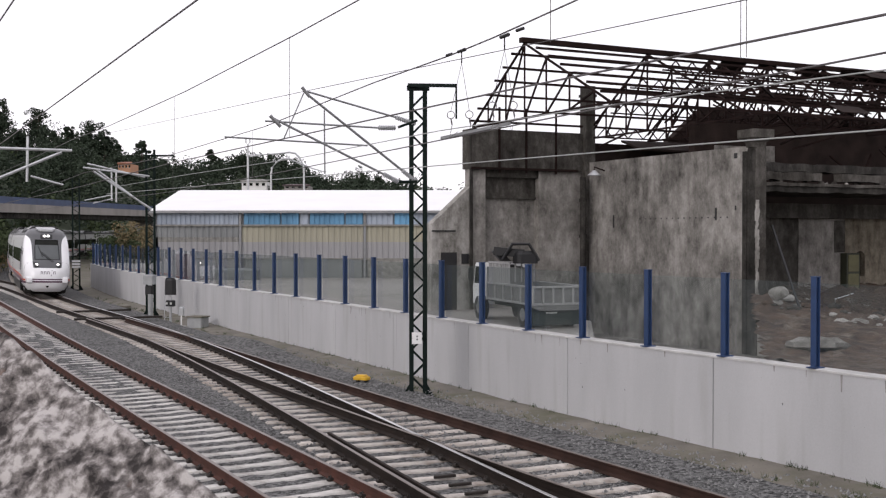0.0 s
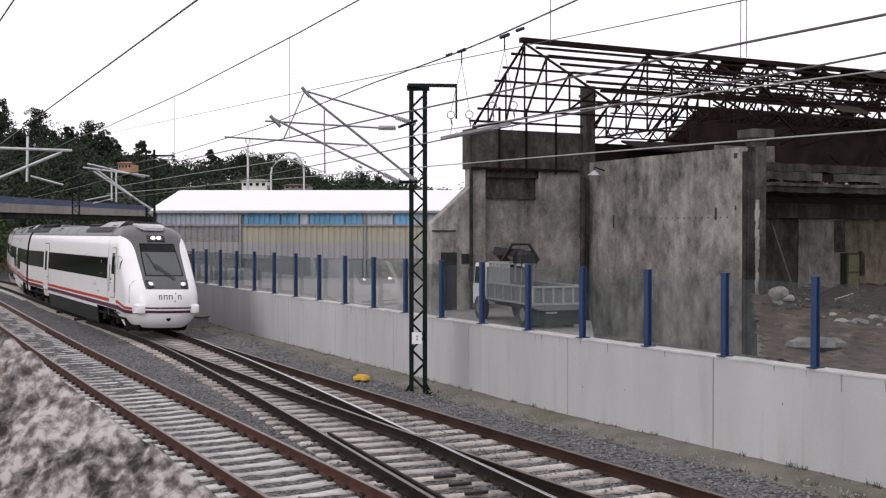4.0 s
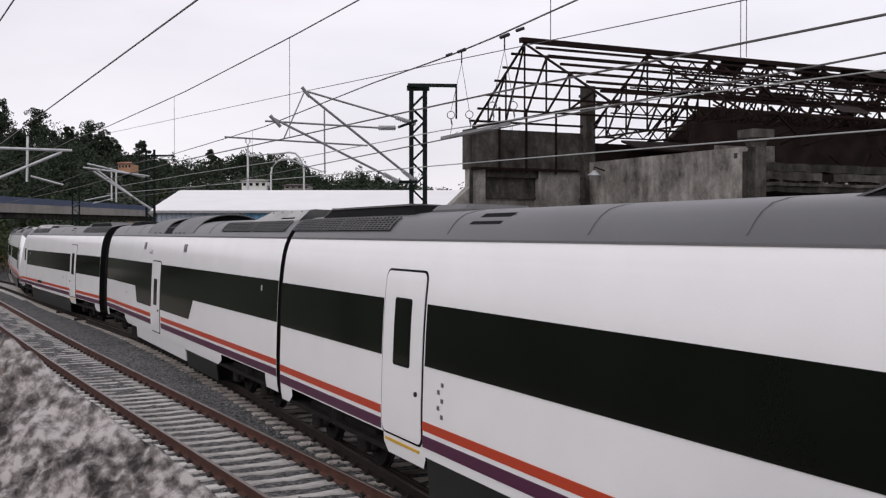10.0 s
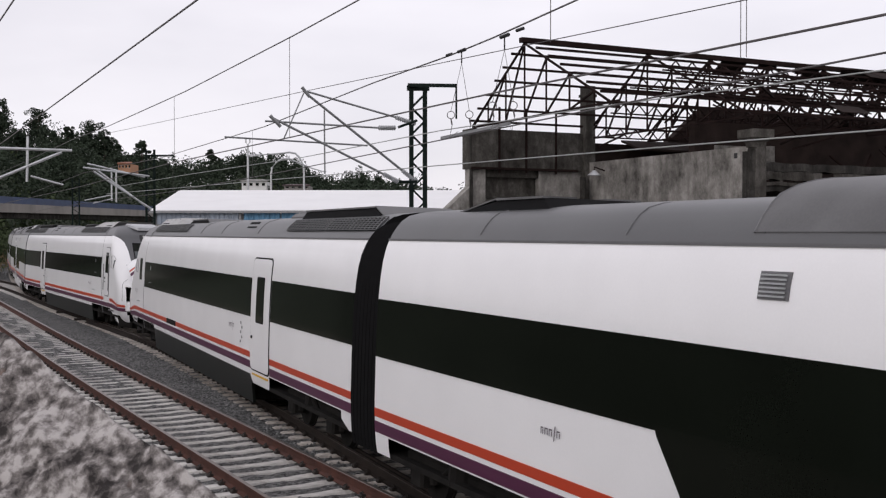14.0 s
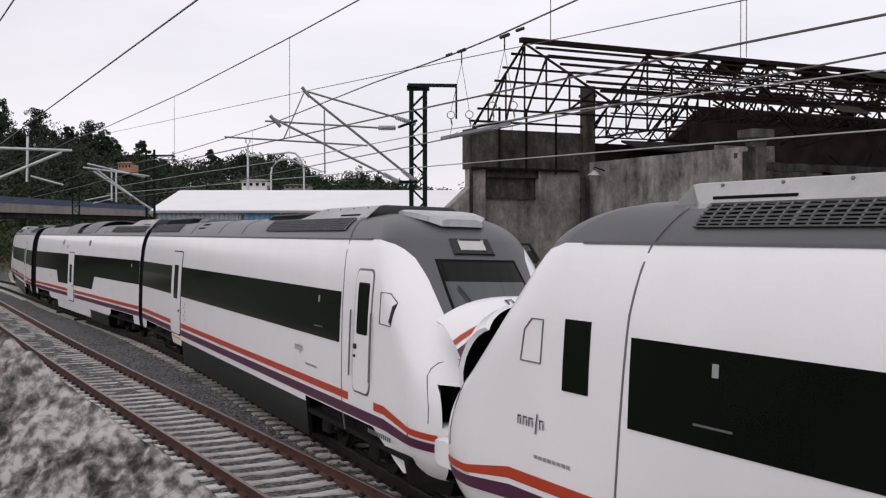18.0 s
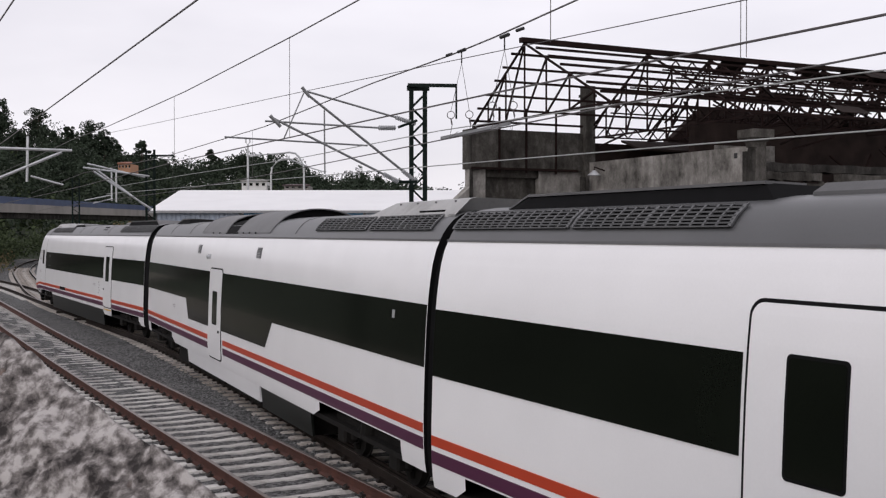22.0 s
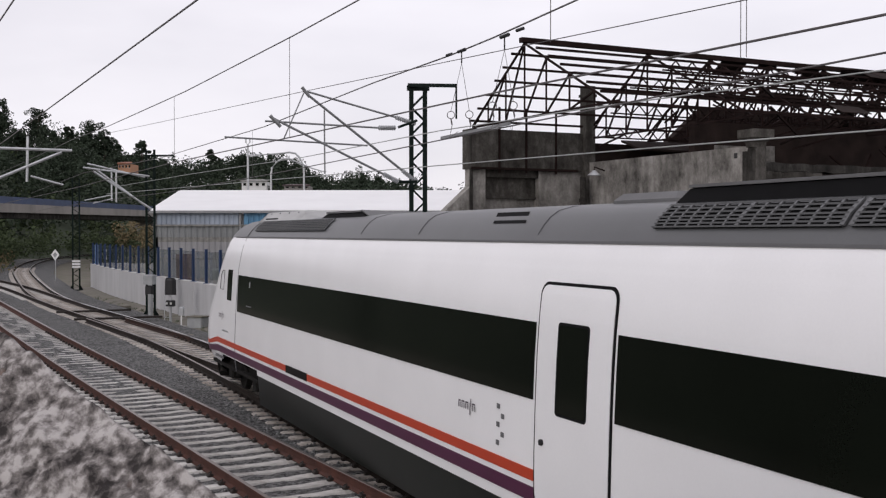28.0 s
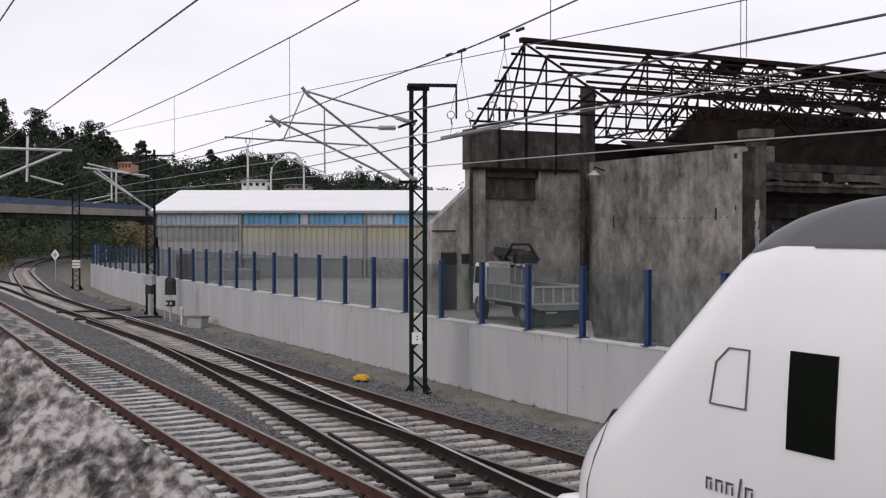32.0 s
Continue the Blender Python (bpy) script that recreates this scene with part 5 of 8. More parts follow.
    if pod:
        hd = Mesh()
        hd.loft([[(-u, -w, z - 0.12), (-u, w, z - 0.12), (-u, w, z - 0.03), (-u, w - 0.1, z), (-u, -w + 0.1, z), (-u, -w, z - 0.03)] for u, w, z in ((2.5, 0.36, 4.24), (2.7, 0.5, 4.31), (3.1, 0.58, 4.37), (3.6, 0.6, 4.405), (3.9, 0.56, 4.41), (4.02, 0.5, 4.38))])
        part("cab_roof_pod", hd, M["galv"], roof, "flat pale roof pod")
    # sides
    for sgn in (-1, 1):
        panel("window_band", car, M["trainglass"], 4.36, DU + 19.3, 2.09, 2.97, sgn, label="long tinted window band", n=6)
        panel("window_band", car, M["trainglass"], DU + 21.0, L - 0.02, 2.09, 2.97, sgn, label="tinted window band")
        panel("window_sticker", car, M["cabinet"], 5.52, 5.6, 2.72, 2.84, sgn, 0.018)
        panel("window_sticker", car, M["seam"], 5.3, 5.8, 2.27, 2.29, sgn, 0.018)
        for nm, m, z0, z1, lab in (("upper_stripe", "orange", 1.17, 1.3, "orange side stripe"), ("lower_stripe", "purple", 0.93, 1.1, "purple side stripe")):
            runs = [(DU + 21.0, L - 0.02)]
            if sgn < 0 and nm == "upper_stripe":
                runs += [(3.85, DU + 19.35), (KINK, 2.6)]
            elif sgn > 0 and nm == "upper_stripe":
                runs += [(10.35, DU + 19.35), (KINK, 8.85)]
            else:
                runs += [(KINK, DU + 19.35)]
            for a, b in runs:
                panel(nm, car, M[m], a, b, z0, z1, sgn, label=lab, n=3)
        # stripes sink and thin out towards the buffers
        for m, z0, z1, fall in (("orange", 1.17, 1.3, 0.13), ("purple", 0.93, 1.1, 0.06)):
            v = []
            us_ = np.linspace(KINK + 0.01, 0.42, 16)
            for u in us_:
                k = min(1.0, (KINK - u) / 1.0) if u < KINK else 0.0
                for z in (z0 - fall * k, z1 - (fall + 0.035) * k):
                    v.append((-u, sgn * (side_y(u, z) + 0.012), z))
            part("corner_stripe", Mesh().add(v, [(2 * i, 2 * i + 1, 2 * i + 3, 2 * i + 2) for i in range(len(us_) - 1)]), M[m], car, smooth=True)
        if sgn < 0:
            door(car, 2.8, 3.62, 1.35, 3.4, sgn, (2.96, 3.42, 2.35, 3.14), rails=True)
        else:
            wq = panel("cab_window", car, M["trainglass"], 3.22, 3.68, 2.31, 3.07, sgn, 0.014, label="dark cab side window")
            panel("stripe_plate", car, M["under"], 8.85, 10.35, 1.16, 1.31, sgn, 0.016, label="long dark plate in the stripe")
        door(car, DU + 19.36, DU + 20.95, 0.9, 3.44, sgn, (DU + 19.86, DU + 20.45, 2.02, 2.98))
        panel("step_plate", car, M["yellow"], DU + 19.5, DU + 20.8, 0.8, 0.84, sgn, 0.02, label="yellow step edge")
        sb = Mesh()
        plate(sb, lambda z: 4.12 + (z - 0.6) * 0.06 + max(0, z - 3.2) * 0.15, lambda z: 4.15 + (z - 0.6) * 0.06 + max(0, z - 3.2) * 0.15, 0.62, 3.87, sgn, 0.006, 14)
        sb.tube([(-(4.43 + (z - 3.86) * 0.55), sgn * (width(z) + 0.004), z) for z in (3.86, 3.97, 4.08, 4.18, 4.26, 4.315)], 0.014, 5)
        part("panel_seam", sb, M["seam"], car, "dark seam behind the cab")
        # cab side hatch, a five-sided outline
        ch = Mesh()
        ol = [(1.97, 2.55), (2.44, 2.56), (2.45, 3.05), (2.1, 3.05), (1.87, 2.92)] if sgn < 0 else [(2.37, 2.55), (2.78, 2.55), (2.79, 3.03), (2.56, 3.03), (2.42, 2.9)]
        for (a, b), (c, d) in zip(ol, ol[1:] + ol[:1]):
            ch.bar((-a, sgn * (side_y(a, b) + 0.008), b), (-c, sgn * (side_y(c, d) + 0.008), d), 0.013, 0.013)
        part("mirror_hatch", ch, M["seam"], car, "dark outlined mirror hatch")
        if sgn < 0:
            mm = Mesh()
            mm.prism([(-u_, sgn * (side_y(u_, z_) + 0.005), z_) for u_, z_ in ((1.96, 2.58), (1.87, 2.9), (1.95, 2.86), (2.02, 2.62))], (0, 0, 0), (0, sgn * 0.02, 0))
            part("mirror", mm, M["black"], car)
        for um, zm_, sz in (((6.6, 1.72, 0.75),) if sgn < 0 else ((2.36, 1.83, 0.8), (17.3, 1.72, 0.75))):
            mk = Mesh()
            sd = lambda a, b: (-(um - a if sgn > 0 else um + 0.4 - a), sgn * (width(zm_) + 0.016), zm_ + b)
            if sgn < 0:
                sd = lambda a, b: (-(um + 0.4) + a, sgn * (width(zm_) + 0.016), zm_ + b)
            else:
                sd = lambda a, b: (-um - a, sgn * (width(zm_) + 0.016), zm_ + b)
            script_bars(mk, 0, 0, sz, sd)
            part("side_mark", mk, M["letter"], car, "dark plain-bar mark")
        tb = Mesh()
        for k in range(8):
            u_ = (5.6 if sgn < 0 else 2.72) + k * 0.09
            tb.box((-u_, sgn * (width(1.5) + 0.012), 1.5), (-(u_ + 0.06), sgn * (width(1.5) + 0.016), 1.54))
        part("side_lettering", tb, M["galv"], car, "row of small pale grey lettering bars")
        tb = Mesh()
        for k in range(12):
            tb.box((-(1.9 + k * 0.085), sgn * (width(0.85) + 0.006), 0.78), (-(1.95 + k * 0.085), sgn * (width(0.85) + 0.012), 0.85))
        part("side_lettering", tb, M["seam"], car, "row of small grey lettering bars")
        for k in range(5):
            tb = Mesh()
            tb.box((-(18.4 + (k % 2) * 0.12), sgn * (width(1.2) + 0.012), 1.42 + k * 0.11), (-(18.48 + (k % 2) * 0.12), sgn * (width(1.2) + 0.016), 1.48 + k * 0.11))
            part("door_notice", tb, M["seam"], car, "small notice beside the door")
        # grey skirt under the body, open round the bogies
        for a, b in ((6.0, DU + 19.3),):
            sk = Mesh()
            sk.loft([[(-u, sgn * 1.3, 0.13), (-u, sgn * 1.375, 0.795), (-u, sgn * 1.3, 0.795), (-u, sgn * 1.24, 0.13)] for u in (a + 0.35, a + 0.5, b - 0.2, b - 0.02)])
            part("skirt", sk, M["skirt"], car, "dark grey-green skirt panels")
    ub = Mesh()
    ub.box((-L, -1.33, 0.58), (-1.3, 1.33, 0.66))
    for a, b in ((6.6, 9.2), (9.4, 13.0), (13.2, 15.4), (15.8, 18.8)):
        ub.chamfer((-b, -1.2, 0.12), (-a, 1.2, 0.6), 0.04)
    part("underframe", ub, M["under"], car, "grimy underframe with equipment boxes")
    eb = Mesh()
    zr2 = [z for z in zs]
    ring0 = [(-L + 0.002, -width(z), z) for z in zr2] + [(-L + 0.002, width(z), z) for z in reversed(zr2[:-1])]
    eb.add(ring0, [tuple(range(len(ring0)))])
    part("end_wall", eb, M["rubber"], car, "black end wall at the gangway")
    wheels = []
    for u in (4.3, 23.3):
        wheels += bogie(car, u)[1]
    return car, wheels


def middle_car(name, label):
    """The low-floor middle car, 24.7 m long, with no cab."""
    L, A = 24.5, -0.2            # the body's ends behind and ahead of the car's zero
    car = tagged(empty(name), label, "train car", group="coupled train cars")
    zs = [a for a, _ in SIDE]
    zi, zr = [0.9] + [z for z in zs if 0.9 < z <= 3.88], [z for z in zs if z >= 3.88]
    zl = [0.6, 0.75, 0.9]
    body = Mesh()
    for sgn in (-1, 1):
        for a, b in ((A, 0.7), (4.7, 19.9), (24.0, L)):
            v = [(-(q if z > 0.7 else q + k), sgn * width(z), z) for q, k in ((a, 0.45 if a == 4.7 else 0.0), (b, -0.45 if b == 19.9 else 0.0)) for z in zl]
            body.add(v, [(0, 1, 4, 3), (1, 2, 5, 4)])
        us = [A, 6, 12, 18, L]
        n = len(zi)
        body.add([(-u, sgn * width(z), z) for u in us for z in zi], [(i * n + k, i * n + k + 1, (i + 1) * n + k + 1, (i + 1) * n + k) for i in range(len(us) - 1) for k in range(n - 1)])
    part("body", body, M["paint"], car, "white painted side walls", smooth=True)
    rf = Mesh()
    rf.loft([[(-u, -width(z), z) for z in zr] + [(-u, width(z), z) for z in reversed(zr[:-1])] for u in (A, 8, 16, L)], closed=False)
    roof = part("roof", rf, M["greypaint"], car, "matt grey roof", smooth=True)
    gu = Mesh()
    for sgn in (-1, 1):
        gu.bar((-A, sgn * 1.242, 3.885), (-L, sgn * 1.242, 3.885), 0.025, 0.03)
    part("rain_gutter", gu, M["seam"], roof, "thin dark roof gutter")
    arched_cover(roof, 9.2, 12.35, 0.17, 1.0, (10.4, 11.0, 11.6, 12.2))
    arched_cover(roof, 13.55, 16.5, 0.13, 1.16, (14.2, 15.0))
    roof_seams(roof, (7.2, 18.4, 21.6))
    wl_ = Mesh()
    ring_ = [(y, roof_top(y) + 0.012) for y in np.linspace(-1.2, 1.2, 21)]
    wl_.add([(-u, y, z) for u in (12.3, 13.6) for y, z in ring_], [(i, i + 1, 22 + i, 21 + i) for i in range(20)])
    part("roof_well", wl_, M["rubber"], roof, "dark gap between roof covers")
    for sgn in (-1, 1):
        roof_grille(roof, 0.3, 2.9, sgn, 10)
        roof_grille(roof, 3.1, 5.9, sgn, 10)
    roof_fairing(roof, (0.15, 3.6), (-0.1, 2.8), True, 4.52)
    roof_fairing(roof, (20.5, 23.1), (20.8, 22.0), False, 4.45)
    for sgn in (-1, 1):
        # window band with deeper part round the door
        panel("window_band", car, M["trainglass"], A + 0.02, 8.0, 2.09, 2.97, sgn, label="long tinted window band")
        panel("window_band", car, M["trainglass"], 17.55, L - 0.02, 2.09, 2.97, sgn, label="long tinted window band")
        for a, b, slope in ((8.0, 12.82, 1), (14.38, 17.55, -1)):
            mb = Mesh()
            if slope > 0:
                plate(mb, lambda z: 8.0 + max(0, (2.09 - z)) * 0.95, flat(12.82), 1.52, 2.97, sgn, 0.012, 14)
            else:
                plate(mb, flat(14.38), lambda z: 17.55 - max(0, (2.09 - z)) * 0.75, 1.52, 2.97, sgn, 0.012, 14)
            part("window_band", mb, M["trainglass"], car, "deep tinted window beside the door")
        panel("window_sticker", car, M["cabinet"], 1.0, 1.1, 2.7, 2.82, sgn, 0.018)
        panel("upper_stripe", car, M["orange"], A + 0.02, 12.65, 1.17, 1.3, sgn, label="orange side stripe", n=3)
        panel("upper_stripe", car, M["orange"], 14.5, L - 0.02, 1.17, 1.3, sgn, label="orange side stripe", n=3)
        panel("lower_stripe", car, M["purple"], A + 0.02, 12.65, 0.93, 1.1, sgn, label="purple side stripe", n=3)
        panel("lower_stripe", car, M["purple"], 14.5, L - 0.02, 0.93, 1.1, sgn, label="purple side stripe", n=3)
        door(car, 12.84, 14.36, 0.72, 3.08, sgn, (13.35, 13.85, 1.65, 2.45))
        for a in (9.32, 15.9):
            vb = panel("side_vent", car, M["seam"], a, a + 0.36, 3.42, 3.66, sgn, 0.015, label="small louvred side vent")
            lb = Mesh()
            for z in np.linspace(3.45, 3.63, 6):
                lb.bar((-a - 0.03, sgn * (width(z) + 0.03), z), (-a - 0.33, sgn * (width(z) + 0.03), z), 0.012, 0.016)
            part("vent_slat", lb, M["galv"], vb)
        cbx = Mesh()
        cbx.tube([(-14.6, sgn * (width(3.35)), 3.36), (-14.6, sgn * (width(3.35) + 0.1), 3.34)], [0.06, 0.05], 10)
        cbx.box((-14.52, sgn * (width(3.35)), 3.3), (-14.7, sgn * (width(3.35) + 0.05), 3.42))
        part("side_camera", cbx, M["galv"], car, "small grey side camera")
        mk = Mesh()
        sd = lambda a, b: (-(19.6 - a if sgn < 0 else 19.1 + a), sgn * (width(1.75) + 0.016), 1.72 + b)
        script_bars(mk, 0, 0, 0.6, sd)
        part("side_mark", mk, M["letter"], car, "dark plain-bar mark")
        sk = Mesh()
        sk.loft([[(-u, sgn * 1.31, 0.25), (-u, sgn * 1.35, 0.605), (-u, sgn * 1.29, 0.605), (-u, sgn * 1.25, 0.25)] for u in (9.2, 9.5, 17.2, 17.5)])
        part("skirt", sk, M["paint"], car, "white low skirt under the door")
        sk = Mesh()
        sk.loft([[(-u, sgn * 1.28, 0.14), (-u, sgn * 1.34, 0.603), (-u, sgn * 1.29, 0.603), (-u, sgn * 1.23, 0.14)] for u in (5.4, 5.8, 9.0, 9.1)])
        part("skirt", sk, M["skirt"], car, "dark grey skirt with louvres")
    ub = Mesh()
    ub.box((-L, -1.33, 0.58), (0, 1.33, 0.66))
    for a, b in ((5.6, 9.0), (9.4, 13.0), (13.2, 17.4), (17.8, 19.6)):
        ub.chamfer((-b, -1.2, 0.12), (-a, 1.2, 0.6), 0.04)
    part("underframe", ub, M["under"], car, "grimy underframe with equipment boxes")
    for u in (A + 0.002, L - 0.002):
        eb = Mesh()
        ring0 = [(-u, -width(z), z) for z in zs] + [(-u, width(z), z) for z in reversed(zs[:-1])]
        eb.add(ring0, [tuple(range(len(ring0)))])
        part("end_wall", eb, M["rubber"], car, "black end wall at the gangway")
    # bellows, carried by this car
    for start, end in ((A, -1.05), (L, 25.68)):
        k = 8
        for i in range(k):
            bl = Mesh()
            a, b = start + (end - start) * (i + 0.1) / k, start + (end - start) * (i + 0.9) / k
            ring = lambda q, s: [(-q, -width(z) * s, 0.55 + (z - 0.6) * s) for z in zs] + [(-q, width(z) * s, 0.55 + (z - 0.6) * s) for z in reversed(zs[:-1])]
            bl.loft([ring(a, 0.955), ring((a + b) / 2, 0.975), ring(b, 0.955)], caps=True)
            part("bellows_fold", bl, M["rubber"], car, "black fold of the gangway bellows")
    wheels = []
    for u in (2.6, 22.05):
        wheels += bogie(car, u)[1]
    return car, wheels


UNIT = 79.97
GAP_WIDE, GAP_THIN = 0.65, 0.65
# how far along the track the zero of the first nose stands, every three seconds
NOSE_T = [-2, 1, 3, 6, 7, 10, 13, 16, 19, 22, 25, 28, 31, 34]
NOSE_S = [106.6, 84.1, 70.0, 45.89, 38.34, 14.87, -8.59, -32.29, -53.59, -73.49, -92.68, -109.75, -124.96, -139.9]
NOSE_BACK = 0.45
CARS = []
for unit in range(2):
    u0 = unit * UNIT + NOSE_BACK
    lit = unit == 0
    lead = "white striped train car with dark windscreen and lit headlights" if lit else "white striped train car with nose hood tilted open at the coupling"
    c_, w_ = end_car("train_car", lead, lit, not lit)
    CARS.append((c_, w_, u0, False, 26.85, (4.3, 23.3)))
    u0 += 26.85 + GAP_WIDE
    c_, w_ = middle_car("train_car", "white middle train car with stepped dark window band")
    CARS.append((c_, w_, u0, False, 24.65, (2.6, 22.05)))
    u0 += 24.65 + GAP_THIN
    c_, w_ = end_car("train_car", "white trailing train car with cab, grey roof and striped side", False, lit, False)
    CARS.append((c_, w_, u0 + (0.14 if lit else 0.0), True, 26.85, (26.85 - 23.3, 26.85 - 4.3)))
# ================= ruined hall behind the wall =================
# Axes of the hall: P across the track to the back, T along the track away from the eye.
PX, TX = Vector((0.894, 0.447, 0)), Vector((-0.447, 0.894, 0))
CORNER = Vector((1.0, 37.5, 0))


def H(w, t, z):
    """Hall coordinates to world."""
    return CORNER + PX * w + TX * t + Vector((0, 0, z))


def hall_box(mb, w0, w1, t0, t1, z0, z1, mi=0):
    p = [H(w, t, z) for w in (w0, w1) for t in (t0, t1) for z in (z0, z1)]
    return mb.add(p, [(0, 1, 3, 2), (4, 6, 7, 5), (0, 4, 5, 1), (2, 3, 7, 6), (0, 2, 6, 4), (1, 5, 7, 3)], mi)


COURT_Z = 0.35
hall = tagged(empty("ruined_hall"), "derelict grey concrete factory hall with bare rusted roof trusses", "building")
mb = Mesh()
# far-left bay: jambs, recess, lintels
hall_box(mb, 0.0, 0.55, 0, 0.5, YARD_Z - 0.1, 7.55)
part("jamb", mb, M["ruin"], hall, "narrow concrete jamb")
mb = Mesh()
hall_box(mb, 0.55, 2.75, 0.35, 0.75, YARD_Z - 0.1, 5.2)
part("recess_wall", mb, M["ruin"], hall, "set-back grey concrete wall")
mb = Mesh()
hall_box(mb, 2.75, 4.7, 0, 0.5, COURT_Z - 0.2, 6.2)
part("bay_wall", mb, M["ruin"], hall, "streaked grey concrete wall")
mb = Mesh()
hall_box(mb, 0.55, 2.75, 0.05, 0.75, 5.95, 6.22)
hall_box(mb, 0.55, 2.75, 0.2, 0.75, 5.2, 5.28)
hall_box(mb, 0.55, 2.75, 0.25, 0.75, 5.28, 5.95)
part("lintel", mb, M["ruinmid"], hall, "dark concrete lintels")
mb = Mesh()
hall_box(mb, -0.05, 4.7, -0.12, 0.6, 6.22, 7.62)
part("upper_wall", mb, M["ruinmid"], hall, "dark grey upper wall panel")
mb = Mesh()
for w in (1.0, 2.1, 3.35):
    hall_box(mb, w, w + 0.06, -0.18, -0.12, 6.1, 8.4)
hall_box(mb, -0.1, 4.3, -0.2, -0.12, 6.2, 6.28)
part("upper_batten", mb, M["rusty"], hall, "rusty battens on the upper wall")
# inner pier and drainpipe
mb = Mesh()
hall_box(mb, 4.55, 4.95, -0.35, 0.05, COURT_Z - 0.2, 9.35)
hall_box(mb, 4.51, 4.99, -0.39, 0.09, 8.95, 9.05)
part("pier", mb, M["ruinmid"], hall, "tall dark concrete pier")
mb = Mesh()
mb.tube([H(4.25, -0.6, COURT_Z), H(4.25, -0.6, 6.0)], 0.11, 10)
for z in (2.5, 3.8, 5.1):
    mb.tube([H(4.25, -0.6, z), H(4.25, -0.6, z + 0.12)], 0.15, 10)
part("drainpipe", mb, M["ruindark"], hall, "dark cast drainpipe")
# long side wall towards the eye
mb = Mesh()
hall_box(mb, 4.7, 5.1, -8.6, 0.0, COURT_Z - 0.2, 6.55)
part("side_wall", mb, M["ruin"], hall, "tall mottled bare concrete wall")
mb = Mesh()
hall_box(mb, 4.66, 4.7, -8.6, -8.42, COURT_Z - 0.2, 6.4)
part("wall_ledge", mb, M["ruindark"], hall)
for t, z0, z1, w_ in ((-1.9, 4.15, 4.6, 0.07), (-7.25, 4.37, 4.75, 0.07), (-8.12, 4.66, 4.8, 0.05), (-8.16, 6.22, 6.38, 0.13)):
    part("wall_slot", hall_box(Mesh(), 4.685, 4.705, t, t + w_, z0, z1), M["black"], hall, "narrow black wall slot")
for k in range(16):
    t = -3.4 - k * 0.29
    part("wall_hole", hall_box(Mesh(), 4.69, 4.705, t, t + 0.045, 4.43, 4.475), M["black"], hall, "small black hole in the wall")
part("stain_strip", hall_box(Mesh(), 4.685, 4.71, -8.62, -8.56, COURT_Z, 6.4), M["ruindark"], hall, "dark edge beside the pillar")
part("pillar_return", hall_box(Mesh(), 4.69, 4.72, -8.93, -8.6, COURT_Z, 6.45), M["ruindark"], hall, "dark strip beside the pillar")
mb = Mesh()
hall_box(mb, 4.7, 5.07, -8.98, -8.6, COURT_Z - 0.2, 6.75)
part("corner_pillar", mb, M["ruinmid"], hall, "corner pillar with peeling plaster edge")
rng = random.Random(3)
for k in range(26):
    # flakes of plaster left on the pillar's face, broken off unevenly
    z0 = 1.7 + k * 0.125
    a_, b_ = 4.66 + 0.06 * noise.noise((0, 0, z0 * 1.7)), 4.78 + 0.07 * noise.noise((3, 0, z0 * 2.3))
    p4 = [H(a_ + rng.uniform(-0.02, 0.02), -9.0, z0), H(b_ + rng.uniform(-0.03, 0.03), -9.0, z0), H(b_ + rng.uniform(-0.03, 0.03), -9.0, z0 + 0.127), H(a_ + rng.uniform(-0.02, 0.02), -9.0, z0 + 0.127)]
    part("plaster_flake", Mesh().prism(p4, (0, 0, 0), TX * 0.025), M["ruinpale"], hall, "flake of peeling white plaster")
mb = Mesh()
mb.loft([[H(4.5 - a, -9.1 - a, z), H(5.15 + a, -9.1 - a, z), H(5.15 + a, -8.5 + a, z), H(4.5 - a, -8.5 + a, z)] for a, z in ((-0.12, 6.5), (-0.1, 6.65), (0.06, 6.78), (0.06, 7.02))])
part("pillar_cap", mb, M["ruinmid"], hall, "concrete pillar cap")
# lamp on the wall
lampob = tagged(empty("wall_lamp"), "white enamelled dish lamp on a bracket on the ruined wall", "lamp")
mb = Mesh()
c_ = H(4.25, -1.3, 6.0)
mb.loft([[c_ + Vector((math.cos(a) * r, math.sin(a) * r, z)) for a in np.linspace(0, 2 * math.pi, 14, endpoint=False)] for r, z in ((0.24, 0.02), (0.22, 0.06), (0.12, 0.13), (0.06, 0.2))])
part("shade", mb, M["galv"], lampob, "pale dish shade", smooth=True)
mb = Mesh()
mb.tube([c_ + Vector((0, 0, 0.2)), c_ + Vector((0, 0, 0.32)), H(4.7, -1.3, 6.2)], 0.025, 6)
part("bracket", mb, M["rusty"], lampob)

# open bay: broken beams across the front, then a blotched inner wall with a cupboard and an arched niche
def ragged_beam(w0, w1, t0, t1, z0, z1, seed, rough=0.05, n=26):
    """A beam whose edges have crumbled unevenly."""
    rings = []
    for k in range(n + 1):
        w = w0 + (w1 - w0) * k / n
        e = [rough * noise.noise((w * 2.3, seed + 5 * q, 0)) + 0.5 * rough * noise.noise((w * 7, seed + 5 * q, 3)) for q in range(4)]
        rings.append([H(w, t0, z0 + e[0]), H(w, t1, z0 + e[1]), H(w, t1, z1 + e[2]), H(w, t0 + abs(e[3]), z1 + e[3])])
    return Mesh().loft(rings)


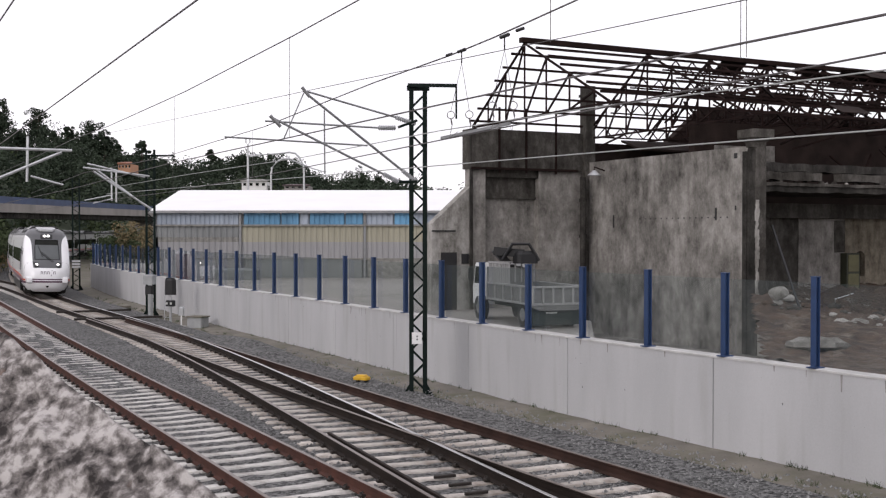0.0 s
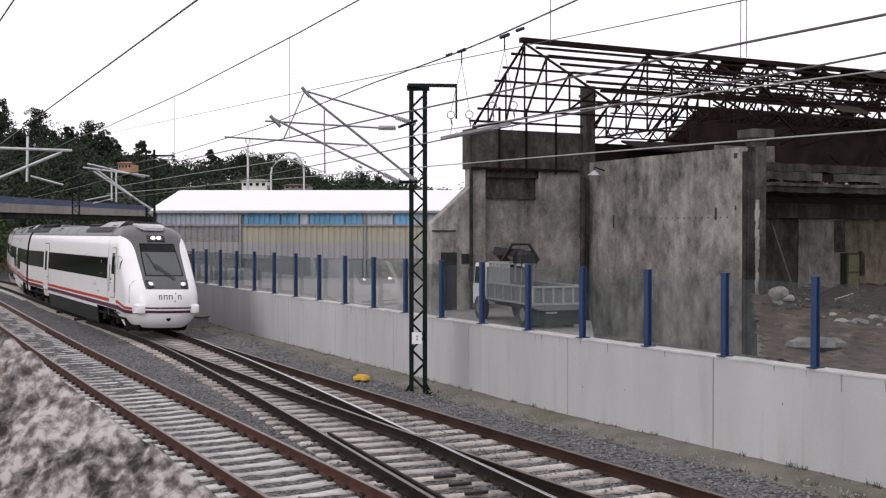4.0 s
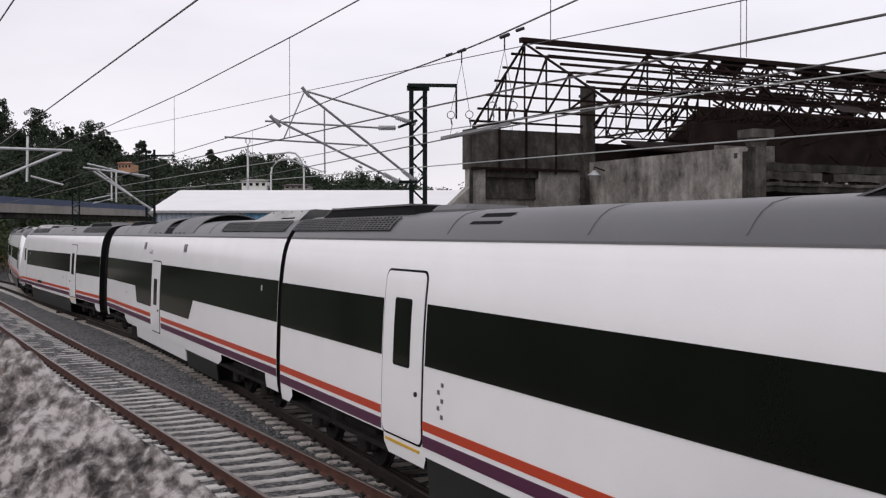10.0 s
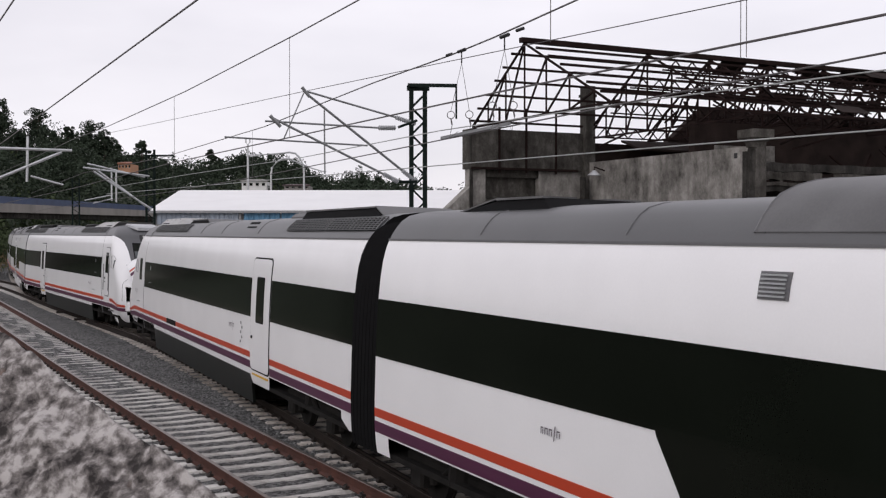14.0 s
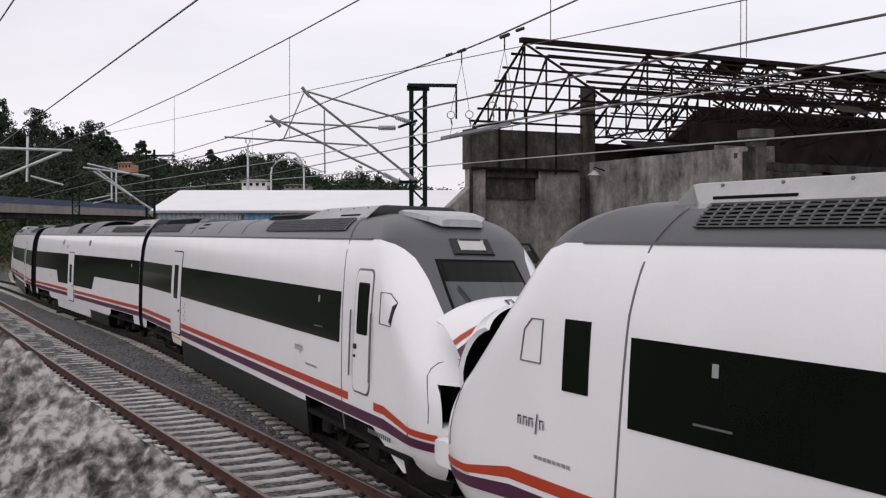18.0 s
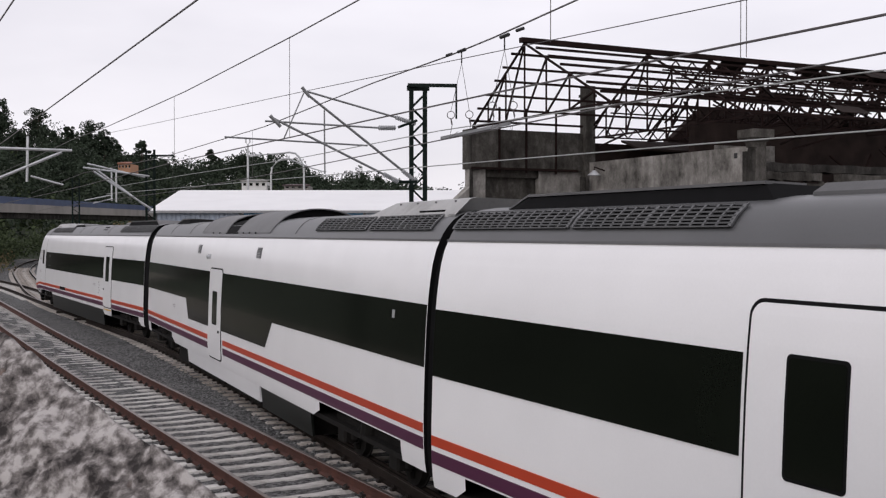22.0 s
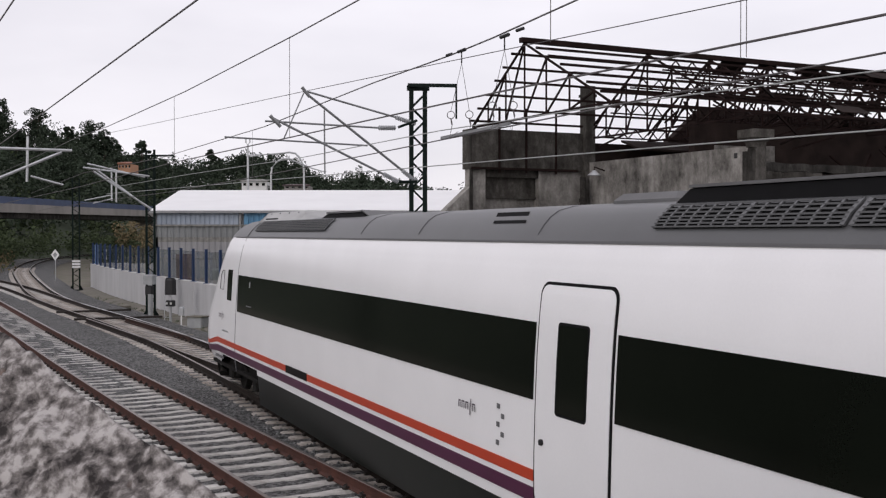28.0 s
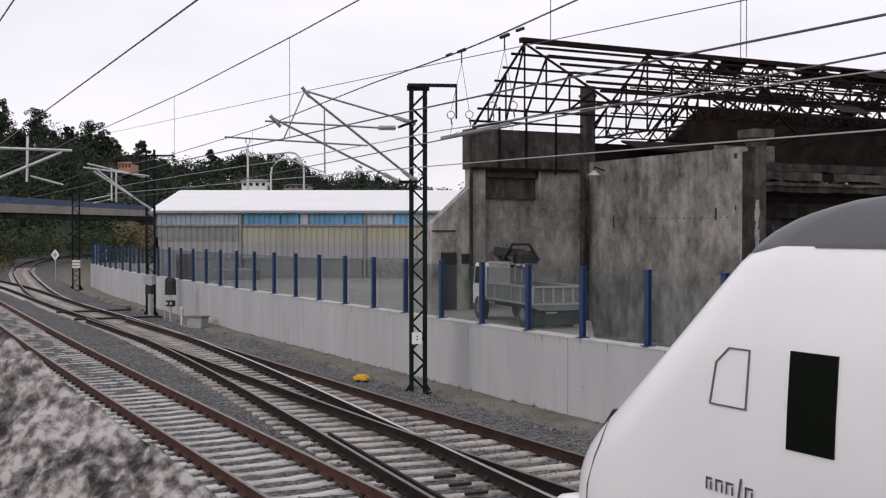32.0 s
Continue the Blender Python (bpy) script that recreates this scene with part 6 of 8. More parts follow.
part("front_slab", ragged_beam(5.05, 16, -8.95, -8.3, 5.2, 5.46, 1), M["ruindark"], hall, "sagging dark concrete slab over the open front")
part("slab_edge", ragged_beam(5.07, 16, -9.0, -8.9, 5.38, 5.47, 2, 0.03), M["ruinmid"], hall, "paler ragged edge of the slab")
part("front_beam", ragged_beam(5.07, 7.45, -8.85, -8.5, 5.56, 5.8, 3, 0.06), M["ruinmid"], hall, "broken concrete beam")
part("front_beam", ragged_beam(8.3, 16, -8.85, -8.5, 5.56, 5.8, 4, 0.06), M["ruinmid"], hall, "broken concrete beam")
part("front_beam", ragged_beam(5.07, 16, -8.4, -8.1, 5.85, 6.1, 5, 0.05), M["ruindark"], hall, "dark concrete beam")
rng = random.Random(17)
for k in range(34):
    w, r = rng.uniform(5.4, 13), rng.uniform(0.03, 0.09)
    part("slab_debris", Mesh().chamfer((-r, -r * 0.7, -r * 0.4), (r, r * 0.7, r * 0.6), r * 0.3, Matrix.Translation(H(w, rng.uniform(-8.85, -8.5), 5.5)) @ pose(0, 0, 0, rng.uniform(-20, 20), rng.uniform(-20, 20), rng.uniform(0, 180))), rng.choice((M["ruinpale"], M["ruinmid"], M["ruinmid"])), hall)
part("inner_beam", ragged_beam(5.1, 20, -6.45, -6.0, 4.47, 4.95, 6, 0.02), M["ruinmid"], hall, "long blotched inner beam")
part("ceiling_slab", hall_box(Mesh(), 5.1, 20, -8.3, -5.7, 5.2, 5.4), M["ruindark"], hall, "dark ceiling slab of the open bay")
part("inner_wall", hall_box(Mesh(), 5.07, 9.3, -6.0, -5.7, YARD_Z - 0.1, 4.47), M["ruinmid"], hall, "dark blotched inner wall")
part("inner_wall", hall_box(Mesh(), 9.3, 11.45, -6.03, -5.7, YARD_Z - 0.1, 4.47), M["ruin"], hall, "pale streaked inner wall")
NICHE = [(12.02, 2.45)] + [(12.25 + 0.235 * math.cos(a), 3.1 + 0.24 * math.sin(a)) for a in np.linspace(math.pi, 0, 9)] + [(12.48, 2.45)]
part("inner_wall", hall_box(Mesh(), 11.45, 12.0, -5.98, -5.7, YARD_Z - 0.1, 4.47), M["tanwall"], hall, "tan plastered inner wall")
part("inner_wall", hall_box(Mesh(), 12.5, 20, -5.98, -5.7, YARD_Z - 0.1, 4.47), M["tanwall"], hall, "tan plastered inner wall")
part("niche_base", hall_box(Mesh(), 12.0, 12.5, -5.98, -5.7, YARD_Z - 0.1, 2.45), M["tanwall"], hall)
top_ = [(12.0, 4.47), (12.0, 2.45)] + NICHE[:6] + [(12.25, 4.47)]
part("niche_arch", Mesh().prism([H(w, -5.98, z) for w, z in top_], (0, 0, 0), TX * 0.2), M["tanwall"], hall)
top_ = [(12.25, 4.47)] + NICHE[5:] + [(12.5, 2.45), (12.5, 4.47)]
part("niche_arch", Mesh().prism([H(w, -5.98, z) for w, z in top_], (0, 0, 0), TX * 0.2), M["tanwall"], hall)
part("niche_back", hall_box(Mesh(), 11.9, 12.6, -5.75, -5.62, 2.3, 3.5), M["ruinmid"], hall, "pale back of the arched niche")
part("stain_panel", hall_box(Mesh(), 10.95, 11.45, -6.045, -6.03, 3.3, 4.4), M["ruinmid"], hall, "dark blotched plaster")
# back walls coloured near black in place of the shade indoors
part("back_wall", hall_box(Mesh(), 5.2, 22, -5.6, -5.3, 5.4, 7.6), M["soot_and_shade"], hall, "back wall with indoor shade put into its dark colour")
part("back_wall", hall_box(Mesh(), 5.1, 22, 0.0, 0.4, YARD_Z - 0.1, 7.3), M["soot_and_shade"], hall, "back wall with indoor shade put into its dark colour")
for w0_, w1_, z0_, z1_ in ((6.0, 7.6, 6.35, 6.85), (8.0, 8.6, 6.3, 6.9)):
    part("back_patch", hall_box(Mesh(), w0_, w1_, -5.63, -5.6, z0_, z1_), M["ruin"], hall, "pale patch of bare wall")
cupb = tagged(empty("cupboard", Matrix.Translation(H(11.54, -6.2, YARD_Z + 0.1)) @ pose(0, 0, 0, 0, 0, 26.57)), "rusty olive metal cupboard standing in the ruin", "cupboard")
part("body", Mesh().chamfer((-0.31, -0.14, 0), (0.31, 0.16, 1.88), 0.015), M["olivedark"], cupb, "dark olive cupboard frame")
part("door", Mesh().chamfer((-0.25, -0.16, 0.62), (0.25, -0.13, 1.17), 0.01), M["olive"], cupb, "olive panel")
part("door", Mesh().chamfer((-0.25, -0.16, 1.25), (0.25, -0.13, 1.82), 0.01), M["olive"], cupb, "olive panel")
part("door", Mesh().chamfer((-0.25, -0.16, 0.05), (0.25, -0.13, 0.54), 0.01), M["olive"], cupb, "olive panel")
# lean-to at the far left
mb = Mesh()
mb.prism([H(-1.55, 0.1, YARD_Z - 0.1), H(0.0, 0.1, YARD_Z - 0.1), H(0.0, 0.1, 5.6), H(-1.48, 0.1, 4.3)], (0, 0, 0), TX * 0.4)
part("lean_to_wall", mb, M["ruinpale"], hall, "pale limewashed lean-to wall with sloping top")
mb = Mesh()
hall_box(mb, -1.15, -0.55, 0.06, 0.12, YARD_Z, 3.3)
hall_box(mb, -0.35, -0.08, 0.06, 0.12, 2.9, 3.25)
hall_box(mb, -1.5, -0.6, 0.05, 0.12, 4.02, 4.07)
part("lean_to_opening", mb, M["black"], hall, "dark doorway and small window")
mb = Mesh()
mb.tube([H(-0.05, -0.06, YARD_Z), H(-0.05, -0.06, 7.4)], 0.06, 8)
part("downpipe", mb, M["ruindark"], hall)

# roof: ridge runs along P; trusses lie in planes along T
RIDGE_T, RIDGE_Z, FAR_Z, NEAR_T, NEAR_Z = -3.5, 10.08, 7.75, -8.6, 7.5
roofp = empty("roof_frame")
roofp.parent = hall
roofp["label"] = "bare rusted steel roof frame without covering"


def roof_z(t):
    if t > RIDGE_T:
        return RIDGE_Z + (FAR_Z - RIDGE_Z) * (t - RIDGE_T) / (0 - RIDGE_T)
    return RIDGE_Z + (NEAR_Z - RIDGE_Z) * (t - RIDGE_T) / (NEAR_T - RIDGE_T)


mb = Mesh()
mb.bar(H(-0.1, RIDGE_T, RIDGE_Z + 0.05), H(34, RIDGE_T, RIDGE_Z + 0.05), 0.2, 0.16)
part("ridge_beam", mb, M["rusty"], roofp, "rusty ridge beam")
for t in (-2.95, -2.4, -1.85, -1.25, -0.65, -0.1, -4.2, -4.9, -5.6, -6.3, -7.0, -7.7, -8.5):
    mb = Mesh()
    w0 = -0.12 if t > RIDGE_T else 0.05
    mb.bar(H(w0, t, roof_z(t) + 0.06), H(34, t, roof_z(t) + 0.06), 0.06, 0.075)
    if t in (-2.4, -1.25, -0.1, -4.2, -4.9, -6.3, -7.7):
        # these are lattice girders: a lower chord and zigzag bars
        zl_ = roof_z(t) - 0.3
        mb.bar(H(max(w0, 5.0), t, zl_), H(33, t, zl_), 0.05)
        for k in range(40):
            a_ = 5.2 + k * 0.7
            mb.bar(H(a_, t, zl_), H(a_ + 0.35, t, zl_ + 0.34), 0.035)
            mb.bar(H(a_ + 0.35, t, zl_ + 0.34), H(a_ + 0.7, t, zl_), 0.035)
    part("purlin", mb, M["rusty"], roofp)
for k, w in enumerate((0.05, 4.9, 7.6, 10.3, 13, 16, 19, 22)):
    mb = Mesh()
    th = 0.06
    mb.bar(H(w, 0, FAR_Z - 0.05), H(w, RIDGE_T, RIDGE_Z - 0.05), th)
    mb.bar(H(w, RIDGE_T, RIDGE_Z - 0.05), H(w, NEAR_T, NEAR_Z - 0.05), th)
    lo = lambda t: FAR_Z - (0.1 if k == 0 else 0.3)
    ts = [0, -1.1, -2.3, -3.5, -4.8, -6.1, -7.4, -8.6]
    for a, b in zip(ts[:-1], ts[1:]):
        mb.bar(H(w, a, lo(a)), H(w, b, lo(b)), 0.065)
        mb.bar(H(w, b, lo(b)), H(w, b, roof_z(b) - 0.05), 0.055)
        mb.bar(H(w, a, lo(a)), H(w, b, roof_z(b) - 0.05), 0.05)
    part("truss", mb, M["rusty"], roofp, "riveted triangular roof truss")
# remains of dark roofing and hanging scrap further in
rng = random.Random(8)
for k_ in range(110):
    w = rng.uniform(7.5, 30)
    t = rng.uniform(-8.4, -0.2) if k_ % 2 else RIDGE_T + rng.uniform(-0.9, 0.35)
    if rng.random() * 16 > w - 3:
        continue
    l_, s_ = rng.uniform(0.5, 2.6), rng.uniform(0.25, 0.8)
    z = roof_z(t) + 0.13
    mb = Mesh()
    mb.prism([H(w, t, z), H(w + l_, t, z + rng.uniform(-0.15, 0.05)), H(w + l_, t + s_, roof_z(t + s_) + 0.12), H(w, t + s_, roof_z(t + s_) + 0.13)], (0, 0, 0), (0, 0, 0.02))
    part("roof_sheet", mb, M["soot_and_shade"], roofp, "scrap of sooty roof sheet")
for _ in range(80):
    w, t = rng.uniform(5.5, 22), rng.uniform(-8, -1)
    z = rng.uniform(6.6, 8.8)
    mb = Mesh()
    mb.bar(H(w, t, z), H(w + rng.uniform(-2.2, 2.2), t + rng.uniform(-1.5, 1.5), z + rng.uniform(-1.1, 0.6)), 0.06)
    part("scrap_bar", mb, M["rusty"], roofp, "hanging bent steel bar")
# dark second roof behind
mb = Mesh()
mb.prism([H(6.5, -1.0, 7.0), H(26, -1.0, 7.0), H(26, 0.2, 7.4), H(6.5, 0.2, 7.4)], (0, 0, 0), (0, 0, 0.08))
part("inner_gallery", mb, M["soot_and_shade"], roofp, "dark inner gallery roof")

# taller rear hall, its gable rusty and dark
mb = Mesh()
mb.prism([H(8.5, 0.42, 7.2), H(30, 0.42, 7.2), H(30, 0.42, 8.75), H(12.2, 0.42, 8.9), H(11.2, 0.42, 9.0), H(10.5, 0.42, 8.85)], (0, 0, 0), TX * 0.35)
part("rear_gable", mb, M["soot_and_shade"], hall, "dark rusty gable of the rear hall")
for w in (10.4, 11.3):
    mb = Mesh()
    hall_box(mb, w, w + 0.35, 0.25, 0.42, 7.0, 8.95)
    part("rear_pilaster", mb, M["soot_and_shade"], hall, "stained brown pilaster")
for k in range(9):
    w = 12.4 + k * 1.7
    mb = Mesh()
    mb.bar(H(w, -0.6, 7.6), H(w + 1.5, -0.6, 8.7), 0.06)
    mb.bar(H(w + 1.5, -0.6, 8.7), H(w + 1.7, -0.6, 7.6), 0.06)
    part("lattice_bar", mb, M["rusty"], roofp, "rusty lattice girder bars")
for z in (7.6, 8.1, 8.7):
    mb = Mesh()
    mb.bar(H(12.2, -0.62, z), H(32, -0.62, z), 0.09)
    part("lattice_chord", mb, M["rusty"], roofp, "rusty girder chord")

# ---- rubble in front of the open bay, dirty court before the side wall ----
def rubble_z(w, t):
    p = H(w, t, 0)
    rise = max(0.0, min(1.0, (t + 18.5) / 9))
    return YARD_Z + 0.12 + rise * 0.75 * (0.7 + 0.5 * noise.fractal((p.x * 0.6, p.y * 0.6, 0), 1, 2, 4)) + 0.09 * noise.fractal((p.x * 2.5, p.y * 2.5, 5), 1, 2, 4)


def sheet(name, label, category, material, w0, w1, t0, t1, keep, zf, nu, nv):
    idx, verts, faces = {}, [], []
    for i in range(nu + 1):
        for j in range(nv + 1):
            w, t = w0 + (w1 - w0) * i / nu, t0 + (t1 - t0) * j / nv
            p = H(w, t, 0)
            idx[i, j] = len(verts)
            verts.append((p.x, p.y, zf(w, t)))
    for i in range(nu):
        for j in range(nv):
            w, t = w0 + (w1 - w0) * (i + 0.5) / nu, t0 + (t1 - t0) * (j + 0.5) / nv
            if keep(w, t):
                faces.append((idx[i, j], idx[i + 1, j], idx[i + 1, j + 1], idx[i, j + 1]))
    return tagged(part(name, Mesh().add(verts, faces), material, smooth=True, angle=60), label, category, kind="structure")


sheet("rubble_heap", "dark earth and rubble heap before the open hall", "rubble", M["rubble"], -2.6, 17, -20, -5.9, lambda w, t: w > 4.5 + (t + 9) * 0.88 and not (w < 5.2 and t > -9), rubble_z, 120, 86)
sheet("court_floor", "stained grey concrete court before the ruined wall", "floor", M["ruin"], -2.6, 4.69, -17, -0.02, lambda w, t: H(w, t, 0).x > by_y(WALL_S, H(w, t, 0).y) + 0.25, lambda w, t: COURT_Z + 0.02 * noise.noise((w * 2, t * 2, 1)), 50, 70)

rng = random.Random(11)


def boulder(name, label, x, y, z, r, material):
    mb = Mesh()
    rings = []
    for k in range(7):
        ph = -math.pi / 2 + math.pi * k / 6
        rings.append([Vector((x, y, z)) + Vector((math.cos(a) * math.cos(ph) * r[0], math.sin(a) * math.cos(ph) * r[1], math.sin(ph) * r[2])) * (1 + 0.6 * noise.noise((math.cos(a) * 2 + x, math.sin(a) * 2, ph * 2))) for a in np.linspace(0, 2 * math.pi, 10, endpoint=False)])
    mb.loft(rings)
    return tagged(part(name, mb, material, smooth=True, angle=50), label, "stone")


boulder("boulder", "pale flat boulder at the edge of the rubble", 7.9, 22.6, 1.6, (0.7, 0.45, 0.17), M["ruin"])
boulder("boulder", "crumpled white bag of debris on the rubble", 9.25, 29.6, 2.3, (0.26, 0.18, 0.18), M["ruinpale"])
for k in range(150):
    w, t = rng.uniform(3.5, 9.5), rng.uniform(-15, -8.0)
    if w < 4.9 + (t + 9) * 0.88:
        continue
    p = H(w, t, 0)
    r = 0.035 + 0.15 * rng.random() ** 2.5
    boulder("rubble_stone", "small broken concrete lump on the rubble heap", p.x, p.y, rubble_z(w, t), (r * 1.4, r, r * 0.7), rng.choice((M["ruin"], M["ruinmid"], M["ruinpale"], M["rubble"], M["rubble"])))
tw = Mesh()
for k in range(320):
    w, t = rng.uniform(4.9, 9.0), rng.uniform(-13.0, -8.4)
    if w < 4.9 + (t + 9) * 0.88:
        continue
    z = rubble_z(w, t)
    tw.tube([H(w, t, z - 0.05), H(w + rng.uniform(-0.3, 0.3), t + rng.uniform(-0.3, 0.3), z + rng.uniform(0.05, 0.35)), H(w + rng.uniform(-0.7, 0.7), t + rng.uniform(-0.7, 0.7), z + rng.uniform(0.0, 0.45))], 0.009, 4)
tagged(part("twigs", tw, M["bark"]), "tangle of dark twigs and wire on the rubble", "twigs", kind="stuff")
beam = Mesh()
beam.bar(H(5.3, -8.99, 4.2), H(4.4, -11.0, 1.9), 0.05)
tagged(part("leaning_beam", beam, M["black"]), "thin black steel beam leaning against the hall", "beam")
fr = Mesh()
fr.tube([H(5.4, -11.4, 1.6), H(5.2, -11.5, 2.15), H(5.8, -11.6, 2.3)], 0.016, 6)
tagged(part("bent_tube", fr, M["galv"]), "bent pale metal tube sticking out of the rubble", "scrap")

# ================= long warehouse =================
WARE_FAR = 1.13   # the drawing below is laid out at 57 m; the hall stands this much further off and larger
ware = tagged(empty("warehouse", Matrix.Translation((0, 0, EYE_Z * (1 - WARE_FAR))) @ Matrix.Scale(WARE_FAR, 4)), "long low warehouse with white roof and grey corrugated walls", "building")
WY, WX0, WX1 = 57.0, -15.3, 6.0


def corrugated(mb, x0, x1, y, z0, z1, pitch=0.3, depth=0.05):
    n = max(1, int((x1 - x0) / pitch))
    v, f = [], []
    xs = []
    for i in range(n):
        a = x0 + (x1 - x0) * i / n
        w = (x1 - x0) / n
        xs += [(a, 0), (a + w * 0.35, 0), (a + w * 0.5, -depth), (a + w * 0.85, -depth)]
    xs.append((x1, 0))
    for x, d in xs:
        v += [(x, y + d, z0), (x, y + d, z1)]
    f = [(2 * i, 2 * i + 2, 2 * i + 3, 2 * i + 1) for i in range(len(xs) - 1)]
    return mb.add(v, f)


mb = Mesh()
mb.box((WX0 + 0.1, WY + 0.1, YARD_Z - 0.1), (WX1, WY + 14, 5.0))
part("core_wall", mb, M["sheet"], ware)
splits = (-15.3, -10.75, -4.15, 2.0, 6.0)
for k in range(4):
    a, b = splits[k] + 0.06, splits[k + 1] - 0.06
    part("wall_sheet", corrugated(Mesh(), a, b, WY, 2.62, 3.5), M["sheet"], ware, "grey corrugated sheet")
    part("wall_sheet", corrugated(Mesh(), a, b, WY, 3.5, 4.36), M["stonewall"] if k == 0 else M["sheetyellow"], ware, "yellowed translucent corrugated sheet")
    if k == 0:
        part("wall_sheet", corrugated(Mesh(), a, b, WY - 0.02, 3.75, 4.4), M["shutter"], ware, "dull dark sheet patch")
    mb = Mesh()
    mb.box((splits[k] - 0.06, WY - 0.12, YARD_Z), (splits[k] + 0.06, WY + 0.1, 5.15))
    part("wall_post", mb, M["greysteel"], ware)
for a, b, m in ((-15.2, -10.8, "sheetpale"), (-10.6, -8.6, "sheetblue"), (-8.6, -7.6, "sheetblue"), (-7.6, -7.1, "sheetpale"), (-7.1, -5.2, "sheetblue"), (-5.2, -4.2, "sheetblue"), (-4.1, -2.6, "sheetpale"), (-2.6, -1.6, "sheetblue"), (-1.6, 2, "sheetpale"), (2, 6, "sheetpale")):
    part("clerestory_sheet", corrugated(Mesh(), a + 0.03, b - 0.03, WY - 0.01, 4.42, 5.1, 0.25), M[m], ware, "bluish clerestory sheet")
for a, b, m in ((-15.1, -10.9, "sheet"), (-10.5, -4.3, "shutter"), (-4.0, 1.8, "stonewall"), (2.1, 6, "stonewall")):
    mb = Mesh()
    mb.box((a, WY - 0.06, YARD_Z - 0.05), (b, WY + 0.1, 2.6))
    part("lower_wall", mb, M[m], ware, "dull grey lower wall")
mb = Mesh()
mb.box((WX0, WY - 0.16, 4.34), (WX1, WY, 4.43))
mb.box((WX0, WY - 0.1, 2.58), (WX1, WY, 2.64))
part("girt_rail", mb, M["stonewall"], ware)
mb = Mesh()
mb.prism([(WX0 - 0.2, WY - 0.35, 5.12), (WX1, WY - 0.35, 5.12), (WX1, WY + 9.5, 6.55), (WX0 - 1.0, WY + 9.5, 6.55)], (0, 0, 0), (0, 0, 0.08))
mb.prism([(WX0 - 1.0, WY + 9.5, 6.55), (WX1, WY + 9.5, 6.55), (WX1, WY + 19, 5.12), (WX0 - 1.8, WY + 19, 5.12)], (0, 0, 0), (0, 0, 0.08))
part("roof", mb, M["roofwhite"], ware, "white sheet roof")
mb = Mesh()
mb.box((WX0 - 0.2, WY - 0.4, 5.03), (WX1, WY - 0.3, 5.15))
part("gutter", mb, M["greysteel"], ware)
mb = Mesh()
mb.prism([(WX0, WY, YARD_Z), (WX0 - 1.6, WY + 18, YARD_Z), (WX0 - 1.6, WY + 18, 5.1), (WX0 - 0.8, WY + 9.5, 6.5), (WX0, WY, 5.1)], (0, 0, 0), (0.2, 0, 0))
part("gable_wall", mb, M["sheet"], ware)
# things standing in the yard by the warehouse
mb = Mesh()
mb.box((-15.3, 61.5, YARD_Z), (-14.45, 62.1, 2.77))
tagged(part("container", mb, M["binbrown"]), "faded purple-brown steel bin by the warehouse", "container")
mb = Mesh()
mb.chamfer((-13.2, 61.0, YARD_Z), (-10.6, 62.2, 1.95), 0.1)
tagged(part("crate_stack", mb, M["shutter"]), "dull grey stack of crates by the warehouse", "crates")

# ================= truck =================
truck = tagged(empty("truck"), "white flatbed truck with grey drop sides and black loading crane", "truck")
TRK = pose(2.6, 31.65, YARD_Z, 0, 0, 110) @ Matrix.Diagonal((0.75, 0.75, 0.85, 1))   # x forward, away from the eye
tm = lambda a, b, mb, c=0.0: mb.chamfer(a, b, c, TRK) if c else mb.box(a, b, TRK)
mb = Mesh()
poly = [(2.6, 0.55), (3.65, 0.55), (3.7, 1.15), (3.58, 1.35), (3.4, 1.98), (3.3, 2.06), (2.65, 2.06)]
mb.prism([TRK @ Vector((x, -1.0, z)) for x, z in poly], (0, 0, 0), TRK.to_3x3() @ Vector((0, 2.0, 0)))
cabm = part("cab", mb, M["truckwhite"], truck, "white truck cab")
mb = Mesh()
for sy in (-1.012, 1.0):
    mb.prism([TRK @ Vector((x, sy, z)) for x, z in ((2.85, 1.3), (3.5, 1.3), (3.34, 1.92), (2.85, 1.92))], (0, 0, 0), TRK.to_3x3() @ Vector((0, 0.012, 0)))
mb.prism([TRK @ Vector((2.595, y, z)) for y, z in ((-0.8, 1.35), (0.8, 1.35), (0.8, 1.92), (-0.8, 1.92))], (0, 0, 0), TRK.to_3x3() @ Vector((0.01, 0, 0)))
part("cab_window", mb, M["trainglass"], cabm, "dark side window")
mb = Mesh()
tm((3.5, 1.05, 1.4), (3.58, 1.25, 1.85), mb)
tm((3.5, -1.25, 1.4), (3.58, -1.05, 1.85), mb)
part("mirror", mb, M["black"], cabm)
mb = Mesh()
tm((-2.4, -0.45, 0.55), (3.5, 0.45, 0.75), mb)
tm((-2.35, -1.05, 0.72), (2.35, 1.05, 0.86), mb)
part("chassis", mb, M["black"], truck)
